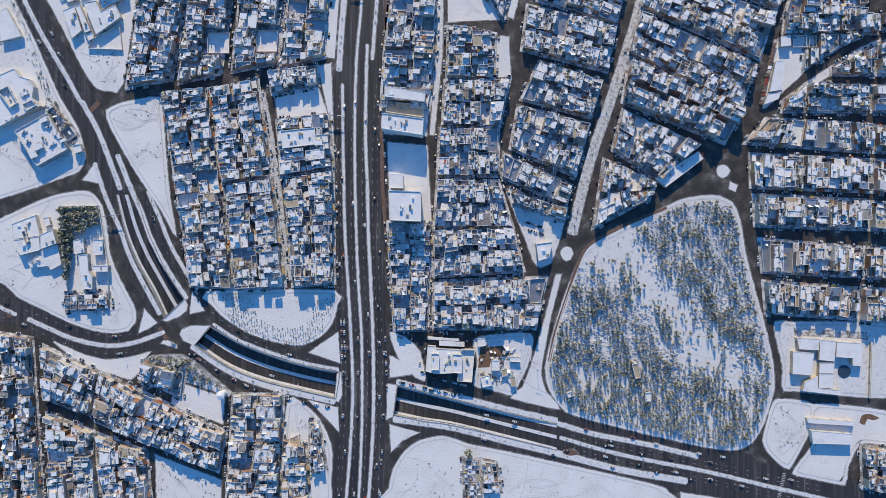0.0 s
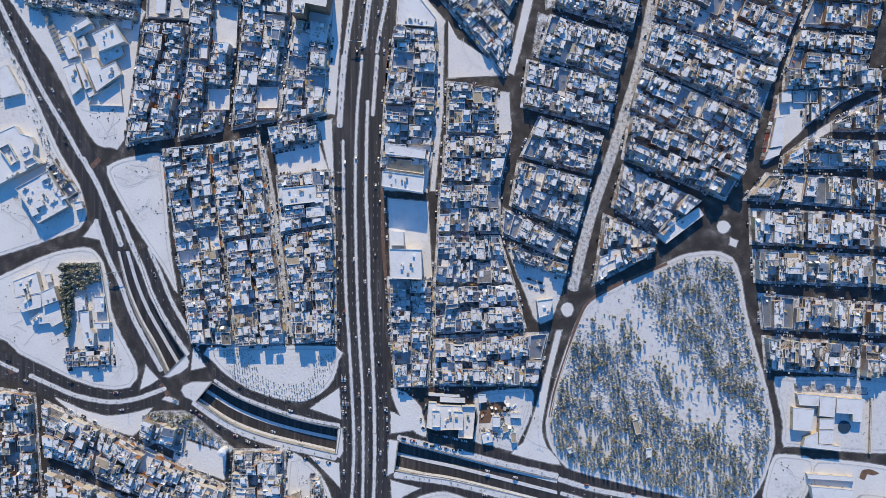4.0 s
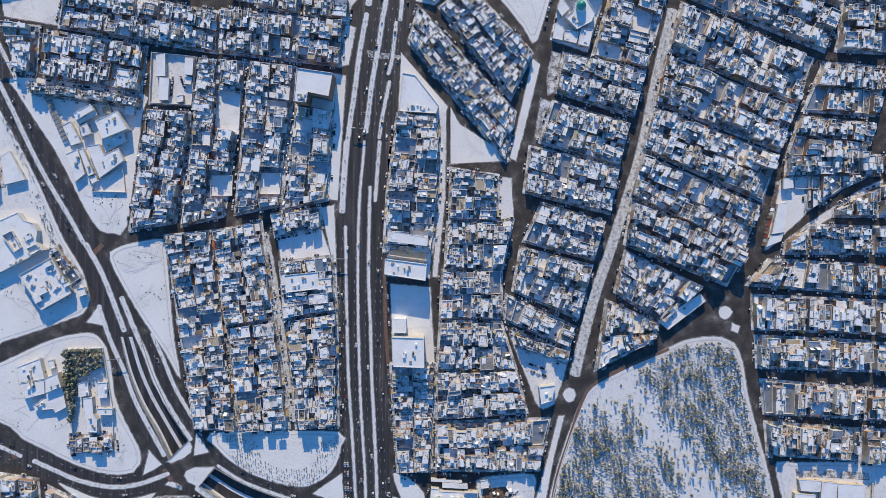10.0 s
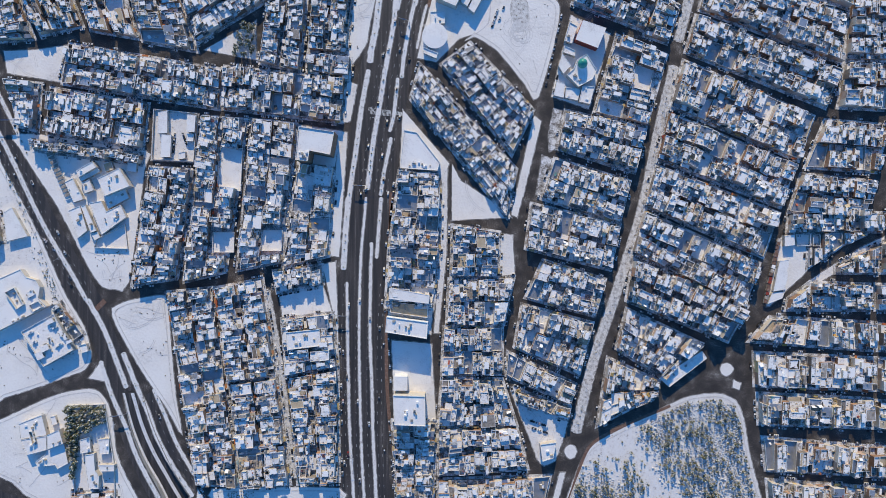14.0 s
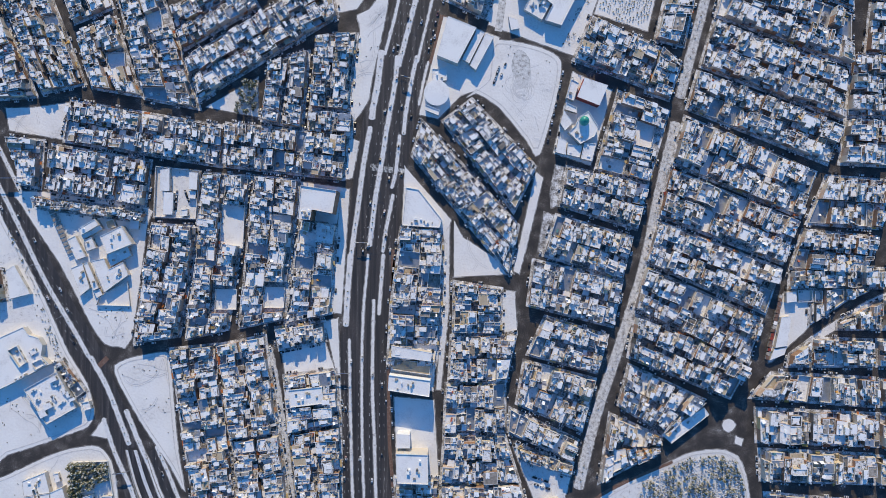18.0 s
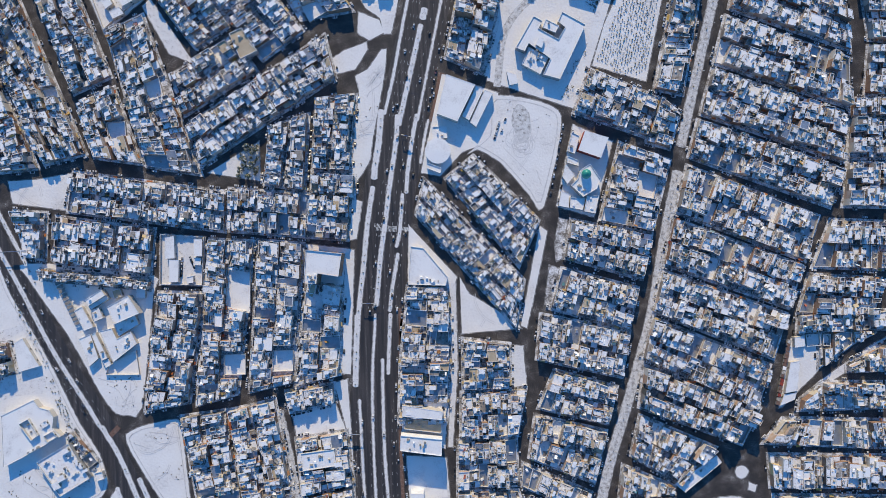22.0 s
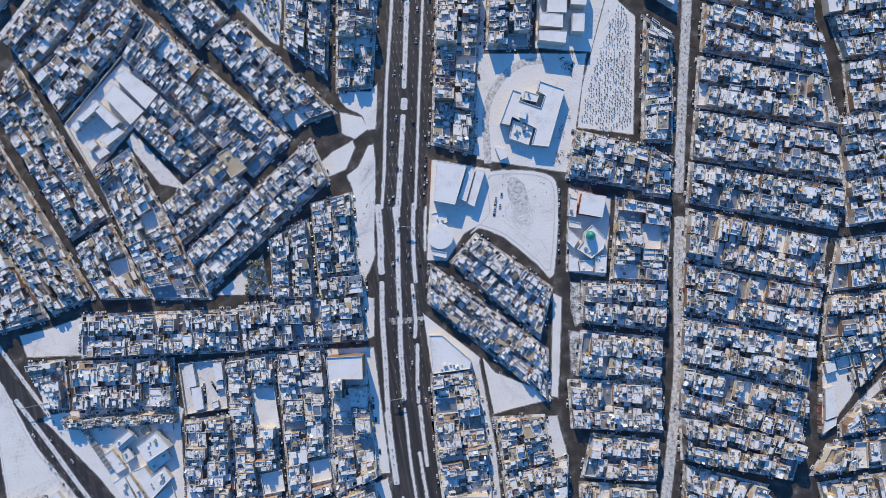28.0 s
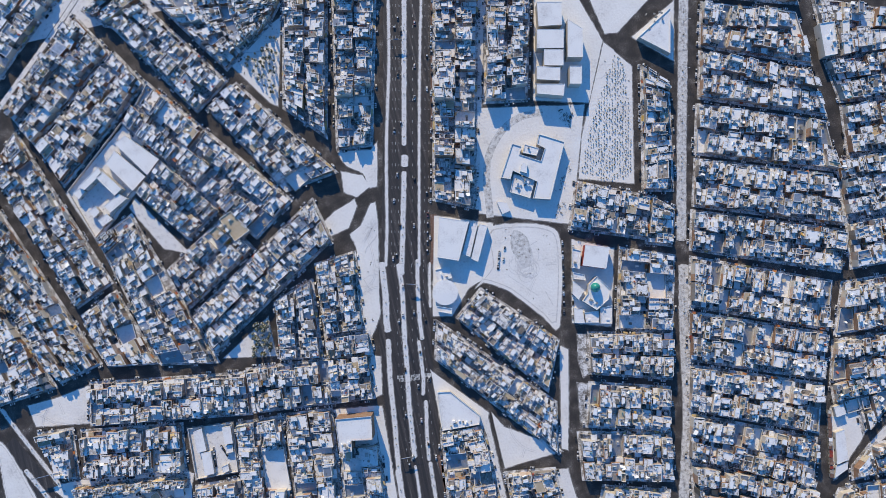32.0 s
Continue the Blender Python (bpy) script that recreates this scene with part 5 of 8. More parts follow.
def shrub_rows(loop, along, across, size, lean):
    """Small planted shrubs in straight rows, with gaps."""
    xs, ys = [q[0] for q in loop], [q[1] for q in loop]
    cx, cy = (min(xs) + max(xs)) / 2, (min(ys) + max(ys)) / 2
    c, s = math.cos(lean), math.sin(lean)
    reach = int(max(max(xs) - min(xs), max(ys) - min(ys)) / 2 / min(along, across)) + 12
    for i in range(-reach, reach):
        for j in range(-reach, reach):
            u, v = i * across + rng.gauss(0, 0.3), (j + 0.5 * (i % 2)) * along + rng.gauss(0, 0.4)
            x, y = cx + c * u - s * v, cy + s * u + c * v
            if rng.random() < 0.85 and inside(loop, x, y):
                plant(x, y, size * rng.choice((0.8, 1.0, 1.4)), rng.randrange(3), False)


def shrubs(centre, width):
    """Low clipped shrubs at uneven steps along a median."""
    line = smooth(centre, 5.5)
    for a, b in zip(line, line[1:]):
        if rng.random() < 0.7:
            q = a.lerp(b, rng.random()) + Vector((rng.uniform(-0.3, 0.3), rng.uniform(-0.3, 0.3)))
            plant(q.x, q.y, rng.choice((0.4, 0.5, 0.7)), rng.randrange(3), False)


for row in MEDIAN_LINES:
    if 2.4 < row[1] < 9:
        shrubs(*row)


city_block([(-333.3, 244.4), (-198.3, 221.7), (-201.7, 188), (-339.8, 210.7)])
city_block([(-194.8, 224.2), (-89.2, 213), (-92.7, 176.3), (-196.2, 188)])
city_block([(-387.2, 211.7), (-359.9, 209.2), (-362.8, 168.9), (-379, 173)])
city_block([(-349.8, 205.2), (-264.1, 191), (-269.1, 152.8), (-353.2, 166.4)])
city_block([(-261, 134.7), (-276.8, 31.8), (-238.6, 37.3), (-222.2, 132.2)])
city_block([(-213.8, 179.9), (-230.6, 34.8), (-195.4, 43.3), (-176.1, 176.9)])
city_block([(-170.5, 177.4), (-183.4, 44.9), (-145.7, 52.4), (-132.3, 172.9)])
city_block([(-129.3, 137.7), (-142.7, 48.4), (-104.1, 57.4), (-99.1, 133.7)], mixed=True, tall=0.8)
city_block([(-244.9, 23.7), (-219.1, -144.5), (-183.2, -146), (-205.9, 27.7)])
city_block([(-202.4, 27.7), (-190.6, -53.2), (-150.7, -47.2), (-162.5, 35.3)])
city_block([(-189.6, -57.2), (-179.2, -147), (-137.9, -144.4), (-149.7, -52.2)])
city_block([(-143.9, 0.3), (-139.7, -47.2), (-95.8, -39.6), (-99.9, 5.3)])
city_block([(-151, 42.8), (-148, 25.3), (-109, 32.8), (-110.1, 47.9)])
city_block([(-137.2, -51.2), (-129.4, -144.4), (-94.5, -141.9), (-95.8, -44.6)])
city_block([(-398.3, -186.1), (-397.1, -340.9), (-349.4, -340.8), (-360.3, -192)], rows=3)
city_block([(-348.3, -199.4), (-345.5, -244.2), (-308.1, -258), (-300.9, -221.7)])
city_block([(-297.4, -222.7), (-303.1, -263.5), (-196, -306.9), (-189.7, -273.7)])
city_block([(-259.6, -211.7), (-263.5, -226.7), (-228.6, -241.5), (-226.2, -221.6)])
city_block([(-345.4, -259.1), (-339.9, -340.8), (-298.7, -340.8), (-305.5, -273.9)])
city_block([(-300.1, -276.4), (-293.7, -340.8), (-254, -340.7), (-259.2, -291.2)])
city_block([(-181.3, -241.4), (-187.4, -340.6), (-142.7, -340.5), (-139, -241.4)])
city_block([(-137.9, -281.1), (-138.7, -340.5), (-114.9, -340.5), (-119, -286)], rows=1)
city_block([(-40.9, 118.6), (-48.9, 63.5), (-6.3, 63.5), (-4.8, 118.6)], mixed=True, tall=0.8)
city_block([(-48.9, 63.5), (-51.9, 10.9), (-11.3, 10.9), (-6.3, 63.5)], mixed=True)
city_block([(-45.8, -89.5), (-39.7, -182.6), (-12.3, -182.6), (-8.9, -91.9)], mixed=True, tall=0.75)
city_block([(7.3, 83.1), (6.4, 40.5), (45.8, 39), (47.3, 77.1)])
city_block([(4.4, 35.5), (2.4, -3.1), (50.8, -3), (59.8, 37)])
city_block([(-0.1, -7.1), (-2, -47), (49.9, -47), (49.8, -7)])
city_block([(-2, -52), (-4.9, -91.9), (62.3, -91.9), (49.9, -53)])
city_block([(-4.9, -95.9), (-4.9, -135.8), (72.3, -130.7), (62.3, -94.4)])
city_block([(-4.9, -141.8), (-5.8, -181.6), (82.3, -181.5), (92.2, -138.2)])
city_block([(77.3, 102.2), (153.7, 84.2), (145.7, 45.6), (72.3, 64.1)])
city_block([(87.3, 52.1), (140.7, 35.6), (131.7, 4.6), (72.3, 20.5)])
city_block([(68.8, 13), (129.7, -2.9), (117.7, -46.9), (62.3, -23)])
city_block([(56.3, -29.5), (114.7, -56.9), (109.7, -72.9), (54.8, -48)], rows=1)
city_block([(288.3, 494.9), (360.9, 469.2), (360.5, 431.7), (279.2, 459.4)])
city_block([(278.3, 450), (356.4, 422), (358.2, 375.2), (267.5, 414.1)])
city_block([(265.6, 406.6), (356.1, 367.2), (359.1, 327.3), (254.7, 368.3)])
city_block([(251.1, 360.7), (357, 319.4), (356, 276.6), (239.2, 320.4)])
city_block([(237.3, 313), (350.5, 271.6), (349.5, 228.6), (225.6, 275.5)])
city_block([(222.8, 268.9), (347.5, 221.3), (335.7, 188.9), (213.8, 237.8)])
city_block([(211.5, 229), (325.1, 180.1), (311.9, 142.1), (200.3, 189.3)])
city_block([(198.4, 182), (308.4, 136.8), (295.8, 101), (188.5, 143.4)])
city_block([(186.7, 136.2), (293.1, 94.6), (280.5, 57), (176.8, 101.9)])
city_block([(176.2, 95.4), (277, 49.7), (263.6, 12.7), (166.3, 60.9)])
city_block([(167.2, 53.2), (266.4, 12.2), (249.4, -17.8), (161.1, 18.1)], tall=1.45)
city_block([(161.1, 9.1), (225.4, -20.8), (192.5, -49.8), (152.1, -24.4)])
city_block([(144.6, -34.4), (188.5, -54.3), (183.5, -66.8), (135.6, -91.8)], rows=2)
city_block([(373, 371.6), (444, 366.1), (433.9, 328.8), (377.1, 335.7)])
city_block([(376.2, 328.5), (433.2, 326.3), (421.4, 282.9), (371.5, 287.5)])
city_block([(359.8, 283), (420.4, 279.4), (407.1, 230.4), (354.3, 231.1)])
city_block([(354, 226), (405.4, 224), (395.2, 186.5), (348.2, 189)])
city_block([(336.5, 176.3), (391.2, 172), (380.3, 131.9), (319.6, 136.2)])
city_block([(315.5, 128.5), (377.7, 122.3), (369, 90.2), (305, 96.8)])
city_block([(377.1, 430.4), (452.8, 398.6), (444.7, 368.6), (376.3, 376.1)])
city_block([(304.3, 93.4), (384.3, 94.2), (384.2, 79.4), (303.3, 78.0)], rows=1)
city_block([(388.2, 94.2), (419.8, 95.2), (419.8, 89.2), (388.2, 83.3)], rows=1)
city_block([(332.5, 76.5), (349.5, 76.8), (349.5, 66.5), (332.5, 54.0)], rows=1, tall=0.8)
city_block([(352.0, 76.8), (370.0, 77.2), (370.0, 76.0), (352.0, 68.0)], rows=1, tall=0.6)
city_block([(321.5, 63.0), (330.0, 63.5), (330.0, 54.0), (321.0, 48.0)], rows=1, tall=0.8)
city_block([(345.6, 47.8), (356.5, 53.7), (356.4, 42.8), (345.6, 42.8)], rows=1)
city_block([(358.0, 54.2), (368.8, 59.6), (368.8, 42.8), (357.9, 42.8)], rows=1)
city_block([(370.3, 60.1), (381.2, 65.0), (381.1, 42.8), (370.3, 42.8)], rows=1)
city_block([(385.2, 67.5), (419.7, 83.3), (419.6, 42.8), (385.1, 42.8)], rows=2)
city_block([(323.8, 33.0), (374.2, 30.9), (374.1, 10.2), (322.8, 10.2)], rows=2)
city_block([(304.0, 19.1), (318.9, 30.0), (318.8, 10.2), (302.0, 10.2)], rows=1)
city_block([(381.1, 30.9), (419.5, 30.9), (419.4, 10.1), (381.0, 10.2)], rows=2)
city_block([(287.3, 2.3), (376.6, -2.6), (376.5, -25.6), (270.3, -17.8)])
city_block([(273.3, -29.2), (376.4, -34.1), (376.3, -60.6), (274.2, -56.7)])
city_block([(276.6, -65.2), (373.8, -70), (375.1, -94), (277.6, -90.6)])
city_block([(281.5, -104.1), (368.6, -111.4), (367.5, -135.3), (283.9, -131.4)])
city_block([(284.9, -141.4), (365, -147.3), (364.3, -172.6), (286.8, -167.3)])
city_block([(383, -4.1), (418.9, -6.6), (418.8, -26.6), (382.9, -25.6)])
city_block([(381.4, -34.1), (418.8, -36.6), (418.6, -61.5), (381.3, -60.6)])
city_block([(378.7, -71.5), (418.6, -74), (418.4, -96.4), (378.6, -94)])
city_block([(374.6, -111.4), (418.4, -113.8), (418.2, -138.7), (373.5, -136.3)])
city_block([(370.9, -147.3), (418.2, -150.2), (418, -177), (369.3, -173.6)])
city_block([(51.1, 541.7), (1.7, 334.5), (33.5, 319.5), (87.1, 532.9)], mixed=True, tall=1.3)
city_block([(97.1, 530.5), (66.8, 409.4), (101.4, 403), (130.9, 511.2)], tall=1.5)
city_block([(211.1, 405.4), (185.8, 299.2), (209.3, 293.5), (228.8, 386.2)])
city_block([(129, 318), (113.7, 281.5), (175.2, 257.4), (186.9, 291.1)])
city_block([(189.5, 289.4), (177.1, 252.8), (195.7, 246.2), (205.9, 276)])
city_block([(152.9, 251.3), (133.1, 184.8), (177.6, 173.2), (195.3, 234.4)])
city_block([(107.2, 184.8), (176.6, 169.3), (167, 131.7), (100.3, 152.7)])
city_block([(97.6, 142.1), (162.6, 122.6), (153.6, 87.2), (86.1, 108.3)])
city_block([(-2.3, 226.5), (58.8, 147.7), (77.4, 186.3), (22.2, 245.1)], tall=0.75, blue=0.03)
city_block([(-29.9, 196.4), (53.8, 93.5), (62.3, 133.6), (-21.4, 225)], tall=0.75, blue=0.03)
city_block([(-247.9, 559.1), (-188.4, 463), (-159.3, 482.6), (-215.3, 565.8)], grow=1.1)
city_block([(-177.1, 461.8), (-125.7, 374), (-81.6, 379.7), (-149.6, 476.5)], grow=1.1)
city_block([(-208.4, 577.6), (-154, 494.6), (-110.5, 523.7), (-90, 548.9)], grow=1.1)
city_block([(-81.7, 573.9), (-110.7, 446.9), (-81.4, 414.4), (-46.6, 565.4)], grow=1.1)
city_block([(-39, 563.6), (-71.8, 399.4), (-43.7, 396.4), (-2.9, 554.8)], grow=1.2, mixed=True, tall=1.15)
city_block([(-279.5, 571.6), (-355.6, 503.3), (-338.1, 468.8), (-257.2, 532.9)], grow=1.1)
city_block([(-251, 529.8), (-334.2, 462.6), (-319.5, 425.8), (-232.3, 497.5)], grow=1.1)
city_block([(-227.5, 495.3), (-126, 363.5), (-161.3, 339.1), (-254.1, 464.5)], grow=1.1)
city_block([(-113.8, -265.0), (-108.0, -265.0), (-101.0, -305.0), (-113.2, -306.0)], rows=1, tall=0.7)
city_block([(-230.7, 425.5), (-254.6, 399.7), (-220.7, 352.3), (-190.5, 371.2)], grow=1.1)
city_block([(-187.8, 360), (-243.4, 327.5), (-232.4, 292.7), (-168.7, 329.4)], grow=1.1)
city_block([(-106.6, 357.3), (-231.1, 282.1), (-218.5, 248.1), (-98.3, 320.8)], grow=1.1)
city_block([(-298.9, 368.4), (-268, 248.6), (-221.4, 239.6), (-267.9, 381.9)], grow=1.1)
city_block([(-353.8, 478.9), (-298.5, 329.2), (-329.9, 316), (-379.1, 453.3)], grow=1.1)
city_block([(-295.7, 318.2), (-327.1, 305), (-313.9, 258), (-274.1, 251.1)], grow=1.1)
city_block([(-389.3, 429.4), (-323.4, 261.8), (-358.7, 253.8), (-407.7, 365.7)], grow=1.1)
city_block([(-424.6, 359.4), (-401.9, 338.4), (-367.1, 250.7), (-427.2, 246.6)], rows=2, grow=1.5)
city_block([(-156.1, 277.1), (-163, 228.7), (-129.5, 221.8), (-123.7, 287.4)], grow=1.1)
city_block([(-114.4, 300.8), (-120.1, 240.1), (-88.6, 237.7), (-81.1, 303.2)], grow=1.1)
city_block([(-120.3, 235), (-85.1, 230.7), (-86.5, 213.6), (-121.4, 218.8)], rows=1, grow=1.5)
city_block([(-288.2, 598), (-358.1, 534.3), (-382.6, 563.2), (-316.8, 625.5)], grow=1.1)
city_block([(-268, 575.9), (-248.2, 557.6), (-215.5, 569.6), (-233.4, 594.5)], grow=1.1)
city_block([(-347.3, 10.1), (-340.8, 14.1), (-321.6, -12.4), (-328.6, -17.4)], rows=1, tall=0.4)
city_block([(-329.7, -154.1), (-292.8, -152.1), (-291.8, -164), (-328.6, -166.1)], rows=1, tall=0.45)
city_block([(21.2, -296.7), (22.2, -340.3), (35.1, -340.2), (33.1, -298.2)], rows=1, tall=0.4)
city_block([(36.1, -298.1), (38.1, -325.4), (52.5, -324.4), (48, -300.6)], rows=1, tall=0.4)
city_block([(63.8, -62.4), (109.7, -77.3), (107.7, -86.8), (67.8, -72.9)], rows=1)
city_block([(-39.9, 131.5), (-6.0, 129.5), (-5.3, 119.6), (-41.9, 119.6)], rows=1)
city_block([(370.3, -285.3), (407.5, -290.2), (407.3, -325.8), (371.6, -320.9)])
city_block([(-365.8, 158.9), (-267.6, 146.3), (-270.1, 138.7), (-364.8, 151.3)], rows=1)
city_block([(-435.9, 92.2), (-397.7, 95.2), (-392.6, 69.6), (-438.4, 59.1)], rows=2)
building('office_tower', [(-125.5, 167.9), (-94.9, 163.4), (-98.4, 143.7), (-116.1, 147.2), (-117.6, 138.3), (-128.4, 139.3)], 19, 'office block with a snowy L-shaped roof', snow_flat, brick, 1, 0)
building('tower_annex', [(-114.5, 136.6), (-98.7, 134.1), (-101.2, 117.8), (-116, 119.8)], 5, 'low annex with a patchy snow on its roof', snow_roof, plaster, 0.8, 0)
building('guard_house', [(-323.2, -22.1), (-316.3, -20.6), (-314.3, -27.1), (-320.7, -29.1)], 4, 'small white guard house under snow', snow_flat, plaster, 0.8, 0)
grove([(-256.1, -208.8), (-228.8, -206.7), (-216.3, -212.7), (-191.3, -235.5), (-232.7, -225.6), (-257.5, -233.6)], 34, 1.9)
slab('forecourt', [(-164.2, -156.9), (-109.4, -155.8), (-111.9, -171.8), (-121.8, -180.7), (-136.8, -183.7), (-151.7, -179.8), (-161.7, -169.3)], snow, 0.2, 'smooth snow-covered round forecourt')
grove([(-138.9, 496.3), (-103.2, 514.4), (-117.4, 456.5)], 40, 1.6)
grove([(-182.2, 262.6), (-168.4, 264), (-168.4, 232.1), (-187.3, 235.6)], 34, 2.2)
grave_rows([(124.6, -121.7), (140.6, -109.2), (179.4, -89.2), (214.3, -71.7), (240.3, -69.7), (254.2, -74.7), (260.1, -89.1), (265, -119), (273.9, -153.8), (280.8, -178.7), (288.6, -211), (288.5, -235.8), (280.5, -263.1), (269.5, -278), (257.6, -284.4), (233.8, -282), (184.1, -270.7), (134.5, -257.4), (113.6, -251.9), (100.7, -236.1), (95.7, -216.2), (102.7, -186.4), (113.6, -151.6)])
park_trees([(124.6, -121.7), (140.6, -109.2), (179.4, -89.2), (214.3, -71.7), (240.3, -69.7), (254.2, -74.7), (260.1, -89.1), (265, -119), (273.9, -153.8), (280.8, -178.7), (288.6, -211), (288.5, -235.8), (280.5, -263.1), (269.5, -278), (257.6, -284.4), (233.8, -282), (184.1, -270.7), (134.5, -257.4), (113.6, -251.9), (100.7, -236.1), (95.7, -216.2), (102.7, -186.4), (113.6, -151.6)])
building('park_pavilion', [(167.1, -212.9), (172.1, -211.9), (175, -224.3), (170.1, -225.3)], 4, 'small park pavilion with a tan roof', tan_roof, plaster, 0.8, 0)
building('park_pavilion', [(109.8, -238.2), (114.8, -236.2), (117.2, -240.1), (111.8, -242.1)], 4, 'small white park kiosk under snow', snow_flat, plaster, 0.8, 0)
building('park_pavilion', [(178.9, -237.6), (183.9, -237.1), (183.9, -244.9), (178.9, -245.4)], 4, 'small park pavilion under snow', snow_flat, plaster, 0.8, 0)
building('showroom', [(-36.1, 167.5), (-25.0, 165.5), (-4.4, 139.0), (-6.8, 131.8), (-39.4, 134.0)], 5, 'showroom with a white snow roof', snow_flat, plaster, 0.8, 0)
building('market_hall', [(-47.7, 29), (-13.3, 22.6), (-14.3, 15.3), (-48.7, 19.7)], 11, 'long market hall with a white snow roof', snow_flat, plaster, 0.3, 0)
building('market_hall', [(-47, 16.4), (-14.9, 13.5), (-15.4, 2.6), (-48, 7.5)], 6, 'market hall with a tan gravel roof', tan_roof, plaster, 0.8, 0)
building('market_hall', [(-50.5, 4.4), (-14.7, -0.4), (-15.7, -14.6), (-51.4, -8.8)], 15, 'tall white market hall under snow', snow_flat, white_wall, 0.8, 0)
slab('yard_floor', [(-46, -20.1), (-13.5, -22.6), (-12, -56), (-43.9, -58.1)], snow_flat, 0.19, 'smooth snowy yard beside the tall hall')
building('store', [(-43.9, -47.6), (-32.7, -48.1), (-32.6, -59.8), (-43.9, -59.8)], 12, 'white cubic store building under snow', snow_flat, white_wall, 0.2, 0)
building('store', [(-44.5, -62.6), (-17.1, -63.5), (-16.6, -89), (-43.5, -88)], 18, 'flat-roofed store with snowy roof plant', snow_flat, plaster, 0.8, 0)
slab('pool_floor', [(-145, 21.8), (-110, 28.8), (-104.9, 7.8), (-142.4, 2.3)], snow_flat, 0.19, 'smooth snowy walled sports court')
building('hall', [(-139, -10), (-109.6, -7), (-108, -21.7), (-137.5, -25.2)], 9, 'white hall with a snow-covered flat roof', snow_flat, plaster, 0.8, 0)
building('depot', [(320.5, -259.8), (362, -262.7), (361, -266.6), (321.5, -264.2)], 3, 'low depot with a snow roof and tan walls', snow_flat, tan_roof, 0.2, 0)
slab('earth_heap', [(368.4, -264.4), (370.9, -258), (377.9, -257), (385.8, -260.5), (380.3, -262.4), (375.4, -261.5), (372.9, -266.4)], earth, 0.19, 'low heap of bare brown earth')
round_thing('water_tank', [(-190.7, -239.6)], 3.2, 9.0, white_wall, 'round white water tank')
round_thing('kiosk', [(365.1, -12.8)], 4.0, 7.0, tan_roof, 'round kiosk with a tan roof')
building('school_block', [(130.3, 482.8), (151.9, 477.6), (147, 457.6), (126.5, 461)], 12, 'long school block with a white snow roof', snow_flat, plaster, 0.3, 0)
building('school_block', [(124.4, 458.8), (147.5, 453.3), (143.4, 436.9), (120.4, 442.4)], 12, 'long school block with a white snow roof', snow_flat, plaster, 0.3, 0)
building('school_block', [(126.3, 439.6), (142.9, 435.6), (139.5, 421.7), (122.9, 425.7)], 12, 'long school block with a white snow roof', snow_flat, plaster, 0.3, 0)
building('school_block', [(116.5, 426.6), (136.3, 420.7), (133.5, 409.3), (113.7, 415.2)], 12, 'long school block with a white snow roof', snow_flat, plaster, 0.3, 0)
building('school_block', [(112.7, 411.2), (136.7, 405.4), (133.1, 395.3), (110.7, 402.8)], 12, 'long school block with a white snow roof', snow_flat, plaster, 0.3, 0)
building('school_block', [(153.1, 461.4), (164.2, 449.7), (158.1, 424.9), (144.9, 428.1)], 12, 'long school block with a white snow roof', snow_flat, plaster, 0.3, 0)
building('school_block', [(144.8, 419.9), (155.1, 417.4), (151.2, 402), (141, 404.5)], 12, 'long school block with a white snow roof', snow_flat, plaster, 0.3, 0)
building('prayer_hall', [(120.5, 262.8), (140.8, 255.9), (133.3, 238.3), (113.8, 246)], 9, 'hall with a white snow roof and red eaves', snow_flat, red_wall, 0.2, 0)
building('mosque', [(115.6, 228.7), (124, 233.9), (132.7, 219.6), (129.2, 211.7), (116.8, 205), (106.7, 215.6), (112.6, 220.8)], 7, 'broad mosque roof under snow below a green dome', snow_flat, plaster, 0.8, 0)
building('mosque_wing', [(103.1, 234.8), (110.8, 224.2), (103.9, 217.2), (99.9, 223.8)], 5, 'low white mosque wing under snow', snow_flat, plaster, 0.3, 0)
building('mosque_wing', [(98.4, 211.3), (105.3, 208.1), (104.4, 196.1), (95.7, 198.2)], 4.5, 'low white mosque wing under snow', snow_flat, plaster, 0.3, 0)
building('mosque_wing', [(106.3, 205.3), (119.3, 203.8), (116.7, 193.6), (105.6, 196.3)], 4, 'low mosque wing with a patchy snow roof', snow_roof, plaster, 0.8, 0)
building('mosque_wing', [(120.6, 206.1), (131.2, 205.6), (127.3, 190.2), (117.7, 192.5)], 5.2, 'low mosque wing with raised snowy rims', snow_flat, plaster, 0.8, 0)
building('mosque_wing', [(105.1, 242), (114.3, 237.7), (114.6, 232.5), (104.1, 236.1)], 4.2, 'low mosque wing with a patchy snow roof', snow_roof, plaster, 0.8, 0)
dome([(119.9, 224.7)], 4.3, 7.0)
building('mosque_wing', [(109.5, 262.5), (116.3, 258.8), (111.5, 243.5), (104.9, 246.1)], 5, 'low mosque side building with a patchy snow roof', snow_roof, plaster, 0.8, 0)
building('exhibition_hall', [(1.2, 316.7), (26, 306.6), (9.2, 275.2), (-8.5, 282.5)], 9.6, 'exhibition hall with an even white roof', snow_flat, plaster, 0.3, 0)
building('exhibition_hall', [(26.9, 305.9), (33.3, 302.9), (19.7, 276.3), (13.5, 280.3)], 6, 'exhibition hall aisle under patchy snow', snow_roof, plaster, 0.3, 0)
building('exhibition_hall', [(34.3, 302.6), (41.3, 299.4), (25.5, 270.3), (20.3, 274.6)], 6.15, 'exhibition hall aisle under white snow', snow_flat, plaster, 0.3, 0)
round_thing('rotunda', [(-9, 250.8)], 10.8, 4.5, white_wall, 'round pavilion with a white snow-covered roof', snow_flat)
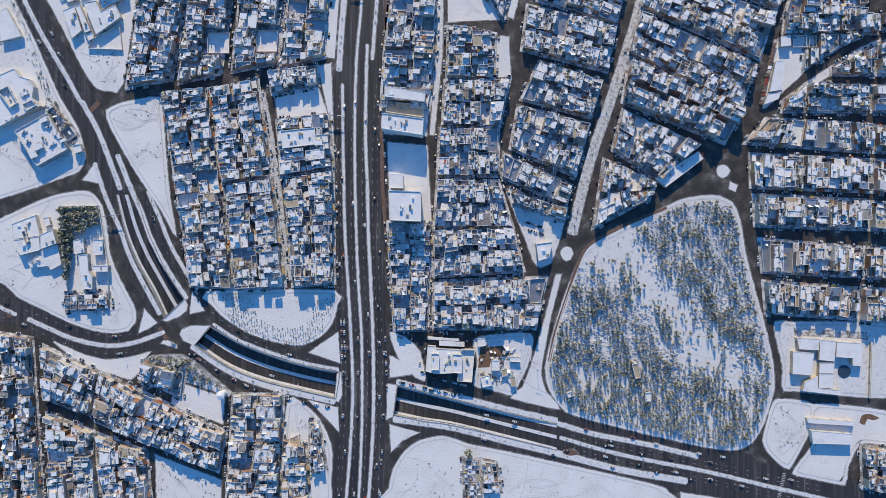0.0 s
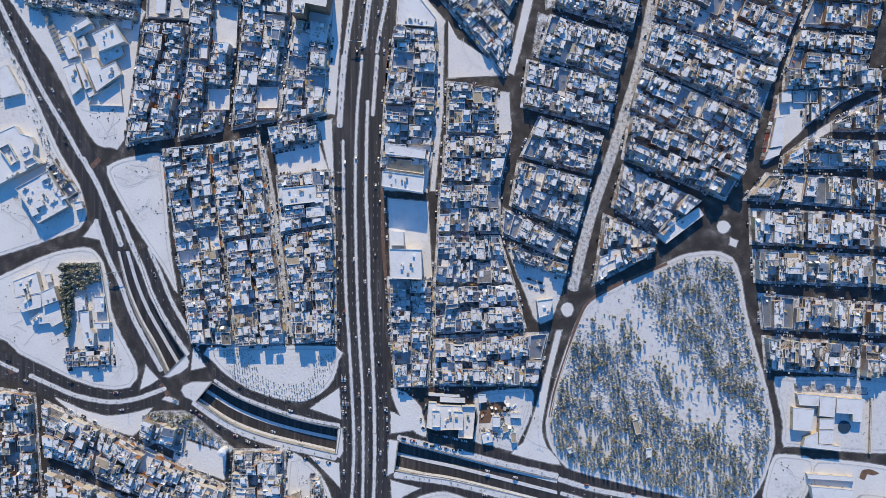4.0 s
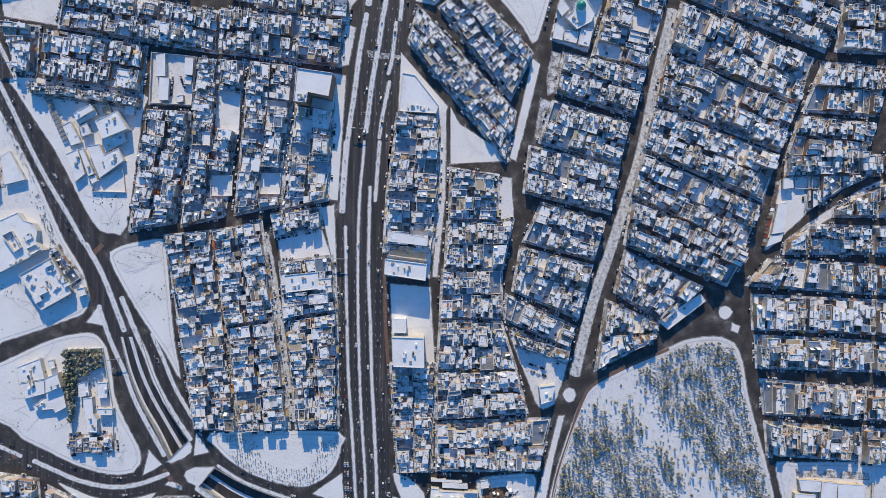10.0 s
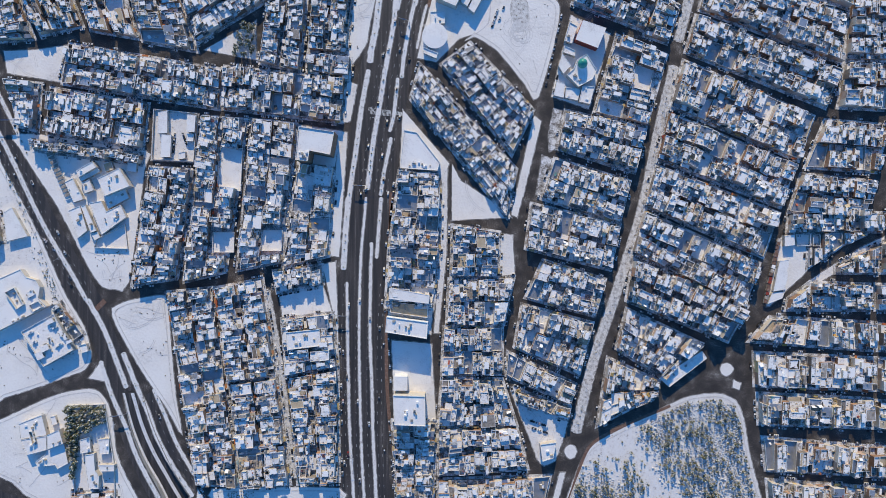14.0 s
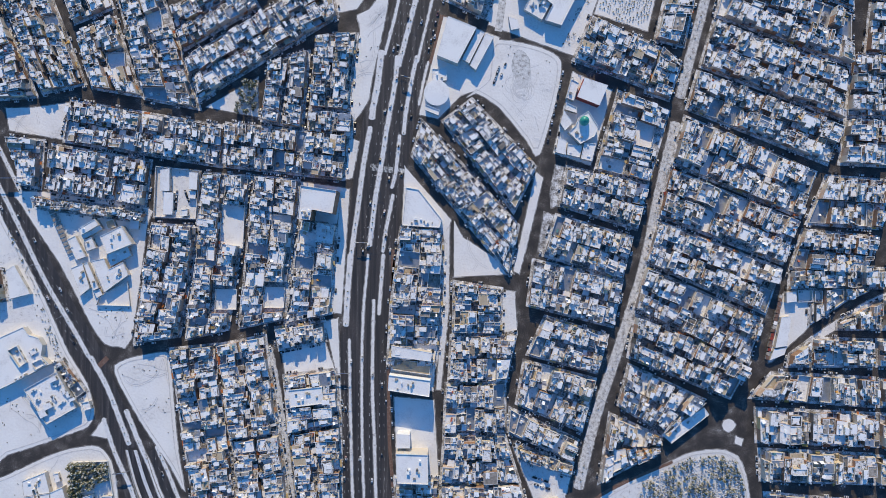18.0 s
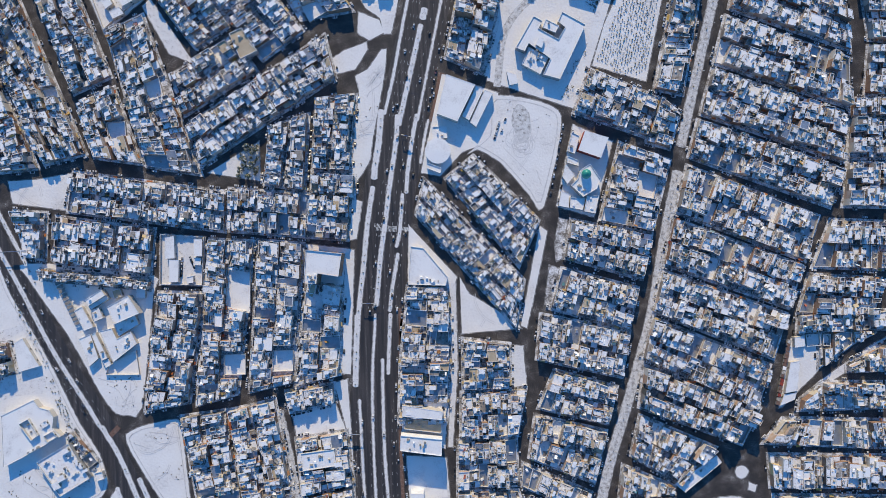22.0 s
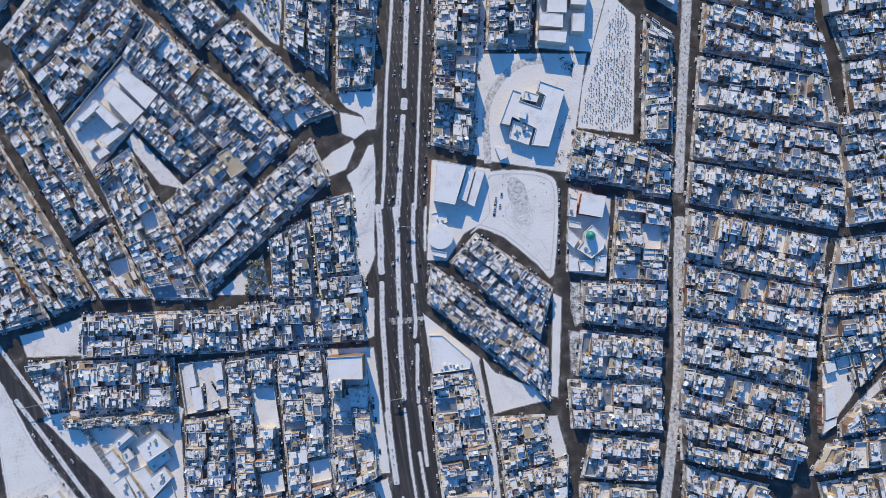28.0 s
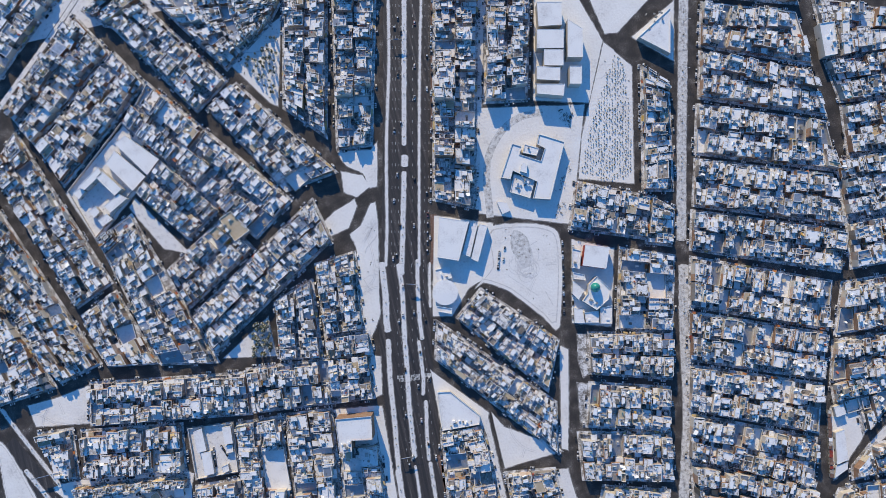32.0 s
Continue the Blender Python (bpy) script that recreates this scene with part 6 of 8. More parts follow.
building('rotunda_wing', [(-13.1, 272.3), (-0.2, 272.3), (-0.1, 262), (-13.2, 261)], 3.5, 'low wing beside the round pavilion', snow_flat, plaster, 0.8, 0)
building('rotunda_wing', [(-19.5, 241), (-6.4, 235.8), (-7.5, 230.9), (-18.8, 235.7)], 3.5, 'low wing beside the round pavilion', snow_flat, plaster, 0.8, 0)
building('corner_store', [(246, 451), (235.8, 411.2), (212.1, 432.2)], 7, 'triangular store with a white snow roof', snow_flat, plaster, 0.8, 0)
building('courtyard_school', [(370.3, 405.8), (383.5, 404.7), (378.8, 375.4), (367.6, 376)], 9, 'school wing round a bluish court', snow_flat, plaster, 0.8, 0)
building('courtyard_school', [(390.3, 403), (396.4, 402.6), (390.7, 373.6), (384.6, 374)], 9, 'school wing round a bluish court', snow_flat, plaster, 0.8, 0)
building('workshop_hall', [(-188.4, 360.5), (-177.1, 365), (-164.3, 344.4), (-179.1, 337.7)], 8, 'workshop hall with a bare beige roof', tan_roof, plaster, 0.8, 0)
slab('lane_strip', [(-4.8, 133.7), (2.2, 133.7), (1.2, 58.5), (-5.8, -11.6), (-9.8, -11.6), (-3.8, 63.5)], snow_dirty, 0.1, 'snow-covered back lane with wheel tracks')
road([(-73.1, -340.4), (-71.3, -290.9), (-69.4, -246.7), (-69.5, -191.6), (-72.1, -141.9), (-73.7, -92), (-73.9, -17.1), (-71.1, 32.9), (-67.7, 78), (-66.2, 108.1)], 46.0)
road([(-70, 107.6), (-62, 158.8), (-55, 209), (-44, 259.2), (-38, 284.3)], 46.0)
road([(25.1, 548), (-12.7, 388.4), (-30.6, 317.1), (-44.5, 258.1), (-55.4, 199)], 41.0)
road([(-421.5, 209.2), (-396.1, 161.4), (-370.7, 111.1), (-345.4, 63.4), (-320.1, 20.7), (-312.5, 7.1)], 25.0)
road([(-317.3, 17.6), (-305.7, -9.9), (-294.5, -37.4), (-286.9, -64.8)], 22.0)
road([(-291.4, -62.4), (-286.7, -92.3), (-278.1, -117.2), (-263.9, -147.1), (-251.4, -169.5)], 7.0)
road([(-261.9, -64.8), (-253.3, -89.8), (-243.2, -112.2), (-230.1, -132.1), (-214.1, -154.5), (-194.1, -174.4), (-169.1, -191.7), (-139.2, -204.1), (-109.3, -211.5), (-89.4, -216.5)], 8.0)
road([(-408.5, -154.7), (-368.5, -166.1), (-328.5, -181), (-293.6, -189.4), (-268.7, -186.9), (-243.9, -177.9)], 12.0)
road([(-408.4, -164.7), (-368.4, -178.1), (-328.4, -196.9), (-293.5, -204.3), (-266.1, -201.8), (-238.8, -191.8)], 10.0)
road([(-228.8, -196.8), (-208.8, -211.7), (-173.9, -230.5), (-129.1, -243.8), (-89.3, -252.2)], 9.0)
road([(-39.6, -226.3), (10.2, -236.2), (59.9, -248.5), (109.6, -261.9), (184.1, -280.6), (273.5, -296.3)], 8.0)
road([(-39.5, -266), (10.2, -278.4), (84.8, -293.1), (159.2, -307.9), (258.5, -325), (357.7, -339.7)], 15.0)
road([(102.1, -278.2), (159.3, -290.5), (258.5, -311.2), (332.9, -327.4), (407.2, -342.1)], 33.0)
path([(199.4, -75.7), (159.5, -92.7), (132.1, -107.7), (121.6, -124.2), (109.6, -159), (100.7, -186.4), (95.7, -211.3)], 2.6)
path([(-44.9, 111.1), (-47.9, 91), (-49.4, 71)], 3.2)
path([(-48.2, 113.1), (-48.2, 78), (-51.1, 42.9), (-51.9, -42.1), (-48.8, -92), (-45.8, -116.9)], 3.0)
path([(-3.1, 321), (-9.7, 291.3), (-13.9, 277.8)], 5.5)
path([(44.3, 521.8), (27.3, 450.8), (11.8, 385.6)], 4.0)
lane_line([(-91, -340.4), (-89.2, -290.9), (-87.3, -246.8), (-87.4, -191.6), (-90.1, -141.9), (-91.7, -92.1), (-91.9, -17.2), (-89, 32.9)])
lane_line([(-87.5, -340.4), (-85.7, -290.9), (-83.8, -246.8), (-84, -191.6), (-86.6, -141.9), (-88.2, -92), (-88.4, -17.2), (-85.5, 32.9)])
lane_line([(-78.1, -340.4), (-76.2, -290.9), (-74.4, -246.7), (-74.5, -191.6), (-77.1, -141.9), (-78.7, -92), (-78.9, -17.1), (-76, 32.9)])
lane_line([(-68.2, -340.4), (-66.3, -290.9), (-64.4, -246.7), (-64.5, -191.6), (-67.1, -141.8), (-68.8, -92), (-68.9, -17.1), (-66.1, 32.9)])
lane_line([(-59.2, -340.4), (-57.4, -290.9), (-55.5, -246.7), (-55.6, -191.6), (-58.2, -141.8), (-59.8, -92), (-60, -17.1), (-57.1, 32.9)])
lane_line([(-55.3, -340.4), (-53.4, -290.9), (-51.5, -246.7), (-51.6, -191.6), (-54.2, -141.8), (-55.8, -92), (-56, -17.1), (-53.1, 32.9)])
lane_line([(-77, 107.6), (-69, 158.8), (-62.1, 209), (-51, 259.2), (-45, 284.4)])
lane_line([(-73.5, 107.6), (-65.5, 158.8), (-58.5, 209), (-47.5, 259.2), (-41.5, 284.3)])
lane_line([(-63.5, 107.6), (-55.5, 158.8), (-48.5, 209), (-37.5, 259.2), (-31.5, 284.3)])
lane_line([(-59, 107.6), (-51, 158.8), (-44, 209), (-33, 259.2), (-27, 284.3)])
lane_line([(-52.9, 107.6), (-45, 158.8), (-38, 209), (-27, 259.2), (-20.9, 284.3)])
lane_line([(10.7, 540.7), (-24.5, 391.2), (-41.9, 319.8), (-51.7, 280.6)])
lane_line([(13.7, 540), (-21.6, 390.5), (-38.9, 319.1), (-48.7, 279.9)])
lane_line([(16.7, 539.2), (-18.6, 389.8), (-36, 318.4), (-45.8, 279.1)])
lane_line([(28.7, 536.3), (-6.7, 386.9), (-24.2, 315.6), (-34, 276.3)])
lane_line([(39.7, 533.6), (4.2, 384.3), (-13.3, 313), (-23.2, 273.7)])
lane_line([(43.2, 532.8), (7.6, 383.5), (-9.9, 312.2), (-19.8, 272.9)])
lane_line([(-403.7, 161.4), (-378.3, 111.1), (-352.9, 63.4), (-327.6, 20.7)])
lane_line([(-400.1, 161.4), (-374.7, 111.1), (-349.4, 63.4), (-324.1, 20.7)])
lane_line([(-392.1, 161.4), (-366.7, 111.1), (-341.3, 63.4), (-316.1, 20.7)])
lane_line([(-388.5, 161.4), (-363.2, 111.1), (-337.8, 63.4), (-312.5, 20.7)])
lane_line([(109.6, -270.8), (159.3, -283.6), (258.5, -304.2), (332.9, -320.5)])
lane_line([(109.6, -274.7), (159.3, -287.6), (258.5, -308.2), (332.9, -324.4)])
lane_line([(109.6, -285.6), (159.3, -298.5), (258.5, -319.1), (332.9, -335.3)])
lane_line([(109.6, -289.1), (159.3, -301.9), (258.5, -322.6), (332.9, -338.8)])
lane_line([(-408.5, -154.7), (-368.5, -166.1), (-328.5, -181), (-293.6, -189.4), (-268.7, -186.9)])
lane_line([(-408.4, -165.7), (-368.4, -179.1), (-328.4, -197.4), (-293.5, -204.8), (-266.1, -202.3)])
lane_line([(-223.8, -200.3), (-208.8, -211.7), (-173.9, -230.5), (-129.1, -243.8), (-94.2, -251.2)])
lane_line([(-261.9, -64.8), (-253.3, -89.8), (-243.2, -112.2), (-230.1, -132.1), (-214.1, -154.5), (-194.1, -174.4), (-169.1, -191.7), (-139.2, -204.1), (-109.3, -211.5)])
crossing([(-66.6, 184.4), (-49, 182.4)], 16)
crossing([(-44, 183.9), (-37.9, 182.8)], 6)
crossing([(302.2, -309.1), (297.2, -330.9)], 16)
crossing([(-44.5, -276), (-37, -285.9)], 6)
crossing([(-67.9, 187.6), (-63.5, 186.6)], 5)
crossing([(-55.6, 185.2), (-48.5, 184.6)], 8)
crossing([(-43, 183.8), (-38.7, 182.7)], 5)
building('club_house', [(83.2, -107.9), (97.5, -105.9), (94.5, -119.7), (85.2, -122.7)], 7, 'white club house on a snowy lot', snow_flat, plaster, 0.8, 0)
slab('lane_strip', [(85.7, 522.5), (92.7, 520.8), (61.6, 405.4), (44.2, 312.2), (35, 317.1)], snow_dirty, 0.1, 'snow-covered back lane with wheel tracks')
tracks([(-37, -298.3), (0.3, -283.3), (184, -324.2), (184, -340), (-39.4, -340.3)], 41)
tracks([(-292.3, 7.6), (-249.9, 17.7), (-242, -52.3), (-264.5, -42.3)], 12)
tracks([(-378.6, -144.7), (-358.6, -152.2), (-288.7, -179.5), (-273.8, -177), (-288.9, -142.1), (-291.3, -164.5), (-333.6, -164.6)], 16)
tracks([(52, 294.7), (97.4, 278.6), (79.9, 207.8), (48, 246.4)], 12)
swirl([(66.9, 257.9)], 30)
tracks([(90.4, 281.9), (100.5, 278.4), (83.8, 206.9), (75.6, 211.4)], 26)
tracks([(288.5, -250.7), (323.3, -250.6), (313.2, -290.3), (295.8, -295.3)], 12)
tracks([(328.1, -290.3), (352.8, -305.1), (347.8, -315), (313.1, -307.6)], 9)
tracks([(-373.4, 158.9), (-275.1, 143.8), (-275.1, 133.7), (-345.6, 138.7)], 12)
tracks([(-320.2, 63.4), (-282.5, 63.4), (-287.4, 33.3), (-302.5, 33.2)], 9)
tracks([(-405.6, -17), (-325, -16.9), (-335, -42), (-405.4, -62.2)], 12)
tracks([(-68, 326.1), (-51.9, 332.7), (-71.7, 244), (-87.3, 232.3)], 12)
tracks([(-134, -251.3), (-119.1, -251.3), (-101.6, -281), (-99, -315.7), (-109, -320.7)], 9)
tracks([(62.3, -64.4), (107.2, -77.8), (102.2, -111.7), (87.3, -124.2), (69.8, -86.9)], 16)
tracks([(-248.2, -298.6), (-195.9, -318.3), (-195.8, -335.6), (-248, -335.7)], 16)
tracks([(-392.3, 232.4), (-343.4, 240.4), (-340.8, 214.2), (-390.2, 216.8)], 16)
tracks([(306.1, -178.7), (388.2, -183.5), (388.1, -191), (308.6, -190.1)], 12)
tracks([(8.7, 133.7), (51.3, 97.6), (6.2, 91)], 16)
building('long_shop', [(188.1, -50.3), (225.8, -26.5), (230.2, -32.9), (197, -58.2)], 4, 'long low shop building under patchy snow', snow_roof, plaster, 0.4, 0)
building('shop', [(-378.3, 193.2), (-363.6, 190.7), (-366.1, 174.3), (-378.2, 177.1)], 7, 'shop with red eaves and a snow roof', snow_flat, red_wall, 0.2, 0)
slab('parking_strip', [(310.6, -181.1), (375.7, -185), (375.2, -191), (311.6, -188.1)], slush, 0.19, 'slushy parking strip beside the public building')
slab('flower_bed', [(107.2, -291), (109.7, -289), (114.2, -288.5), (118.6, -289.5), (121.1, -291.4), (118.6, -293.4), (114.2, -293.9), (109.7, -292.9)], crossing_red, 0.19, 'bare reddish oval flower bed on the median')
path([(-247.8, -181.9), (-240.8, -192.8)], 4.0)
path([(-310, 9.2), (-302, 17.2)], 4.5)
path([(-384.5, -161.2), (-379.4, -173.1)], 4.0)
building('school_store', [(-301.9, 137.9), (-295.1, 140.3), (-292.6, 133.6), (-299.9, 131.2)], 3.8, 'small school store with a tan roof', tan_roof, plaster, 0.2, 0)
building('school_store', [(-280.5, 139.1), (-272.5, 138.4), (-273, 130.9), (-281, 131.6)], 3.2, 'small white school store under snow', snow_flat, plaster, 0.2, 0)
carports([(-353.2, 147.3), (-335.6, 107.8)], 11, 'open carport with a snow-covered dark canopy')
building('depot', [(-390, 94.9), (-382.6, 99.3), (-368.5, 74.2), (-386.9, 69.6)], 4, 'depot with a white snow roof beside a lane', snow_flat, plaster, 0.3, 0)
slab('depot_lane', [(-436.1, 56.9), (-415.4, 62.3), (-389.8, 66.8), (-370.1, 71.8), (-365.7, 57.3), (-368.8, 49.5), (-396.3, 47.2), (-417.1, 39.8), (-437.7, 35.4)], snow_dirty, 0.19, 'snow-covered lane between two compounds')
slab('depot_lane', [(-432.9, 98), (-412.2, 104.4), (-384.3, 111.2), (-382.6, 107.6), (-397.4, 98.7), (-412.8, 96.4), (-433.4, 92)], snow_dirty, 0.19, 'snow-covered lane to the depot')
building('gate_house', [(54.5, 318.7), (63.1, 315.6), (64.4, 308.1), (56.8, 306.7)], 3, 'small gate house under snow', snow_flat, plaster, 0.2, 0)
building('public_building', [(311.4, -189.6), (331.2, -190.6), (330.2, -200.4), (313.4, -199.5)], 4.2, 'public building wing with a white snow roof', snow_flat, tan_roof, 0.3, 0)
building('public_building', [(331.5, -191), (345.4, -192.5), (343.8, -210.2), (330.5, -208.8)], 4.43, 'public building wing with a white snow roof', snow_flat, tan_roof, 0.3, 0)
building('public_building', [(345.7, -192.9), (369.9, -194.4), (367.3, -214.1), (359.5, -213.6), (359.5, -207.2), (345.2, -206.2)], 4.66, 'public building wing with a white snow roof', snow_flat, tan_roof, 0.3, 0)
building('public_building', [(307.6, -201.3), (325.8, -202.8), (323.3, -222), (307, -221)], 4.89, 'public building wing with a white snow roof', snow_flat, tan_roof, 0.3, 0)
building('public_building', [(331.1, -211.3), (344, -211.3), (343.4, -220.6), (330.6, -220.6)], 4.22, 'public building wing with a white snow roof', snow_flat, tan_roof, 0.3, 0)
building('public_building', [(330.5, -221.1), (343.3, -221.1), (343.3, -233.9), (329.9, -232.9)], 4.45, 'public building wing with a patchy snow roof', snow_roof, tan_roof, 0.3, 0)
building('public_building', [(318, -227.9), (329.3, -223), (329.3, -233.3), (349.5, -235.3), (349.5, -239.7), (316, -235.8)], 4.68, 'public building wing with a white snow roof', snow_flat, tan_roof, 0.3, 0)
round_thing('pool', [(355, -219.6)], 5.6, 0.5, dark_water, 'round dark ornamental pool in a court')
building('yard_wall', [(377.3, -193.8), (378.7, -193.8), (377.1, -242.3), (375.6, -242.3)], 2.5, 'tan yard wall of the public building', tan_roof, tan_roof, 0.1, 0)
path([(314.8, -186.4), (341.1, -187.3), (376, -190.3)], 3.0)
building('sports_hall', [(323.1, -270.2), (359.1, -273.1), (359, -282.4), (324.6, -281.5)], 5, 'long sports hall with a white snow roof', snow_flat, plaster, 0.3, 0)
trails([(-37, -298.3), (0.3, -283.3), (184, -324.2), (184, -340), (-39.4, -340.3)], 14, 160)
trails([(-378.6, -144.7), (-358.6, -152.2), (-288.7, -179.5), (-273.8, -177), (-288.9, -142.1), (-291.7, -92.3), (-306.8, -67.4), (-339.2, -67.4), (-389, -89.9)], 16, 120)
trails([(-405.6, -17), (-325, -16.9), (-335, -42), (-405.4, -62.2)], 10, 90)
trails([(-367.1, 65), (-358.8, 61.8), (-336.8, -0.3), (-358.6, 11.5), (-364.2, 37.1)], 6, 60)
trails([(-68, 326.1), (-51.9, 332.7), (-71.7, 244), (-87.3, 232.3)], 8, 40)
trails([(288.5, -250.7), (323.3, -250.6), (313.2, -290.3), (295.8, -295.3)], 6, 60)
trails([(-292.3, 7.6), (-249.9, 17.7), (-239.5, -57.3), (-264.5, -42.3)], 6, 60)
trails([(-320.2, 63.4), (-282.5, 63.4), (-287.4, 33.3), (-302.5, 33.2)], 6, 40)
trails([(-248.2, -298.6), (-195.9, -318.3), (-195.8, -335.6), (-248, -335.7)], 6, 70)
trails([(52, 294.7), (97.4, 278.6), (79.9, 207.8), (48, 246.4)], 8, 60)
trails([(-149.1, 497.7), (-112.7, 518.9), (-99.8, 524.4), (-117.5, 451.2)], 10, 120)
trails([(89.7, -136.7), (104.7, -136.6), (87.2, -221.2), (102.2, -251.9), (64.9, -242.1)], 6, 30)
trails([(-134, -251.3), (-119.1, -251.3), (-101.6, -281), (-99, -315.7), (-109, -320.7)], 5, 50)
trails([(183, 429.2), (199.9, 406.5), (177.1, 310.1), (135, 325.5)], 18, 60)
grove([(-364, 59.7), (-358.9, 60.8), (-333, 3.4), (-338.2, 0.8), (-353.1, 30.2)], 70, 0.6)
grove([(-396, 138.8), (-392, 138.8), (-360.5, 70.9), (-364.5, 69.4)], 40, 0.6)
grove([(-256.1, -208.8), (-228.8, -206.7), (-216.3, -212.7), (-191.3, -235.5), (-232.7, -225.6), (-257.5, -233.6)], 26, 1.3)
rim_path([(-426.5, 209.3), (-396, 141.3), (-378.3, 108.6), (-358, 68.4), (-337.7, 23.2), (-320, -6.9), (-313.9, -32), (-319.9, -44.5), (-337.5, -51.1), (-362.6, -60.1), (-391.3, -69.2), (-425.5, -79.8)])
rim_path([(-295.8, 10.1), (-282.3, 16.6), (-249.9, 21.7), (-245.8, 7.7), (-239.5, -62.3), (-233.3, -101.2), (-239.3, -92.2), (-246.9, -78.3), (-258.4, -61.3), (-269.5, -44.8), (-282.1, -23.4), (-292.2, -4.9), (-295.8, 5.1)])
rim_path([(-418.9, -99.9), (-389, -86.4), (-361.7, -73.4), (-339.3, -64.9), (-316.8, -61.4), (-306.8, -63.9), (-298.8, -74.8), (-294.7, -92.3), (-291.5, -117.2), (-283.9, -137.1), (-274.4, -154.6), (-268.8, -167), (-268.8, -177), (-274.7, -184.4), (-288.6, -186.9), (-306.1, -184.5), (-328.6, -177), (-353.6, -164.6), (-373.6, -154.7), (-383.6, -144.8), (-418.6, -127.4)])
rim_path([(-206.6, -150), (-93.5, -148.9), (-91, -161.8), (-95.4, -177.7), (-106.9, -190.7), (-124.3, -197.6), (-144.2, -194.7), (-169.1, -186.8), (-189.1, -174.4), (-201.6, -161.9)])
rim_path([(-135, -248.3), (-124.1, -246.3), (-110.1, -257.7), (-100.1, -273.6), (-95.1, -290.9), (-96.1, -315.7), (-98, -340.4), (-138.7, -340.5)])
rim_path([(-47.3, -345.3), (-45.4, -323), (-41.4, -305.7), (-32, -290.8), (-18.6, -280.9), (2.8, -276.9), (25.1, -283.8), (59.9, -290.7), (89.7, -297.1), (159.2, -312.3), (191.5, -320.2), (200.9, -326.1), (202.9, -344.9)])
slab('dirt_patch', [(74.4, 273.5), (73.4, 281.7), (68.7, 288.2), (63.2, 290.4), (58.4, 281.9), (57.4, 273.5), (60.3, 265.5), (64.1, 255.8), (69.7, 256.5), (74.8, 265.2)], trodden, 0.2, 'trampled muddy snow on the square')
slab('dirt_patch', [(35.0, -198.9), (57.4, -197.4), (59.9, -206.3), (45.0, -208.0), (43.0, -216.3), (33.0, -216.8)], earth, 0.22)
for _ in range(46):
    junk(rng.uniform(34, 66), rng.uniform(-232, -196), 0.25, rng.uniform(0, 3))
for _ in range(26):
    lean_to((rng.uniform(35, 66), rng.uniform(-232, -196)), 0.2, rng.uniform(0, 3))
rim_path([(29, -192.5), (44.9, -188), (79.8, -187.4), (77.8, -211.3), (68.8, -231.2), (62.4, -241.1), (45, -236.1), (29.1, -232.2), (32.5, -211.3)])
rim_path([(124.6, -116.7), (140.6, -104.2), (179.4, -84.2), (214.3, -67.7), (241.8, -64.7), (256.7, -70.7), (264.1, -86.6), (269, -116.5), (277.9, -151.4), (284.8, -176.2), (292.6, -211), (293.5, -235.8), (284.5, -265.6), (273.5, -282.9), (258.6, -288.9), (233.8, -286.5), (184.1, -275.6), (134.5, -263.3), (109.6, -254.9), (95.7, -236.1), (92.2, -216.2), (98.7, -186.4), (109.7, -151.6)])
rim_path([(293.7, -178.7), (308.6, -176.2), (408.1, -181), (407.8, -240.6), (306.4, -236.8), (302, -237.3), (300, -230.8), (301, -215.9)])
rim_path([(294.5, -244.7), (320.8, -245.7), (328.2, -248.6), (328.2, -263), (322.2, -277.9), (315.7, -290.3), (306.2, -305.2), (298.3, -301.2), (287.4, -290.3), (283.4, -280.4), (286.5, -265.6)])
rim_path([(329.2, -248.6), (407.7, -257.9), (407.5, -285.2), (370.3, -282.8), (357.8, -305.1), (355.3, -318.9), (328, -314), (309.2, -309.1), (320.6, -292.8), (328.1, -280.4)])
rim_path([(43, 298.4), (100.9, 280.4), (82.4, 196.9), (70.1, 210.1), (46.2, 239), (25.9, 251.6), (17.2, 247.5), (35.9, 264.8)])


building('school_hall', [(-375.1, -91.1), (-354.9, -83.2), (-350.3, -101.0), (-373.5, -104.5)], 5.0, 'school hall under even snow with a narrow well', snow_flat, plaster, 0.5, 0)
building('school_hall', [(-373.4, -105.0), (-350.7, -101.5), (-350.1, -113.8), (-367.4, -118.3)], 5.2, 'middle school hall under even snow', snow_flat, plaster, 0.5, 0)
building('school_hall', [(-349.3, -100.5), (-338.5, -95.6), (-334.9, -107.9), (-348.7, -112.9)], 6.6, 'raised school hall with snowy rims', snow_flat, plaster, 0.5, 0)
building('school_hall', [(-350.7, -113.8), (-335.9, -108.9), (-332.3, -126.2), (-341.7, -131.2), (-343.7, -127.7), (-359.1, -129.2), (-361.6, -125.2), (-351.7, -117.8)], 3.4, 'low school hall with a stepped snowy roof', snow_flat, plaster, 0.5, 0)
building('roof_well', [(-365.0, -97.6), (-362.0, -96.6), (-358.5, -106.0), (-361.4, -108.4)], 5.3, 'rimmed roof well with snow on its floor', snow_flat, plaster, 2.6, 4.8)
building('school_store', [(-348.8, -85.5), (-344.4, -84.5), (-342.3, -91.5), (-347.3, -93.0)], 2.8, 'small school store under snow', snow_flat, plaster, 0.5, 0)
building('school_lodge', [(-321.7, -105.4), (-313.3, -102.9), (-311.7, -115.8), (-321.1, -117.3)], 4, 'school lodge with patchy roof snow', snow_roof, plaster, 0.5, 0)
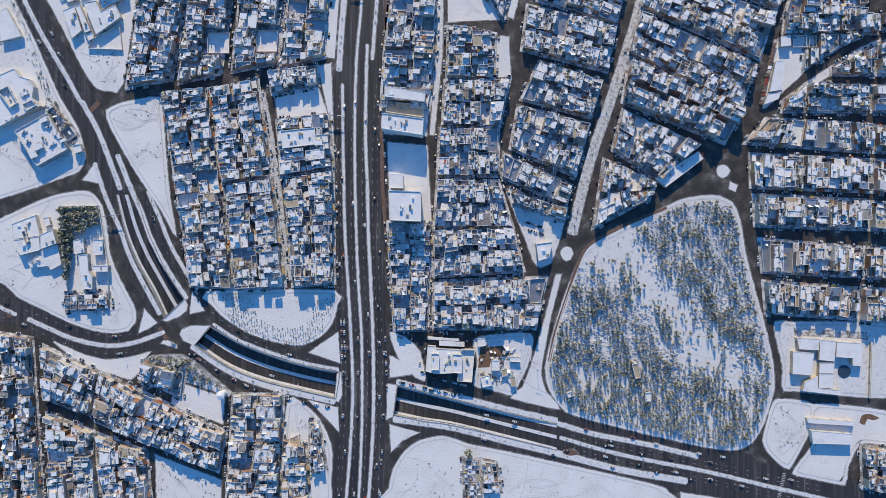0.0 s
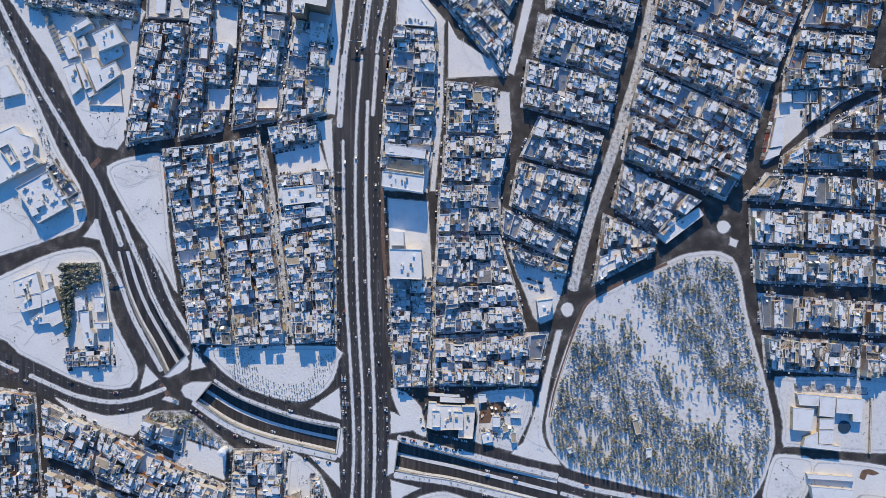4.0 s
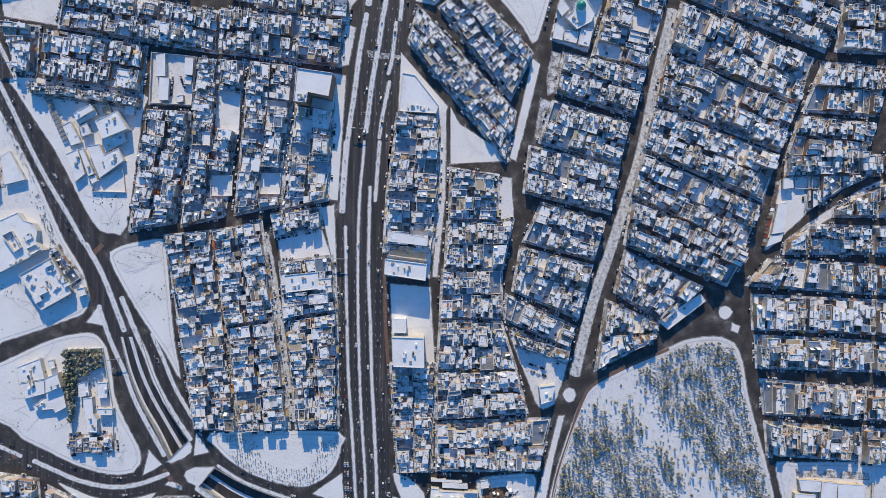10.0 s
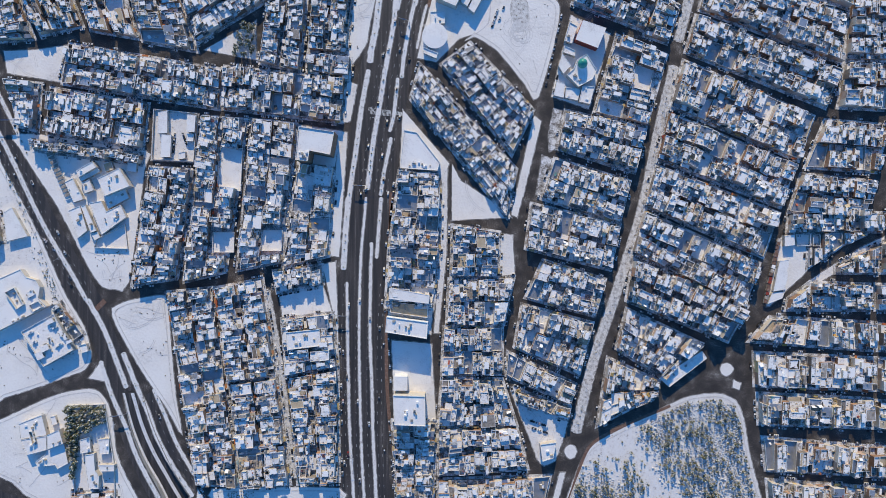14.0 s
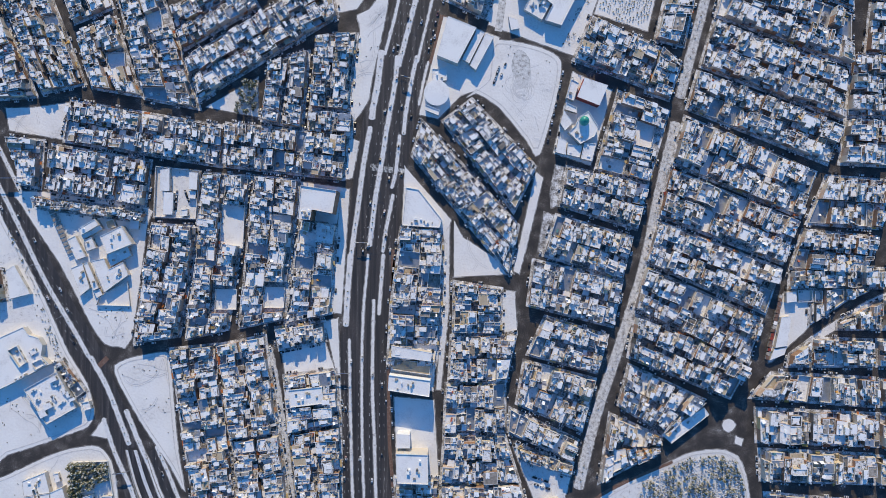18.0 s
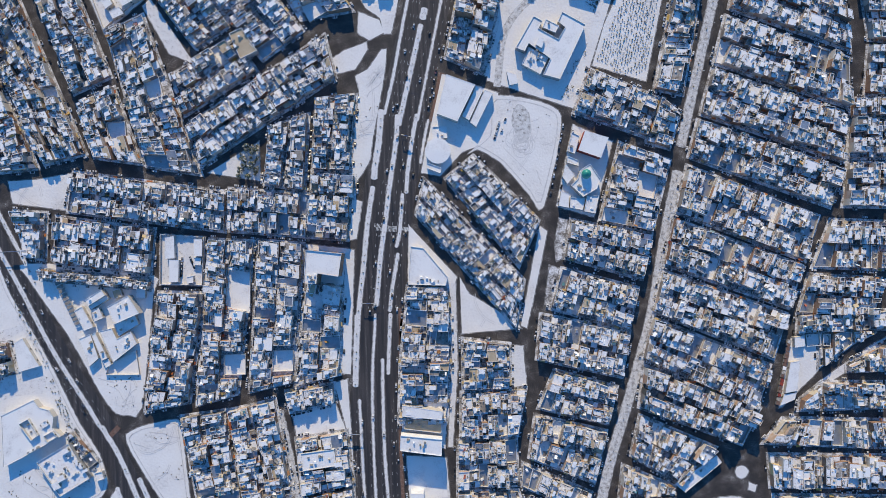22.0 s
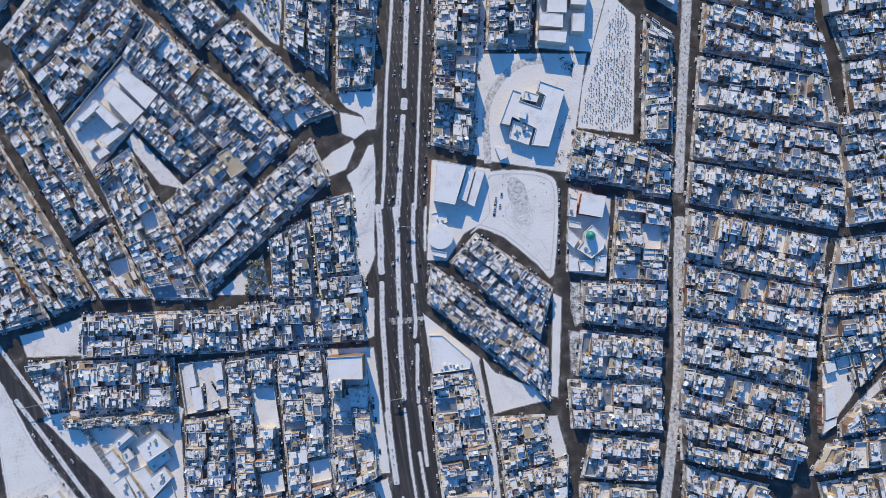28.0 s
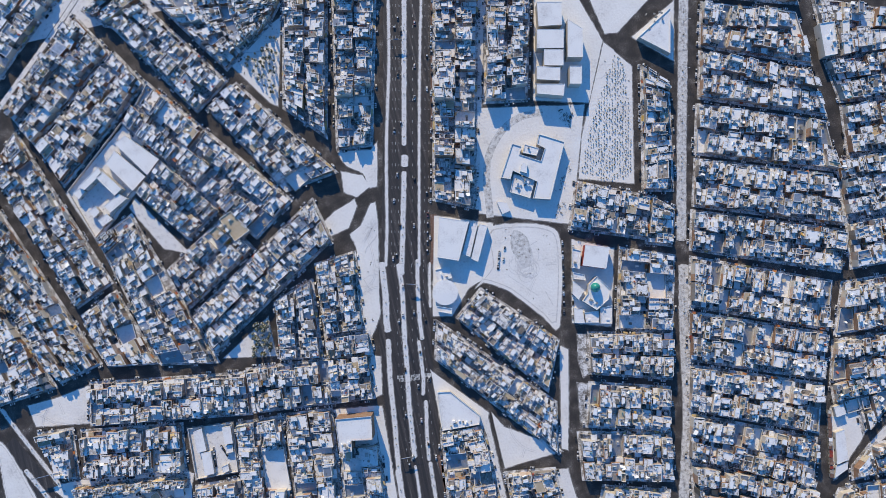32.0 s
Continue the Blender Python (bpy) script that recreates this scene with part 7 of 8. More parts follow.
building('school_lodge', [(-316.6, -118.2), (-308.7, -117.2), (-307.6, -132.1), (-304.1, -137.0), (-304.5, -147.9), (-313.4, -147.9), (-315.5, -132.1)], 5, 'long school lodge under snow between trees', snow_flat, plaster, 0.5, 0)
building('school_lodge', [(-305.6, -104.9), (-296.2, -104.4), (-296.1, -117.7), (-304.5, -118.2)], 3.6, 'school lodge with patchy roof snow', snow_roof, plaster, 0.5, 0)
building('school_lodge', [(-304.7, -127.1), (-290.8, -127.1), (-290.8, -132.5), (-303.1, -132.6)], 5, 'white school lodge beside a walled court', snow_flat, plaster, 0.5, 0)
yard_wall([(-333.7, -75.4), (-301.3, -74.3), (-292.5, -127.2), (-291.8, -157.1), (-327.2, -158.1)], 2.2, 'low wall round the school court')
grove([(-334.2, -76.4), (-325.2, -75.4), (-324.0, -107.3), (-324.9, -122.3), (-327.8, -142.2), (-331.9, -117.3)], 60, 2.3)
grove([(-324.2, -76.4), (-301.3, -75.3), (-299.2, -89.8), (-314.1, -98.3), (-323.1, -98.3)], 44, 2.2)
building('clinic', [(-402.2, 32.1), (-373.4, 45.0), (-368.5, 38.1), (-360.0, 35.6), (-356.1, 29.1), (-357.5, 19.7), (-350.1, 12.3), (-387.2, -6.5), (-402.0, -13.4)], 6.0, 'broad clinic with a curved corner under snow', snow_flat, plaster, 0.5, 0)
building('roof_well', [(-385.6, 24.7), (-377.2, 29.1), (-368.8, 14.3), (-375.2, 9.8)], 6.2, 'rimmed roof well with snow on its floor', snow_flat, plaster, 2.8, 5.8)
building('roof_well', [(-364.8, 13.3), (-356.4, 17.2), (-352.4, 12.3), (-361.3, 7.3)], 6.2, 'rimmed roof well with snow on its floor', snow_flat, plaster, 2.0, 5.8)
building('clinic_hatch', [(-367.6, 24.1), (-361.7, 27.0), (-359.7, 23.1), (-365.1, 19.6)], 7.2, 'raised roof box of the clinic', snow_roof, plaster, 0.2, 5.8)
building('parking_deck', [(-372.2, -10.0), (-343.5, 5.9), (-326.1, -25.8), (-352.3, -40.6)], 6.2, 'parking deck with a cluttered snowy roof', snow_roof, concrete, 1.0, 0)
building('roof_room', [(-349.5, -0.3), (-343.6, 2.7), (-341.7, -0.9), (-347.6, -3.8)], 9.2, 'small roof room on the parking deck', snow_roof, plaster, 0.15, 6.0)
building('roof_room', [(-354.2, -23.4), (-347.8, -20.2), (-345.6, -24.5), (-351.9, -27.7)], 9.4, 'small roof room on the parking deck', snow_roof, plaster, 0.15, 6.0)
building('roof_room', [(-359.2, -29.3), (-353.3, -26.3), (-350.4, -31.9), (-356.3, -34.8)], 8.6, 'small roof room on the parking deck', snow_roof, plaster, 0.15, 6.0)
building('roof_room', [(-339.0, -9.6), (-336.0, -8.1), (-333.5, -12.8), (-336.5, -14.3)], 7.8, 'small roof room on the parking deck', snow_roof, plaster, 0.15, 6.0)
building('roof_room', [(-336.0, -12.5), (-333.1, -11.0), (-330.6, -15.8), (-333.5, -17.2)], 7.8, 'small roof room on the parking deck', snow_roof, plaster, 0.15, 6.0)
building('roof_room', [(-344.6, -6.6), (-340.1, -4.4), (-339.5, -5.5), (-343.9, -7.8)], 7.6, 'small roof room on the parking deck', snow_roof, plaster, 0.15, 6.0)
building('roof_room', [(-366.4, -11.5), (-361.5, -9.0), (-360.9, -10.2), (-365.8, -12.7)], 7.4, 'small roof room on the parking deck', snow_roof, plaster, 0.15, 6.0)
building('roof_room', [(-332.3, -18.4), (-327.4, -16.0), (-326.1, -18.3), (-331.1, -20.8)], 8.2, 'small roof room on the parking deck', snow_roof, plaster, 0.15, 6.0)
building('roof_room', [(-362.4, -19.4), (-358.4, -17.4), (-357.6, -19.0), (-361.6, -21.0)], 7.5, 'small roof room on the parking deck', snow_roof, plaster, 0.15, 6.0)
building('roof_room', [(-347.7, -15.0), (-346.2, -14.2), (-343.3, -19.7), (-344.8, -20.5)], 7.3, 'small roof room on the parking deck', snow_roof, plaster, 0.15, 6.0)
building('roof_room', [(-341.7, -22.4), (-335.8, -19.4), (-335.1, -20.6), (-341.1, -23.6)], 7.4, 'small roof room on the parking deck', snow_roof, plaster, 0.15, 6.0)
building('school_wing', [(-324.0, 131.4), (-309.6, 139.8), (-306.2, 134.8), (-321.5, 125.9)], 7, 'upper school wing under even snow', snow_flat, plaster, 0.5, 0)
building('school_wing', [(-323.3, 126.4), (-307.4, 135.3), (-304.4, 131.4), (-321.3, 122.4)], 3.8, 'low school wing in the shade of the next', snow_flat, plaster, 0.5, 0)
building('school_wing', [(-304.3, 124.5), (-285.5, 133.8), (-276.1, 118.0), (-297.8, 109.2)], 8.6, 'large school hall under even snow', snow_flat, plaster, 0.5, 0)
building('school_wing', [(-300.4, 109.5), (-282.5, 116.9), (-279.0, 108.0), (-297.4, 98.0)], 3.8, 'low school hall in the shade of the next', snow_flat, plaster, 0.5, 0)
building('school_wing', [(-313.9, 103.3), (-303.0, 105.3), (-298.5, 95.8), (-286.1, 101.8), (-281.1, 90.9), (-302.4, 75.5)], 4.6, 'broad school wing under even snow', snow_flat, plaster, 0.5, 0)
building('school_wing', [(-335.8, 121.9), (-328.8, 125.4), (-319.3, 107.0), (-327.8, 104.0)], 3.8, 'low school wing under even snow', snow_flat, plaster, 0.5, 0)
building('school_wing', [(-320.0, 121.2), (-314.0, 124.2), (-310.0, 114.8), (-318.0, 111.8)], 4.4, 'low school wing under even snow', snow_flat, plaster, 0.5, 0)
building('school_wing', [(-332.9, 96.6), (-322.4, 101.1), (-315.9, 79.2), (-324.3, 72.2)], 3.6, 'long low school wing under even snow', snow_flat, plaster, 0.5, 0)
building('school_wing', [(-321.2, 100.5), (-317.7, 102.0), (-307.7, 79.1), (-312.7, 77.1)], 4.0, 'narrow school wing under even snow', snow_flat, plaster, 0.5, 0)
building('school_wing', [(-312.3, 75.8), (-307.3, 78.3), (-304.8, 73.3), (-309.8, 70.3)], 3.0, 'small school annex under even snow', snow_flat, plaster, 0.5, 0)
yard_wall([(-308.4, 71.9), (-283.4, 84.9), (-280.9, 62.9), (-311.4, 63.9)], 2.4, 'low wall round the school court')
building('warehouse', [(-265.4, 448.7), (-254.5, 453.4), (-229.6, 425.5), (-242.9, 414.1)], 6.4, 'warehouse with an even white snow roof', snow_flat, plaster, 0.3, 0)
building('warehouse', [(-277.5, 433.0), (-267.1, 442.5), (-245.0, 413.2), (-259.0, 403.5)], 5.6, 'warehouse with an even white snow roof', snow_flat, plaster, 0.3, 0)
building('warehouse', [(-304.6, 417.6), (-283.3, 430.7), (-281.1, 424.4), (-299.3, 413.7)], 8, 'warehouse wing round a shaded court', snow_flat, plaster, 0.3, 0)
building('warehouse', [(-287.2, 422.2), (-280.6, 426.4), (-266.8, 407.0), (-274.4, 402.6)], 8, 'warehouse wing round a shaded court', snow_flat, plaster, 0.3, 0)
building('warehouse', [(-286.2, 395.7), (-270.7, 403.4), (-264.6, 397.8), (-281.5, 388.9)], 7, 'warehouse wing round a shaded court', snow_flat, plaster, 0.3, 0)
building('warehouse', [(-311.7, 414.6), (-303.3, 417.8), (-300.7, 413.0), (-307.6, 407.4)], 5, 'small warehouse annex under snow', snow_flat, plaster, 0.3, 0)
building('warehouse', [(-301.5, 394.5), (-294.6, 398.0), (-291.7, 392.1), (-297.8, 387.9)], 5, 'small warehouse annex under snow', snow_flat, plaster, 0.3, 0)
building('warehouse', [(-294.8, 385.1), (-286.1, 389.2), (-281.8, 383.0), (-292.0, 378.7)], 5, 'small warehouse annex under snow', snow_roof, plaster, 0.3, 0)
yard_wall([(-257.5, 467.6), (-228.0, 431.9), (-302.2, 370.8), (-317.8, 417.5)], 2.6, 'yard wall round the warehouses')
path([(45.7, 306.5), (48.4, 324.0), (51.3, 343.9), (59.2, 363.5), (75.8, 381.1), (94.1, 388.5), (114.2, 388.1)], 6.5, trodden, 0.2, "trodden snowy drive that curves round the campus")
for at in [(45.7, 306.5), (106.6, 295.2), (109, 303), (113.8, 316.0), (119, 325), (124.8, 332.8)]:
    for _ in range(5):
        scrub(at[0] + rng.gauss(0, 2.2), at[1] + rng.gauss(0, 3), 0.15, rng.uniform(0.7, 1.6))
for _ in range(16):
    junk(134.8 + rng.gauss(0, 3), 377.5 + rng.gauss(0, 3), 0.2, rng.uniform(0, 3))
    scrub(134.8 + rng.gauss(0, 4), 377.5 + rng.gauss(0, 4), 0.15, rng.uniform(0.6, 1.4))
building('campus_building', [(62.8, 338.3), (79.6, 365.3), (87.2, 360.8), (83.6, 354.5), (100.6, 344.2), (106.7, 354.6), (100.8, 359.7), (104.9, 368.0), (125.0, 355.9), (100.7, 309.1), (86.0, 313.7), (92.9, 327.4), (74.4, 341.7), (70.7, 334.8)], 7, 'angular campus building under even snow', snow_flat, concrete, 0.9, 0)
building('roof_lantern', [(86.9, 354.9), (90.2, 361.9), (101.5, 355.6), (98.0, 349.7)], 8, 'raised white block in the campus recess', snow_flat, plaster, 0.6, 0)
building('campus_wing', [(68.0, 324.0), (74.8, 339.0), (91.4, 328.8), (83.8, 314.5)], 5, 'low campus wing in a recess under snow', snow_flat, plaster, 0.8, 0)
building('roof_box', [(80.2, 339.6), (83.8, 346.0), (88.0, 344.4), (85.5, 336.3)], 9.6, 'white roof box of the campus', snow_flat, plaster, 0.2, 6.8)
building('station_building', [(-13.1, -218.7), (-11.1, -196.6), (-4.2, -197.1), (-3.7, -199.1), (17.4, -200.0), (17.4, -220.2), (-4.7, -221.2)], 6.0, 'white station hall with raised roof boxes', snow_flat, plaster, 0.5, 0)
building('station_lantern', [(-8.1, -203.1), (-1.3, -203.1), (-1.2, -217.3), (-8.1, -217.3)], 8.6, 'raised roof lantern of the station', snow_flat, plaster, 0.9, 5.8)
building('station_lantern', [(10.5, -203.5), (18.8, -204.0), (18.8, -220.1), (10.0, -219.7)], 8.8, 'raised roof lantern of the station', snow_flat, plaster, 0.9, 5.8)
building('station_wing', [(17.9, -199.7), (29.8, -200.1), (27.3, -228.2), (14.5, -227.2)], 5.2, 'station wing with a deep rimmed roof', snow_roof, plaster, 2.6, 0)
building('station_canopy', [(-1.3, -192.4), (20.9, -193.9), (20.9, -197.8), (-1.3, -196.9)], 4.2, 'long scalloped canopy with snow on top', snow_flat, plaster, 0.1, 0)
building('bus_canopy', [(-11.2, -189.1), (16.0, -191.0), (16.0, -193.0), (-11.2, -191.5)], 3.6, 'narrow bus canopy with patchy snow', snow_roof, plaster, 0.1, 0)
building('depot', [(44.7, -209.7), (51.6, -209.7), (51.6, -218.6), (44.7, -218.6)], 3.6, 'small depot with snowy rims', snow_roof, plaster, 0.5, 0)
building('depot', [(60.6, -206.8), (69.5, -206.8), (70.0, -211.3), (60.6, -210.8)], 3.0, 'small flat depot under even snow', snow_flat, plaster, 0.5, 0)
building('depot', [(60.6, -224.6), (65.5, -223.6), (66.5, -232.5), (61.6, -232.5)], 3.0, 'small depot with a tan roof', tan_roof, plaster, 0.5, 0)
building('depot', [(34.8, -224.6), (42.7, -222.6), (45.7, -231.5), (36.8, -233.5)], 3.4, 'small depot with patchy snow', snow_roof, plaster, 0.5, 0)
building('depot', [(32.3, -191.0), (38.8, -190.0), (39.8, -197.0), (32.8, -198.0)], 3.2, 'small depot with patchy snow', snow_roof, plaster, 0.5, 0)
building('depot', [(53.2, -218.3), (58.1, -216.8), (59.1, -222.7), (54.2, -224.7)], 2.6, 'small tan depot between heaps', tan_roof, plaster, 0.5, 0)
grove([(21.2, -289.2), (29.1, -288.2), (30.1, -293.7), (22.1, -294.7)], 3, 3.0)
building('corner_house', [(-132.2, -278.2), (-124.3, -275.2), (-122.3, -285.1), (-131.2, -287.1)], 3.0, 'low corner house with a bare tan roof', tan_roof, plaster, 0.5, 0)
shrub_rows([(189.7, 425.8), (198.2, 415.8), (179.7, 314.5), (157.1, 313.6), (134.6, 327.9), (151.2, 363.4)], 3.2, 2.4, 0.6, -0.25)
shrub_rows([(-194.2, -152.0), (-166.7, -156.9), (-160.2, -172.8), (-144.2, -181.8), (-126.8, -181.7), (-113.4, -171.8), (-109.5, -156.8), (-94.5, -153.8), (-95.5, -171.7), (-108.4, -191.7), (-129.2, -198.6), (-154.1, -194.7), (-174.1, -186.8), (-189.1, -171.9)], 2.5, 2.2, 0.5, 0.1)
shrub_rows([(-191.7, -151.0), (-169.3, -150.9), (-169.2, -156.9), (-191.6, -157.9)], 2.5, 2.2, 0.45, 0.1)
building('storage_shed', [(-252.7, 183.3), (-244.7, 184.8), (-244.7, 164.9), (-253.2, 164.9)], 5, 'long shed with an even white snow roof', snow_flat, plaster, 0.2, 0)
building('storage_shed', [(-249.9, 163.9), (-241.4, 163.4), (-242.4, 144.0), (-250.9, 144.0)], 4.6, 'long shed with an even white snow roof', snow_flat, plaster, 0.2, 0)
building('storage_shed', [(-227.2, 181.3), (-219.7, 180.8), (-220.7, 165.8), (-227.7, 166.3)], 5, 'long shed with an even white snow roof', snow_flat, plaster, 0.2, 0)
building('workshop', [(-235.4, 148.0), (-229.4, 149.0), (-229.4, 143.0), (-235.4, 142.0)], 3.4, 'low workshop beside the compound yard', snow_roof, plaster, 0.5, 0)
building('workshop', [(-228.5, 165.0), (-222.0, 164.5), (-222.5, 158.0), (-229.0, 158.5)], 3.0, 'low workshop beside the compound yard', snow_roof, plaster, 0.5, 0)
yard_wall([(-258.0, 187.0), (-219.2, 182.9), (-222.7, 140.2), (-260.0, 142.3)], 2.6, 'wall round the compound yard')
building('depot', [(293.9, 52.6), (302.3, 53.6), (299.2, 27.7), (288.3, 25.8)], 4, 'long white depot beside the diagonal road', snow_flat, plaster, 0.3, 0)
building('depot', [(298.2, 74.5), (306.6, 75.4), (307.1, 66.5), (298.1, 65.5)], 4.4, 'white depot with a snow roof', snow_flat, plaster, 0.3, 0)
building('depot', [(287.7, 24.7), (298.7, 25.6), (296.6, 19.7), (283.7, 14.7)], 3.2, 'low depot at the road corner', snow_flat, plaster, 0.3, 0)
yard_wall([(324.5, 75.6), (331.0, 75.8), (331.0, 65.8), (324.5, 65.6)], 2.4, 'thin wall round a small snowy yard')
yard_wall([(309.5, 76.2), (322.0, 76.6), (322.0, 66.1), (310.0, 65.6)], 2.4, 'thin wall between two snowy yards')
for court in COURTS:
    court_yard(court)


# ---- street lamps and sign gantries ----
def tube(a, b, r, n=8):
    a, b = Vector(a), Vector(b)
    d = (b - a).normalized()
    s = d.orthogonal().normalized()
    t = d.cross(s)
    v = [tuple(p + (s * math.cos(2 * math.pi * i / n) + t * math.sin(2 * math.pi * i / n)) * r) for p in (a, b) for i in range(n)]
    f = [(i, (i + 1) % n, n + (i + 1) % n, n + i) for i in range(n)] + [tuple(range(n - 1, -1, -1)), tuple(range(n, 2 * n))]
    return v, f


LAMP = {}


def street_lamp(x, y, turn, height=10.0):
    if not LAMP:
        LAMP["pole"] = mesh_of("pole", *tube((0, 0, 0), (0, 0, height), 0.14), [steel])
        LAMP["arm"] = mesh_of("arm", *tube((-2.2, 0, height), (2.2, 0, height + 0.25), 0.08), [steel])
        v, f = [], []
        prism(v, f, [(-0.55, -0.18), (0.55, -0.18), (0.55, 0.18), (-0.55, 0.18)], -0.08, 0.1, True)
        LAMP["head"] = mesh_of("lamp_head", v, f, [white_wall])
    ob = tagged(new("street_lamp", LAMP["pole"]), "tall grey street lamp with two arms", "street lamp", "street lamps")
    ob.matrix_basis = pose(x, y, 0.1, 0, 0, turn)
    arm = child("arm", LAMP["arm"], ob)
    for side in (-2.4, 2.4):
        child("lamp_head", LAMP["head"], arm, "white lamp head").location = (side, 0, height + 0.15)


def lamps_along(centre, every):
    line = smooth(centre, 3.0)
    away = 0.0
    for a, b in zip(line, line[1:]):
        away += (b - a).length
        if away > every:
            away = 0.0
            d = b - a
            street_lamp(a.x, a.y, math.degrees(math.atan2(d.y, d.x)) + 90)


def gantry(ends):
    (x0, y0), (x1, y1) = ends
    v, f = tube((x0, y0, 6.4), (x1, y1, 6.4), 0.3)
    ob = tagged(new("sign_gantry", mesh_of("beam", v, f, [steel])), "grey steel sign gantry over the road", "gantry", "sign gantries")
    for x, y in ends:
        child("post", mesh_of("post", *tube((x, y, 0), (x, y, 6.6), 0.22), [steel]), ob)
    a, b = Vector((x0, y0)), Vector((x1, y1))
    d = (b - a).normalized()
    m = Vector((-d.y, d.x)) * 0.12
    p, q = a.lerp(b, 0.3), a.lerp(b, 0.7)
    v, f = [], []
    prism(v, f, [tuple(p - m), tuple(q - m), tuple(q + m), tuple(p + m)], 5.4, 7.2, True)
    child("sign_board", mesh_of("sign_board", v, f, [sign_paint]), ob, "blue sign board")


lamps_along([(-83.6, -340.4), (-77.3, -246.7), (-80.5, -161.8), (-85.8, -42.1), (-87, 27.9)], 55)
lamps_along([(-45.5, 264.2), (-53.5, 219), (-61, 173.8), (-69, 116.1)], 45)
lamps_along([(18.8, 527.9), (-14.1, 388.7)], 40)
lamps_along([(-19.9, 364.3), (-32, 317.5), (-42.9, 275.9)], 40)
lamps_along([(115.8, -99), (131.3, -36.5), (151.3, 23.5), (173.9, 96.1), (188.9, 166.2), (203, 224.8)], 42)
lamps_along([(203.2, 228.9), (222.6, 308.6), (247.8, 402.9), (268.1, 478.2)], 42)
lamps_along([(103.7, -133.7), (97.2, -171.5), (87.2, -211.3), (74.8, -240.1)], 42)
lamps_along([(105.6, -278.2), (159.3, -293), (233.7, -307.7), (308.1, -325)], 50)
lamps_along([(-363.5, -174.6), (-323.5, -192), (-293.6, -197.9), (-243.8, -185.9)], 45)
lamps_along([(-385.9, 143.8), (-358, 86), (-330.2, 38.3)], 50)
gantry([(-81.2, 119), (-69.3, 118.5)])
gantry([(-4.5, 482.9), (5.9, 480.4)])
gantry([(-40.7, 266.1), (-31.6, 263.4)])
gantry([(-99.8, 4.5), (-86, 4)])
gantry([(-282.2, -82.7), (-295, -84.7)])
gantry([(-399.5, 176.2), (-375.2, 176.5)])


# ---- cars ----
def market_stall(x, y, turn, wide, deep, cover):
    """A stall of four posts, a counter and a sloping cloth cover."""
    c, s = math.cos(turn), math.sin(turn)
    at = lambda u, v: (x + c * u - s * v, y + s * u + c * v)
    a, b = wide / 2, deep / 2
    verts, faces = [], []
    prism(verts, faces, [at(-a + 0.2, -b + 0.3), at(a - 0.2, -b + 0.3), at(a - 0.2, b * 0.2), at(-a + 0.2, b * 0.2)], 0.1, 1.05)
    ob = tagged(new("market_stall", mesh_of("market_stall", verts, faces, [units_mat])), "wooden street stall under a reddish sloping cover", "stall", "stalls along the lane")
    hi, lo = rng.uniform(3.0, 3.5), rng.uniform(2.4, 2.8)
    loop = [(*at(-a, -b), lo), (*at(a, -b), lo), (*at(a, b), hi), (*at(-a, b), hi)]
    verts = loop + [(p, q, z + 0.12) for p, q, z in loop]
    faces = [(3, 2, 1, 0), (4, 5, 6, 7)] + [(i, (i + 1) % 4, 4 + (i + 1) % 4, 4 + i) for i in range(4)]
    child("cover", mesh_of("cover", verts, faces, [cover]), ob, "sloping cloth cover")
    for u, v, z in ((-a + 0.1, -b + 0.1, lo), (a - 0.1, -b + 0.1, lo), (a - 0.1, b - 0.1, hi), (-a + 0.1, b - 0.1, hi)):
        verts, faces = [], []
        p = at(u, v)
        prism(verts, faces, [(p[0] - 0.05, p[1] - 0.05), (p[0] + 0.05, p[1] - 0.05), (p[0] + 0.05, p[1] + 0.05), (p[0] - 0.05, p[1] + 0.05)], 0.05, z)
        child("post", mesh_of("post", verts, faces, [steel]), ob)


def stalls_along(a, b, n, deep, covers):
    a, b = Vector(a), Vector(b)
    turn = math.atan2(b.y - a.y, b.x - a.x)
    for i in range(n):
        if rng.random() < 0.9:
            q = a.lerp(b, (i + 0.5) / n) + Vector((rng.uniform(-0.3, 0.3), rng.uniform(-0.3, 0.3)))
            market_stall(q.x, q.y, turn + rng.gauss(0, 0.08), (b - a).length / n * rng.uniform(0.75, 0.97), deep * rng.uniform(0.8, 1.1), rng.choice(covers))


stalls_along((294.5, 72.5), (281.8, 15.5), 17, 3.0, (red_wall, crossing_red, crossing_red, bare_roof, snow_roof))
stalls_along((191.9, 163.7), (193.6, 157.4), 2, 2.6, (red_wall,))
stalls_along((190.0, 121.0), (184.7, 107.0), 4, 2.6, (red_wall, red_wall, crossing_red))


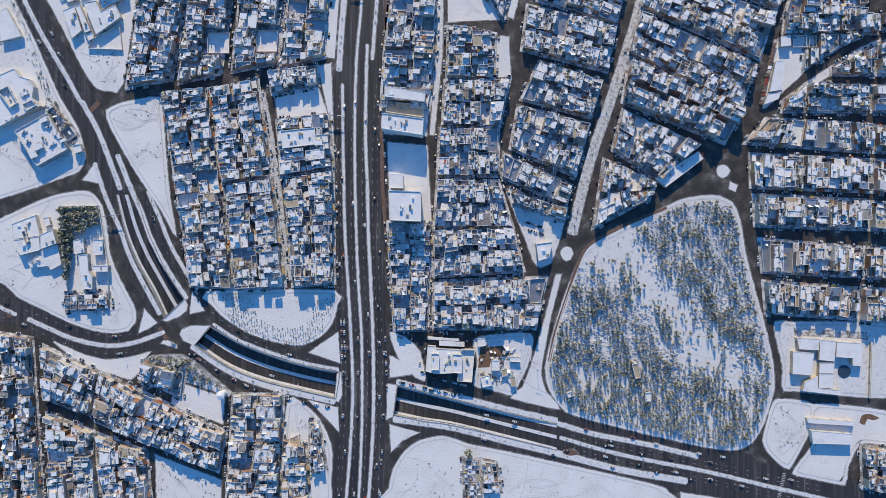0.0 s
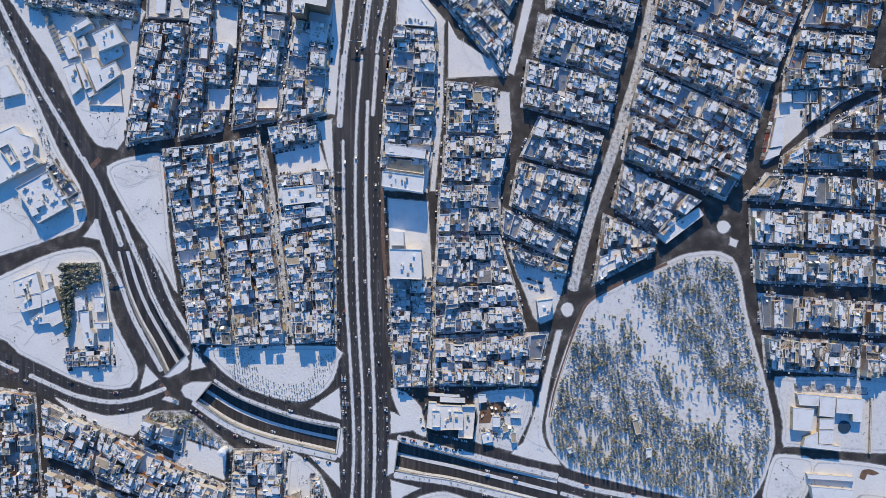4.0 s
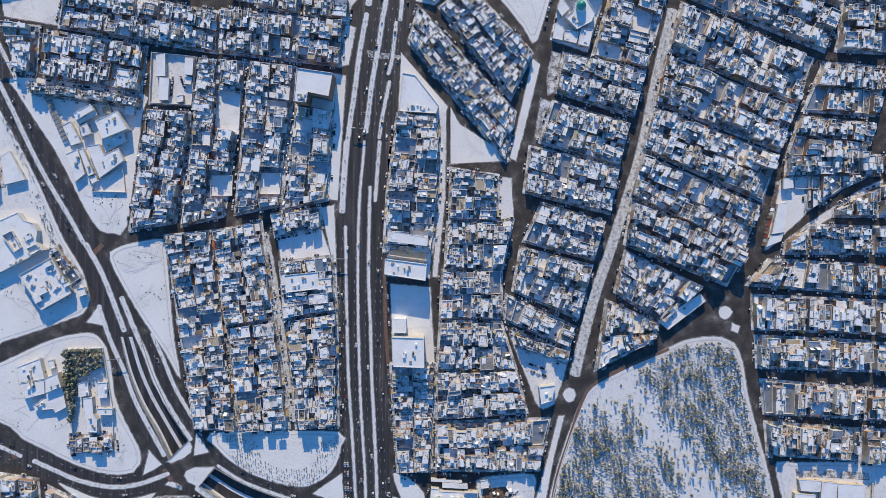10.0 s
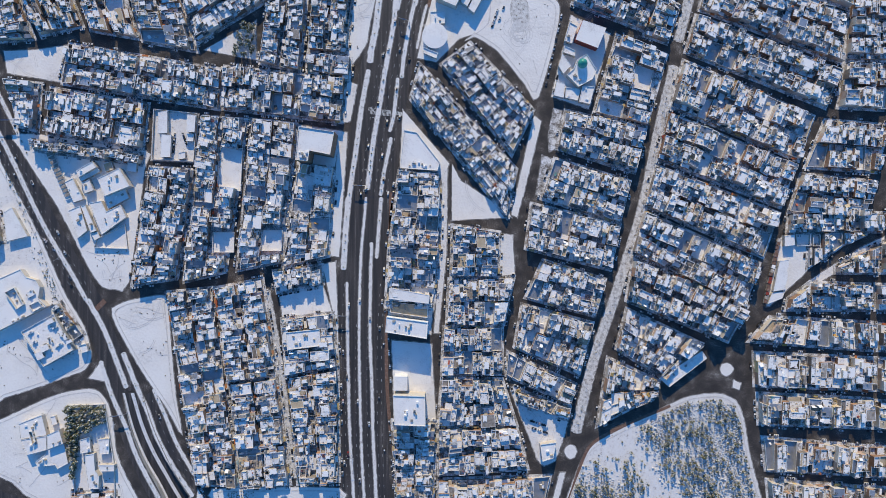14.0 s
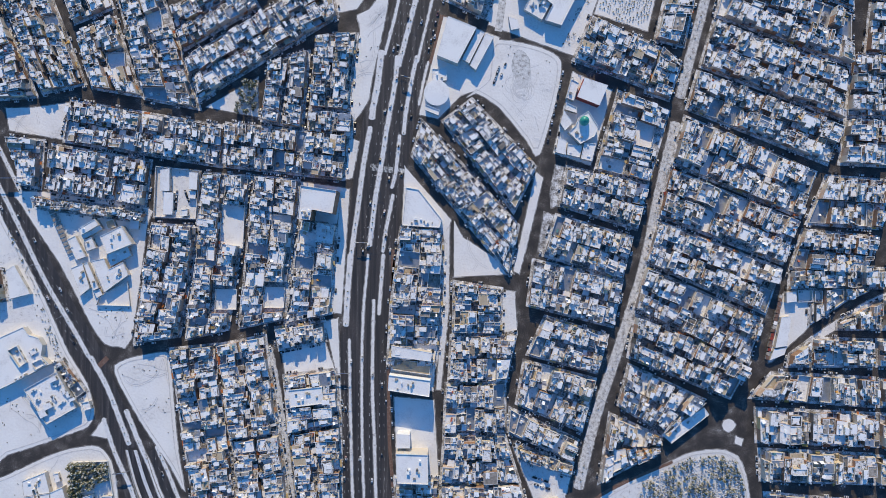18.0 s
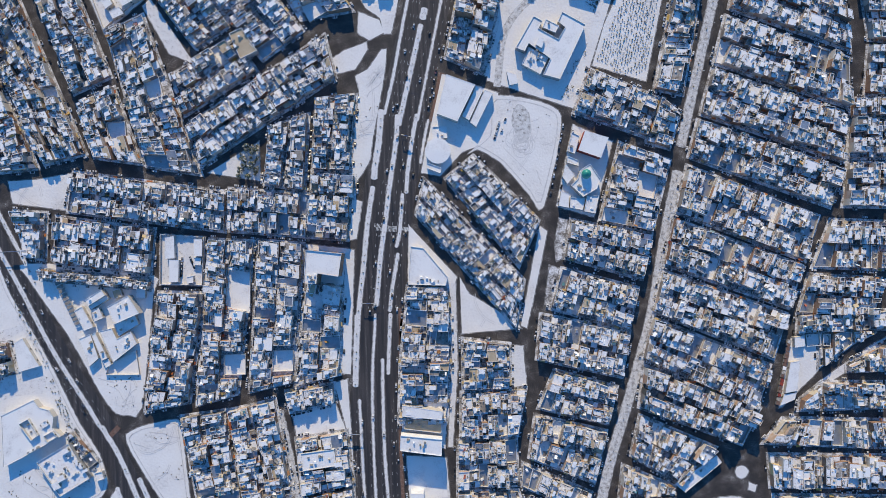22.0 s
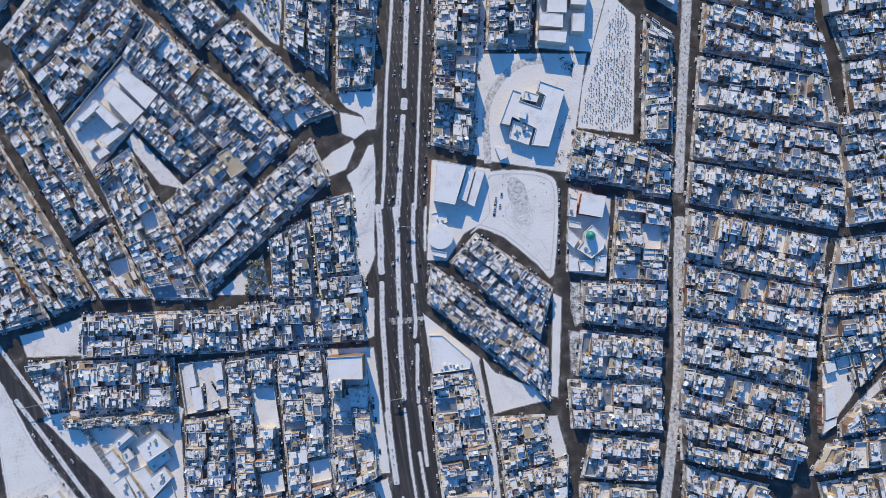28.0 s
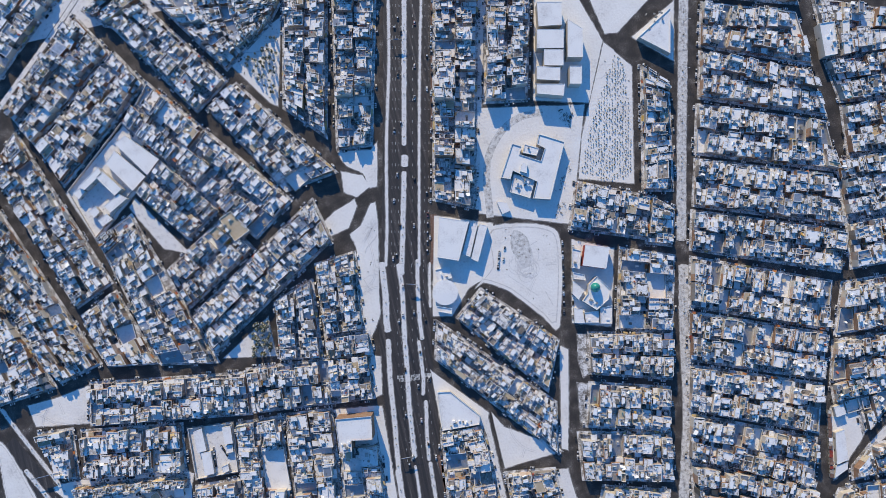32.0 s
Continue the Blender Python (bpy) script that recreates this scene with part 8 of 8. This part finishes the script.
def car_shapes():
    def hull(sections):
        v, f = [], []
        for x, w, z0, z1 in sections:
            v += [(x, -w, z0), (x, w, z0), (x, w * 0.92, z1), (x, -w * 0.92, z1)]
        for i in range(len(sections) - 1):
            for j in range(4):
                f.append((4 * i + j, 4 * i + (j + 1) % 4, 4 * i + 4 + (j + 1) % 4, 4 * i + 4 + j))
        n = 4 * len(sections)
        return v, f + [(3, 2, 1, 0), (n - 4, n - 3, n - 2, n - 1)]
    body = hull([(-2.15, 0.75, 0.35, 0.75), (-2.0, 0.84, 0.25, 0.92), (-0.8, 0.86, 0.25, 0.98), (0.9, 0.86, 0.25, 0.98), (1.9, 0.82, 0.25, 0.86), (2.15, 0.7, 0.35, 0.7)])
    glass = hull([(-1.75, 0.72, 0.9, 0.96), (-1.05, 0.72, 0.9, 1.36), (0.25, 0.72, 0.9, 1.38), (1.0, 0.74, 0.9, 0.98)])
    roof = hull([(-1.05, 0.64, 1.34, 1.40), (-0.9, 0.68, 1.34, 1.46), (0.1, 0.68, 1.34, 1.46), (0.28, 0.64, 1.34, 1.40)])
    wv, wf = [], []
    for y in (-0.09, 0.09):
        wv += [(0.32 * math.cos(i * math.pi / 5), y, 0.32 * math.sin(i * math.pi / 5)) for i in range(10)]
    wf = [tuple(range(10)), tuple(range(19, 9, -1))] + [(i, 10 + i, 10 + (i + 1) % 10, (i + 1) % 10) for i in range(10)]
    return body, glass, roof, (wv, wf)


CAR_BODY, CAR_GLASS, CAR_ROOF, CAR_WHEEL = car_shapes()
WHEELS = [(x, y, 0.32) for x in (-1.3, 1.35) for y in (-0.74, 0.74)]


def car_body_mesh():
    """Painted hull with its four wheels."""
    v, f = list(CAR_BODY[0]), list(CAR_BODY[1])
    index = [0] * len(f)
    for x, y, z in WHEELS:
        k = len(v)
        v += [(x + a, y + b, z + c) for a, b, c in CAR_WHEEL[0]]
        f += [tuple(i + k for i in g) for g in CAR_WHEEL[1]]
        index += [1] * len(CAR_WHEEL[1])
    return mesh_of("body", v, f, [car_paint, rubber], index)


car_meshes = [car_body_mesh(), mesh_of("window_glass", *CAR_GLASS, [car_glass]), mesh_of("roof_panel", *CAR_ROOF, [car_paint])]
CARS, CAR_REST = [0], {car_paint_stuff: ([], []), car_glass: ([], []), rubber: ([], [])}


def place_car(x, y, turn, z=0.07, single=True):
    m = pose(x, y, z, 0, 0, math.degrees(turn))
    if single and CARS[0] < 165:
        CARS[0] += 1
        ob = tagged(new("car", car_meshes[0]), "small saloon car on the street", "car", "cars on the roads")
        ob.matrix_basis = m
        child("window_glass", car_meshes[1], ob, "dark car windows")
        child("roof_panel", car_meshes[2], ob)
    else:
        for mat, (v, f) in ((car_paint_stuff, CAR_BODY), (car_glass, CAR_GLASS), (car_paint_stuff, CAR_ROOF), *((rubber, ([(x + a, y + b, z + c) for a, b, c in CAR_WHEEL[0]], CAR_WHEEL[1])) for x, y, z in WHEELS)):
            V, F = CAR_REST[mat]
            k = len(V)
            V += [tuple(m @ Vector(p)) for p in v]
            F += [tuple(i + k for i in g) for g in f]


def traffic(centre, every, single=True, z=0.09):
    line = smooth(centre, 4.0)
    away = rng.uniform(0, every)
    for a, b in zip(line, line[1:]):
        away -= (b - a).length
        if away < 0:
            away = every * rng.uniform(0.4, 1.6)
            d = b - a
            place_car(a.x, a.y, math.atan2(d.y, d.x), z, single and rng.random() < 0.6)


def parked(q, share):
    n = len(q)
    c = Vector((sum(p[0] for p in q) / n, sum(p[1] for p in q) / n))
    for i in range(n):
        a, b = Vector(q[i]), Vector(q[(i + 1) % n])
        d = (b - a).normalized()
        out = Vector((d.y, -d.x))
        if out.dot((a + b) / 2 - c) < 0:
            out = -out
        k = 3.0
        while k < (b - a).length - 3:
            if rng.random() < share:
                p = a + d * k + out * rng.uniform(0.9, 1.5)
                place_car(p.x, p.y, math.atan2(d.y, d.x) + rng.uniform(-0.05, 0.05), 0.05, False)
            k += rng.uniform(5.0, 6.5)


traffic([(-89.3, -340.4), (-87.4, -290.9), (-85.6, -246.8), (-85.7, -191.6), (-88.3, -141.9), (-89.9, -92), (-90.1, -17.2), (-87.3, 32.9)], 62)
traffic([(-85.8, -340.4), (-83.9, -290.9), (-82.1, -246.8), (-82.2, -191.6), (-84.8, -141.9), (-86.5, -92), (-86.7, -17.2), (-83.8, 32.9)], 62)
traffic([(-76.4, -340.4), (-74.5, -290.9), (-72.6, -246.7), (-72.8, -191.6), (-75.4, -141.9), (-77, -92), (-77.2, -17.1), (-74.3, 32.9)], 62)
traffic([(-66.4, -340.4), (-64.6, -290.9), (-62.7, -246.7), (-62.8, -191.6), (-65.4, -141.8), (-67, -92), (-67.2, -17.1), (-64.3, 32.9)], 62)
traffic([(-57.5, -340.4), (-55.6, -290.9), (-53.7, -246.7), (-53.8, -191.6), (-56.4, -141.8), (-58, -92), (-58.2, -17.1), (-55.3, 32.9)], 62)
traffic([(-53.5, -340.4), (-51.6, -290.8), (-49.7, -246.7), (-49.9, -191.6), (-52.4, -141.8), (-54.1, -92), (-54.2, -17.1), (-51.3, 32.9)], 62)
traffic([(-75.3, 107.6), (-67.3, 158.8), (-60.3, 209), (-49.3, 259.2), (-43.3, 284.3)], 62)
traffic([(-71.8, 107.6), (-63.8, 158.8), (-56.8, 209), (-45.8, 259.2), (-39.8, 284.3)], 62)
traffic([(-61.7, 107.6), (-53.7, 158.8), (-46.7, 209), (-35.7, 259.2), (-29.7, 284.3)], 62)
traffic([(-57.2, 107.6), (-49.2, 158.8), (-42.2, 209), (-31.2, 259.2), (-25.2, 284.3)], 62)
traffic([(-51.2, 107.6), (-43.2, 158.8), (-36.2, 209), (-25.2, 259.2), (-19.2, 284.3)], 62)
traffic([(12.4, 540.3), (-22.8, 390.8), (-40.2, 319.4), (-49.9, 280.1)], 62)
traffic([(15.4, 539.5), (-19.8, 390.1), (-37.2, 318.7), (-47, 279.4)], 62)
traffic([(18.4, 538.8), (-16.9, 389.4), (-34.3, 318), (-44, 278.7)], 62)
traffic([(30.4, 535.9), (-5, 386.5), (-22.4, 315.2), (-32.3, 275.9)], 62)
traffic([(41.4, 533.2), (5.9, 383.9), (-11.6, 312.6), (-21.5, 273.3)], 62)
traffic([(44.9, 532.4), (9.4, 383.1), (-8.2, 311.7), (-18, 272.5)], 62)
traffic([(-401.9, 161.4), (-376.5, 111.1), (-351.2, 63.4), (-325.9, 20.7)], 62)
traffic([(-398.4, 161.4), (-373, 111.1), (-347.6, 63.4), (-322.3, 20.7)], 62)
traffic([(-390.3, 161.4), (-364.9, 111.1), (-339.6, 63.4), (-314.3, 20.7)], 62)
traffic([(-386.8, 161.4), (-361.4, 111.1), (-336.1, 63.4), (-310.8, 20.7)], 62)
traffic([(111.3, -270.8), (161, -283.6), (260.3, -304.2), (334.7, -320.5)], 62)
traffic([(111.3, -274.7), (161, -287.6), (260.3, -308.2), (334.7, -324.4)], 62)
traffic([(111.3, -285.6), (161, -298.5), (260.2, -319.1), (334.6, -335.3)], 62)
traffic([(111.3, -289.1), (161, -301.9), (260.2, -322.6), (334.6, -338.8)], 62)
traffic([(-406.7, -154.7), (-366.8, -166.1), (-326.8, -181), (-291.9, -189.4), (-267, -186.9)], 62)
traffic([(-406.6, -165.7), (-366.7, -179.1), (-326.7, -197.4), (-291.8, -204.8), (-264.4, -202.3)], 62)
traffic([(-222.1, -200.3), (-207.1, -211.7), (-172.2, -230.5), (-127.3, -243.8), (-92.5, -251.2)], 62)
traffic([(-260.2, -64.8), (-251.5, -89.8), (-241.4, -112.2), (-228.4, -132.1), (-212.3, -154.5), (-192.3, -174.4), (-167.3, -191.7), (-137.4, -204.1), (-107.5, -211.5)], 62)
traffic([(-87.5, -177.7), (-86.4, -211.5)], 6.5)
traffic([(-85, -177.7), (-83.9, -211.5)], 6.5)
traffic([(-45.8, -126.9), (-42.7, -171.7)], 4)
traffic([(-42.8, -131.9), (-39.7, -171.7)], 5)
traffic([(-181.4, -227.5), (-154, -239.4), (-109.2, -249.3), (-93.2, -252.2)], 9)
traffic([(-238.8, -193.8), (-216.3, -207.7), (-188.9, -223.6)], 14)
traffic([(-9.8, -186.6), (10.1, -187.5), (40, -186.5)], 9)
traffic([(-37.1, -229.3), (-9.7, -235.2), (20.1, -242.1)], 10)
traffic([(-48.6, -191.6), (-46.5, -251.2)], 13)
traffic([(-51.4, -290.8), (-54.3, -330.5)], 16)
traffic([(-50, -17.1), (-47.9, -57.1)], 8)
traffic([(-8, 322.2), (-17.9, 282.9)], 6)
traffic([(40.8, 511.8), (12, 390.9)], 9)
traffic([(112.2, 267.3), (95.3, 199)], 8)
traffic([(102.9, 269.5), (88.7, 205.7)], 7)
traffic([(-12.3, -196.5), (-18.7, -216.4), (-10.7, -223.3)], 6)
traffic([(109.6, -275.7), (159.3, -288.5), (233.7, -304.3)], 45)
traffic([(169.2, -278.1), (218.9, -290.4), (273.5, -297.8)], 30)
traffic([(89.7, -266.8), (149.3, -273.2)], 40)
traffic([(30.1, -277.8), (84.8, -289.7), (159.2, -305.4)], 40)
traffic([(20.1, -253.6), (89.7, -269.8)], 50)
traffic([(-164, -219.1), (-109.2, -236.4)], 40)
traffic([(77.3, -89.4), (92.2, -94.3)], 3)
traffic([(78.8, -95.8), (93.7, -100.8)], 3)
traffic([(-239.9, 163.9), (-241.9, 141.2)], 4.5)
traffic([(-232.4, 163.9), (-227.8, 151.8)], 4.5)
traffic([(47.3, 277.6), (39.4, 253.6)], 5)
traffic([(51.7, 276.6), (46.6, 262.2)], 7)
traffic([(-39.7, -189.6), (-13.8, -193.5)], 6)
traffic([(-11.3, -191.5), (28, -193.5)], 7)
traffic([(-12.2, -236.2), (25.1, -241.1)], 8)
traffic([(-9.7, -225.3), (25.1, -233.2)], 6)
for q in EDGES:
    parked(q, 0.36)


def stuff(name, parts, label, category):
    """The uncounted rest of a kind as one object."""
    verts, faces, index, mats = [], [], [], []
    for m, (v, f) in parts.items():
        k = len(verts)
        verts += v
        faces += [tuple(i + k for i in g) for g in f]
        index += [len(mats)] * len(f)
        mats.append(m)
    return tagged(new(name, mesh_of(name, verts, faces, mats, index)), label, category, kind="stuff")


stuff("wheel_tracks", {rut: TRACKS}, "grey wheel ruts pressed into the snow", "wheel tracks")
stuff("lane_markings", {marking: DASHES}, "worn white lane dashes and crossing stripes", "road marking")
stuff("outer_houses", REST, "flat-roofed houses of the outer blocks in snow", "houses")
stuff("rooftop_units", {units_mat: UNITS}, "small coolers, tanks and crates on roofs", "rooftop units")
stuff("yard_scrub", {twigs: SCRUB}, "dry brown bushes in yards and roof tubs", "bushes")
stuff("roof_pipes", {pipe_mat: PIPES}, "dark pipes, planks and rails on roofs", "pipes")
stuff("lean_to_sheds", SHEDS, "small crooked sheds and heaps under snow", "sheds")
stuff("parked_cars", CAR_REST, "cars parked along the streets", "cars")
tagged(new("grave_slabs", mesh_of("grave_slabs", *GRAVES, [snow_roof, grave_stone], [int(i % 5 > 0) for i in range(len(GRAVES[1]))])), "low stone slabs in rows under snow", "grave slabs", kind="stuff")
stuff("dry_tufts", {dry_grass: TUFTS}, "tufts of dry brown grass in the snow", "dry grass")
stuff("park_saplings", {foliage: FAR_TREES}, "young evergreens dusted with snow", "trees")
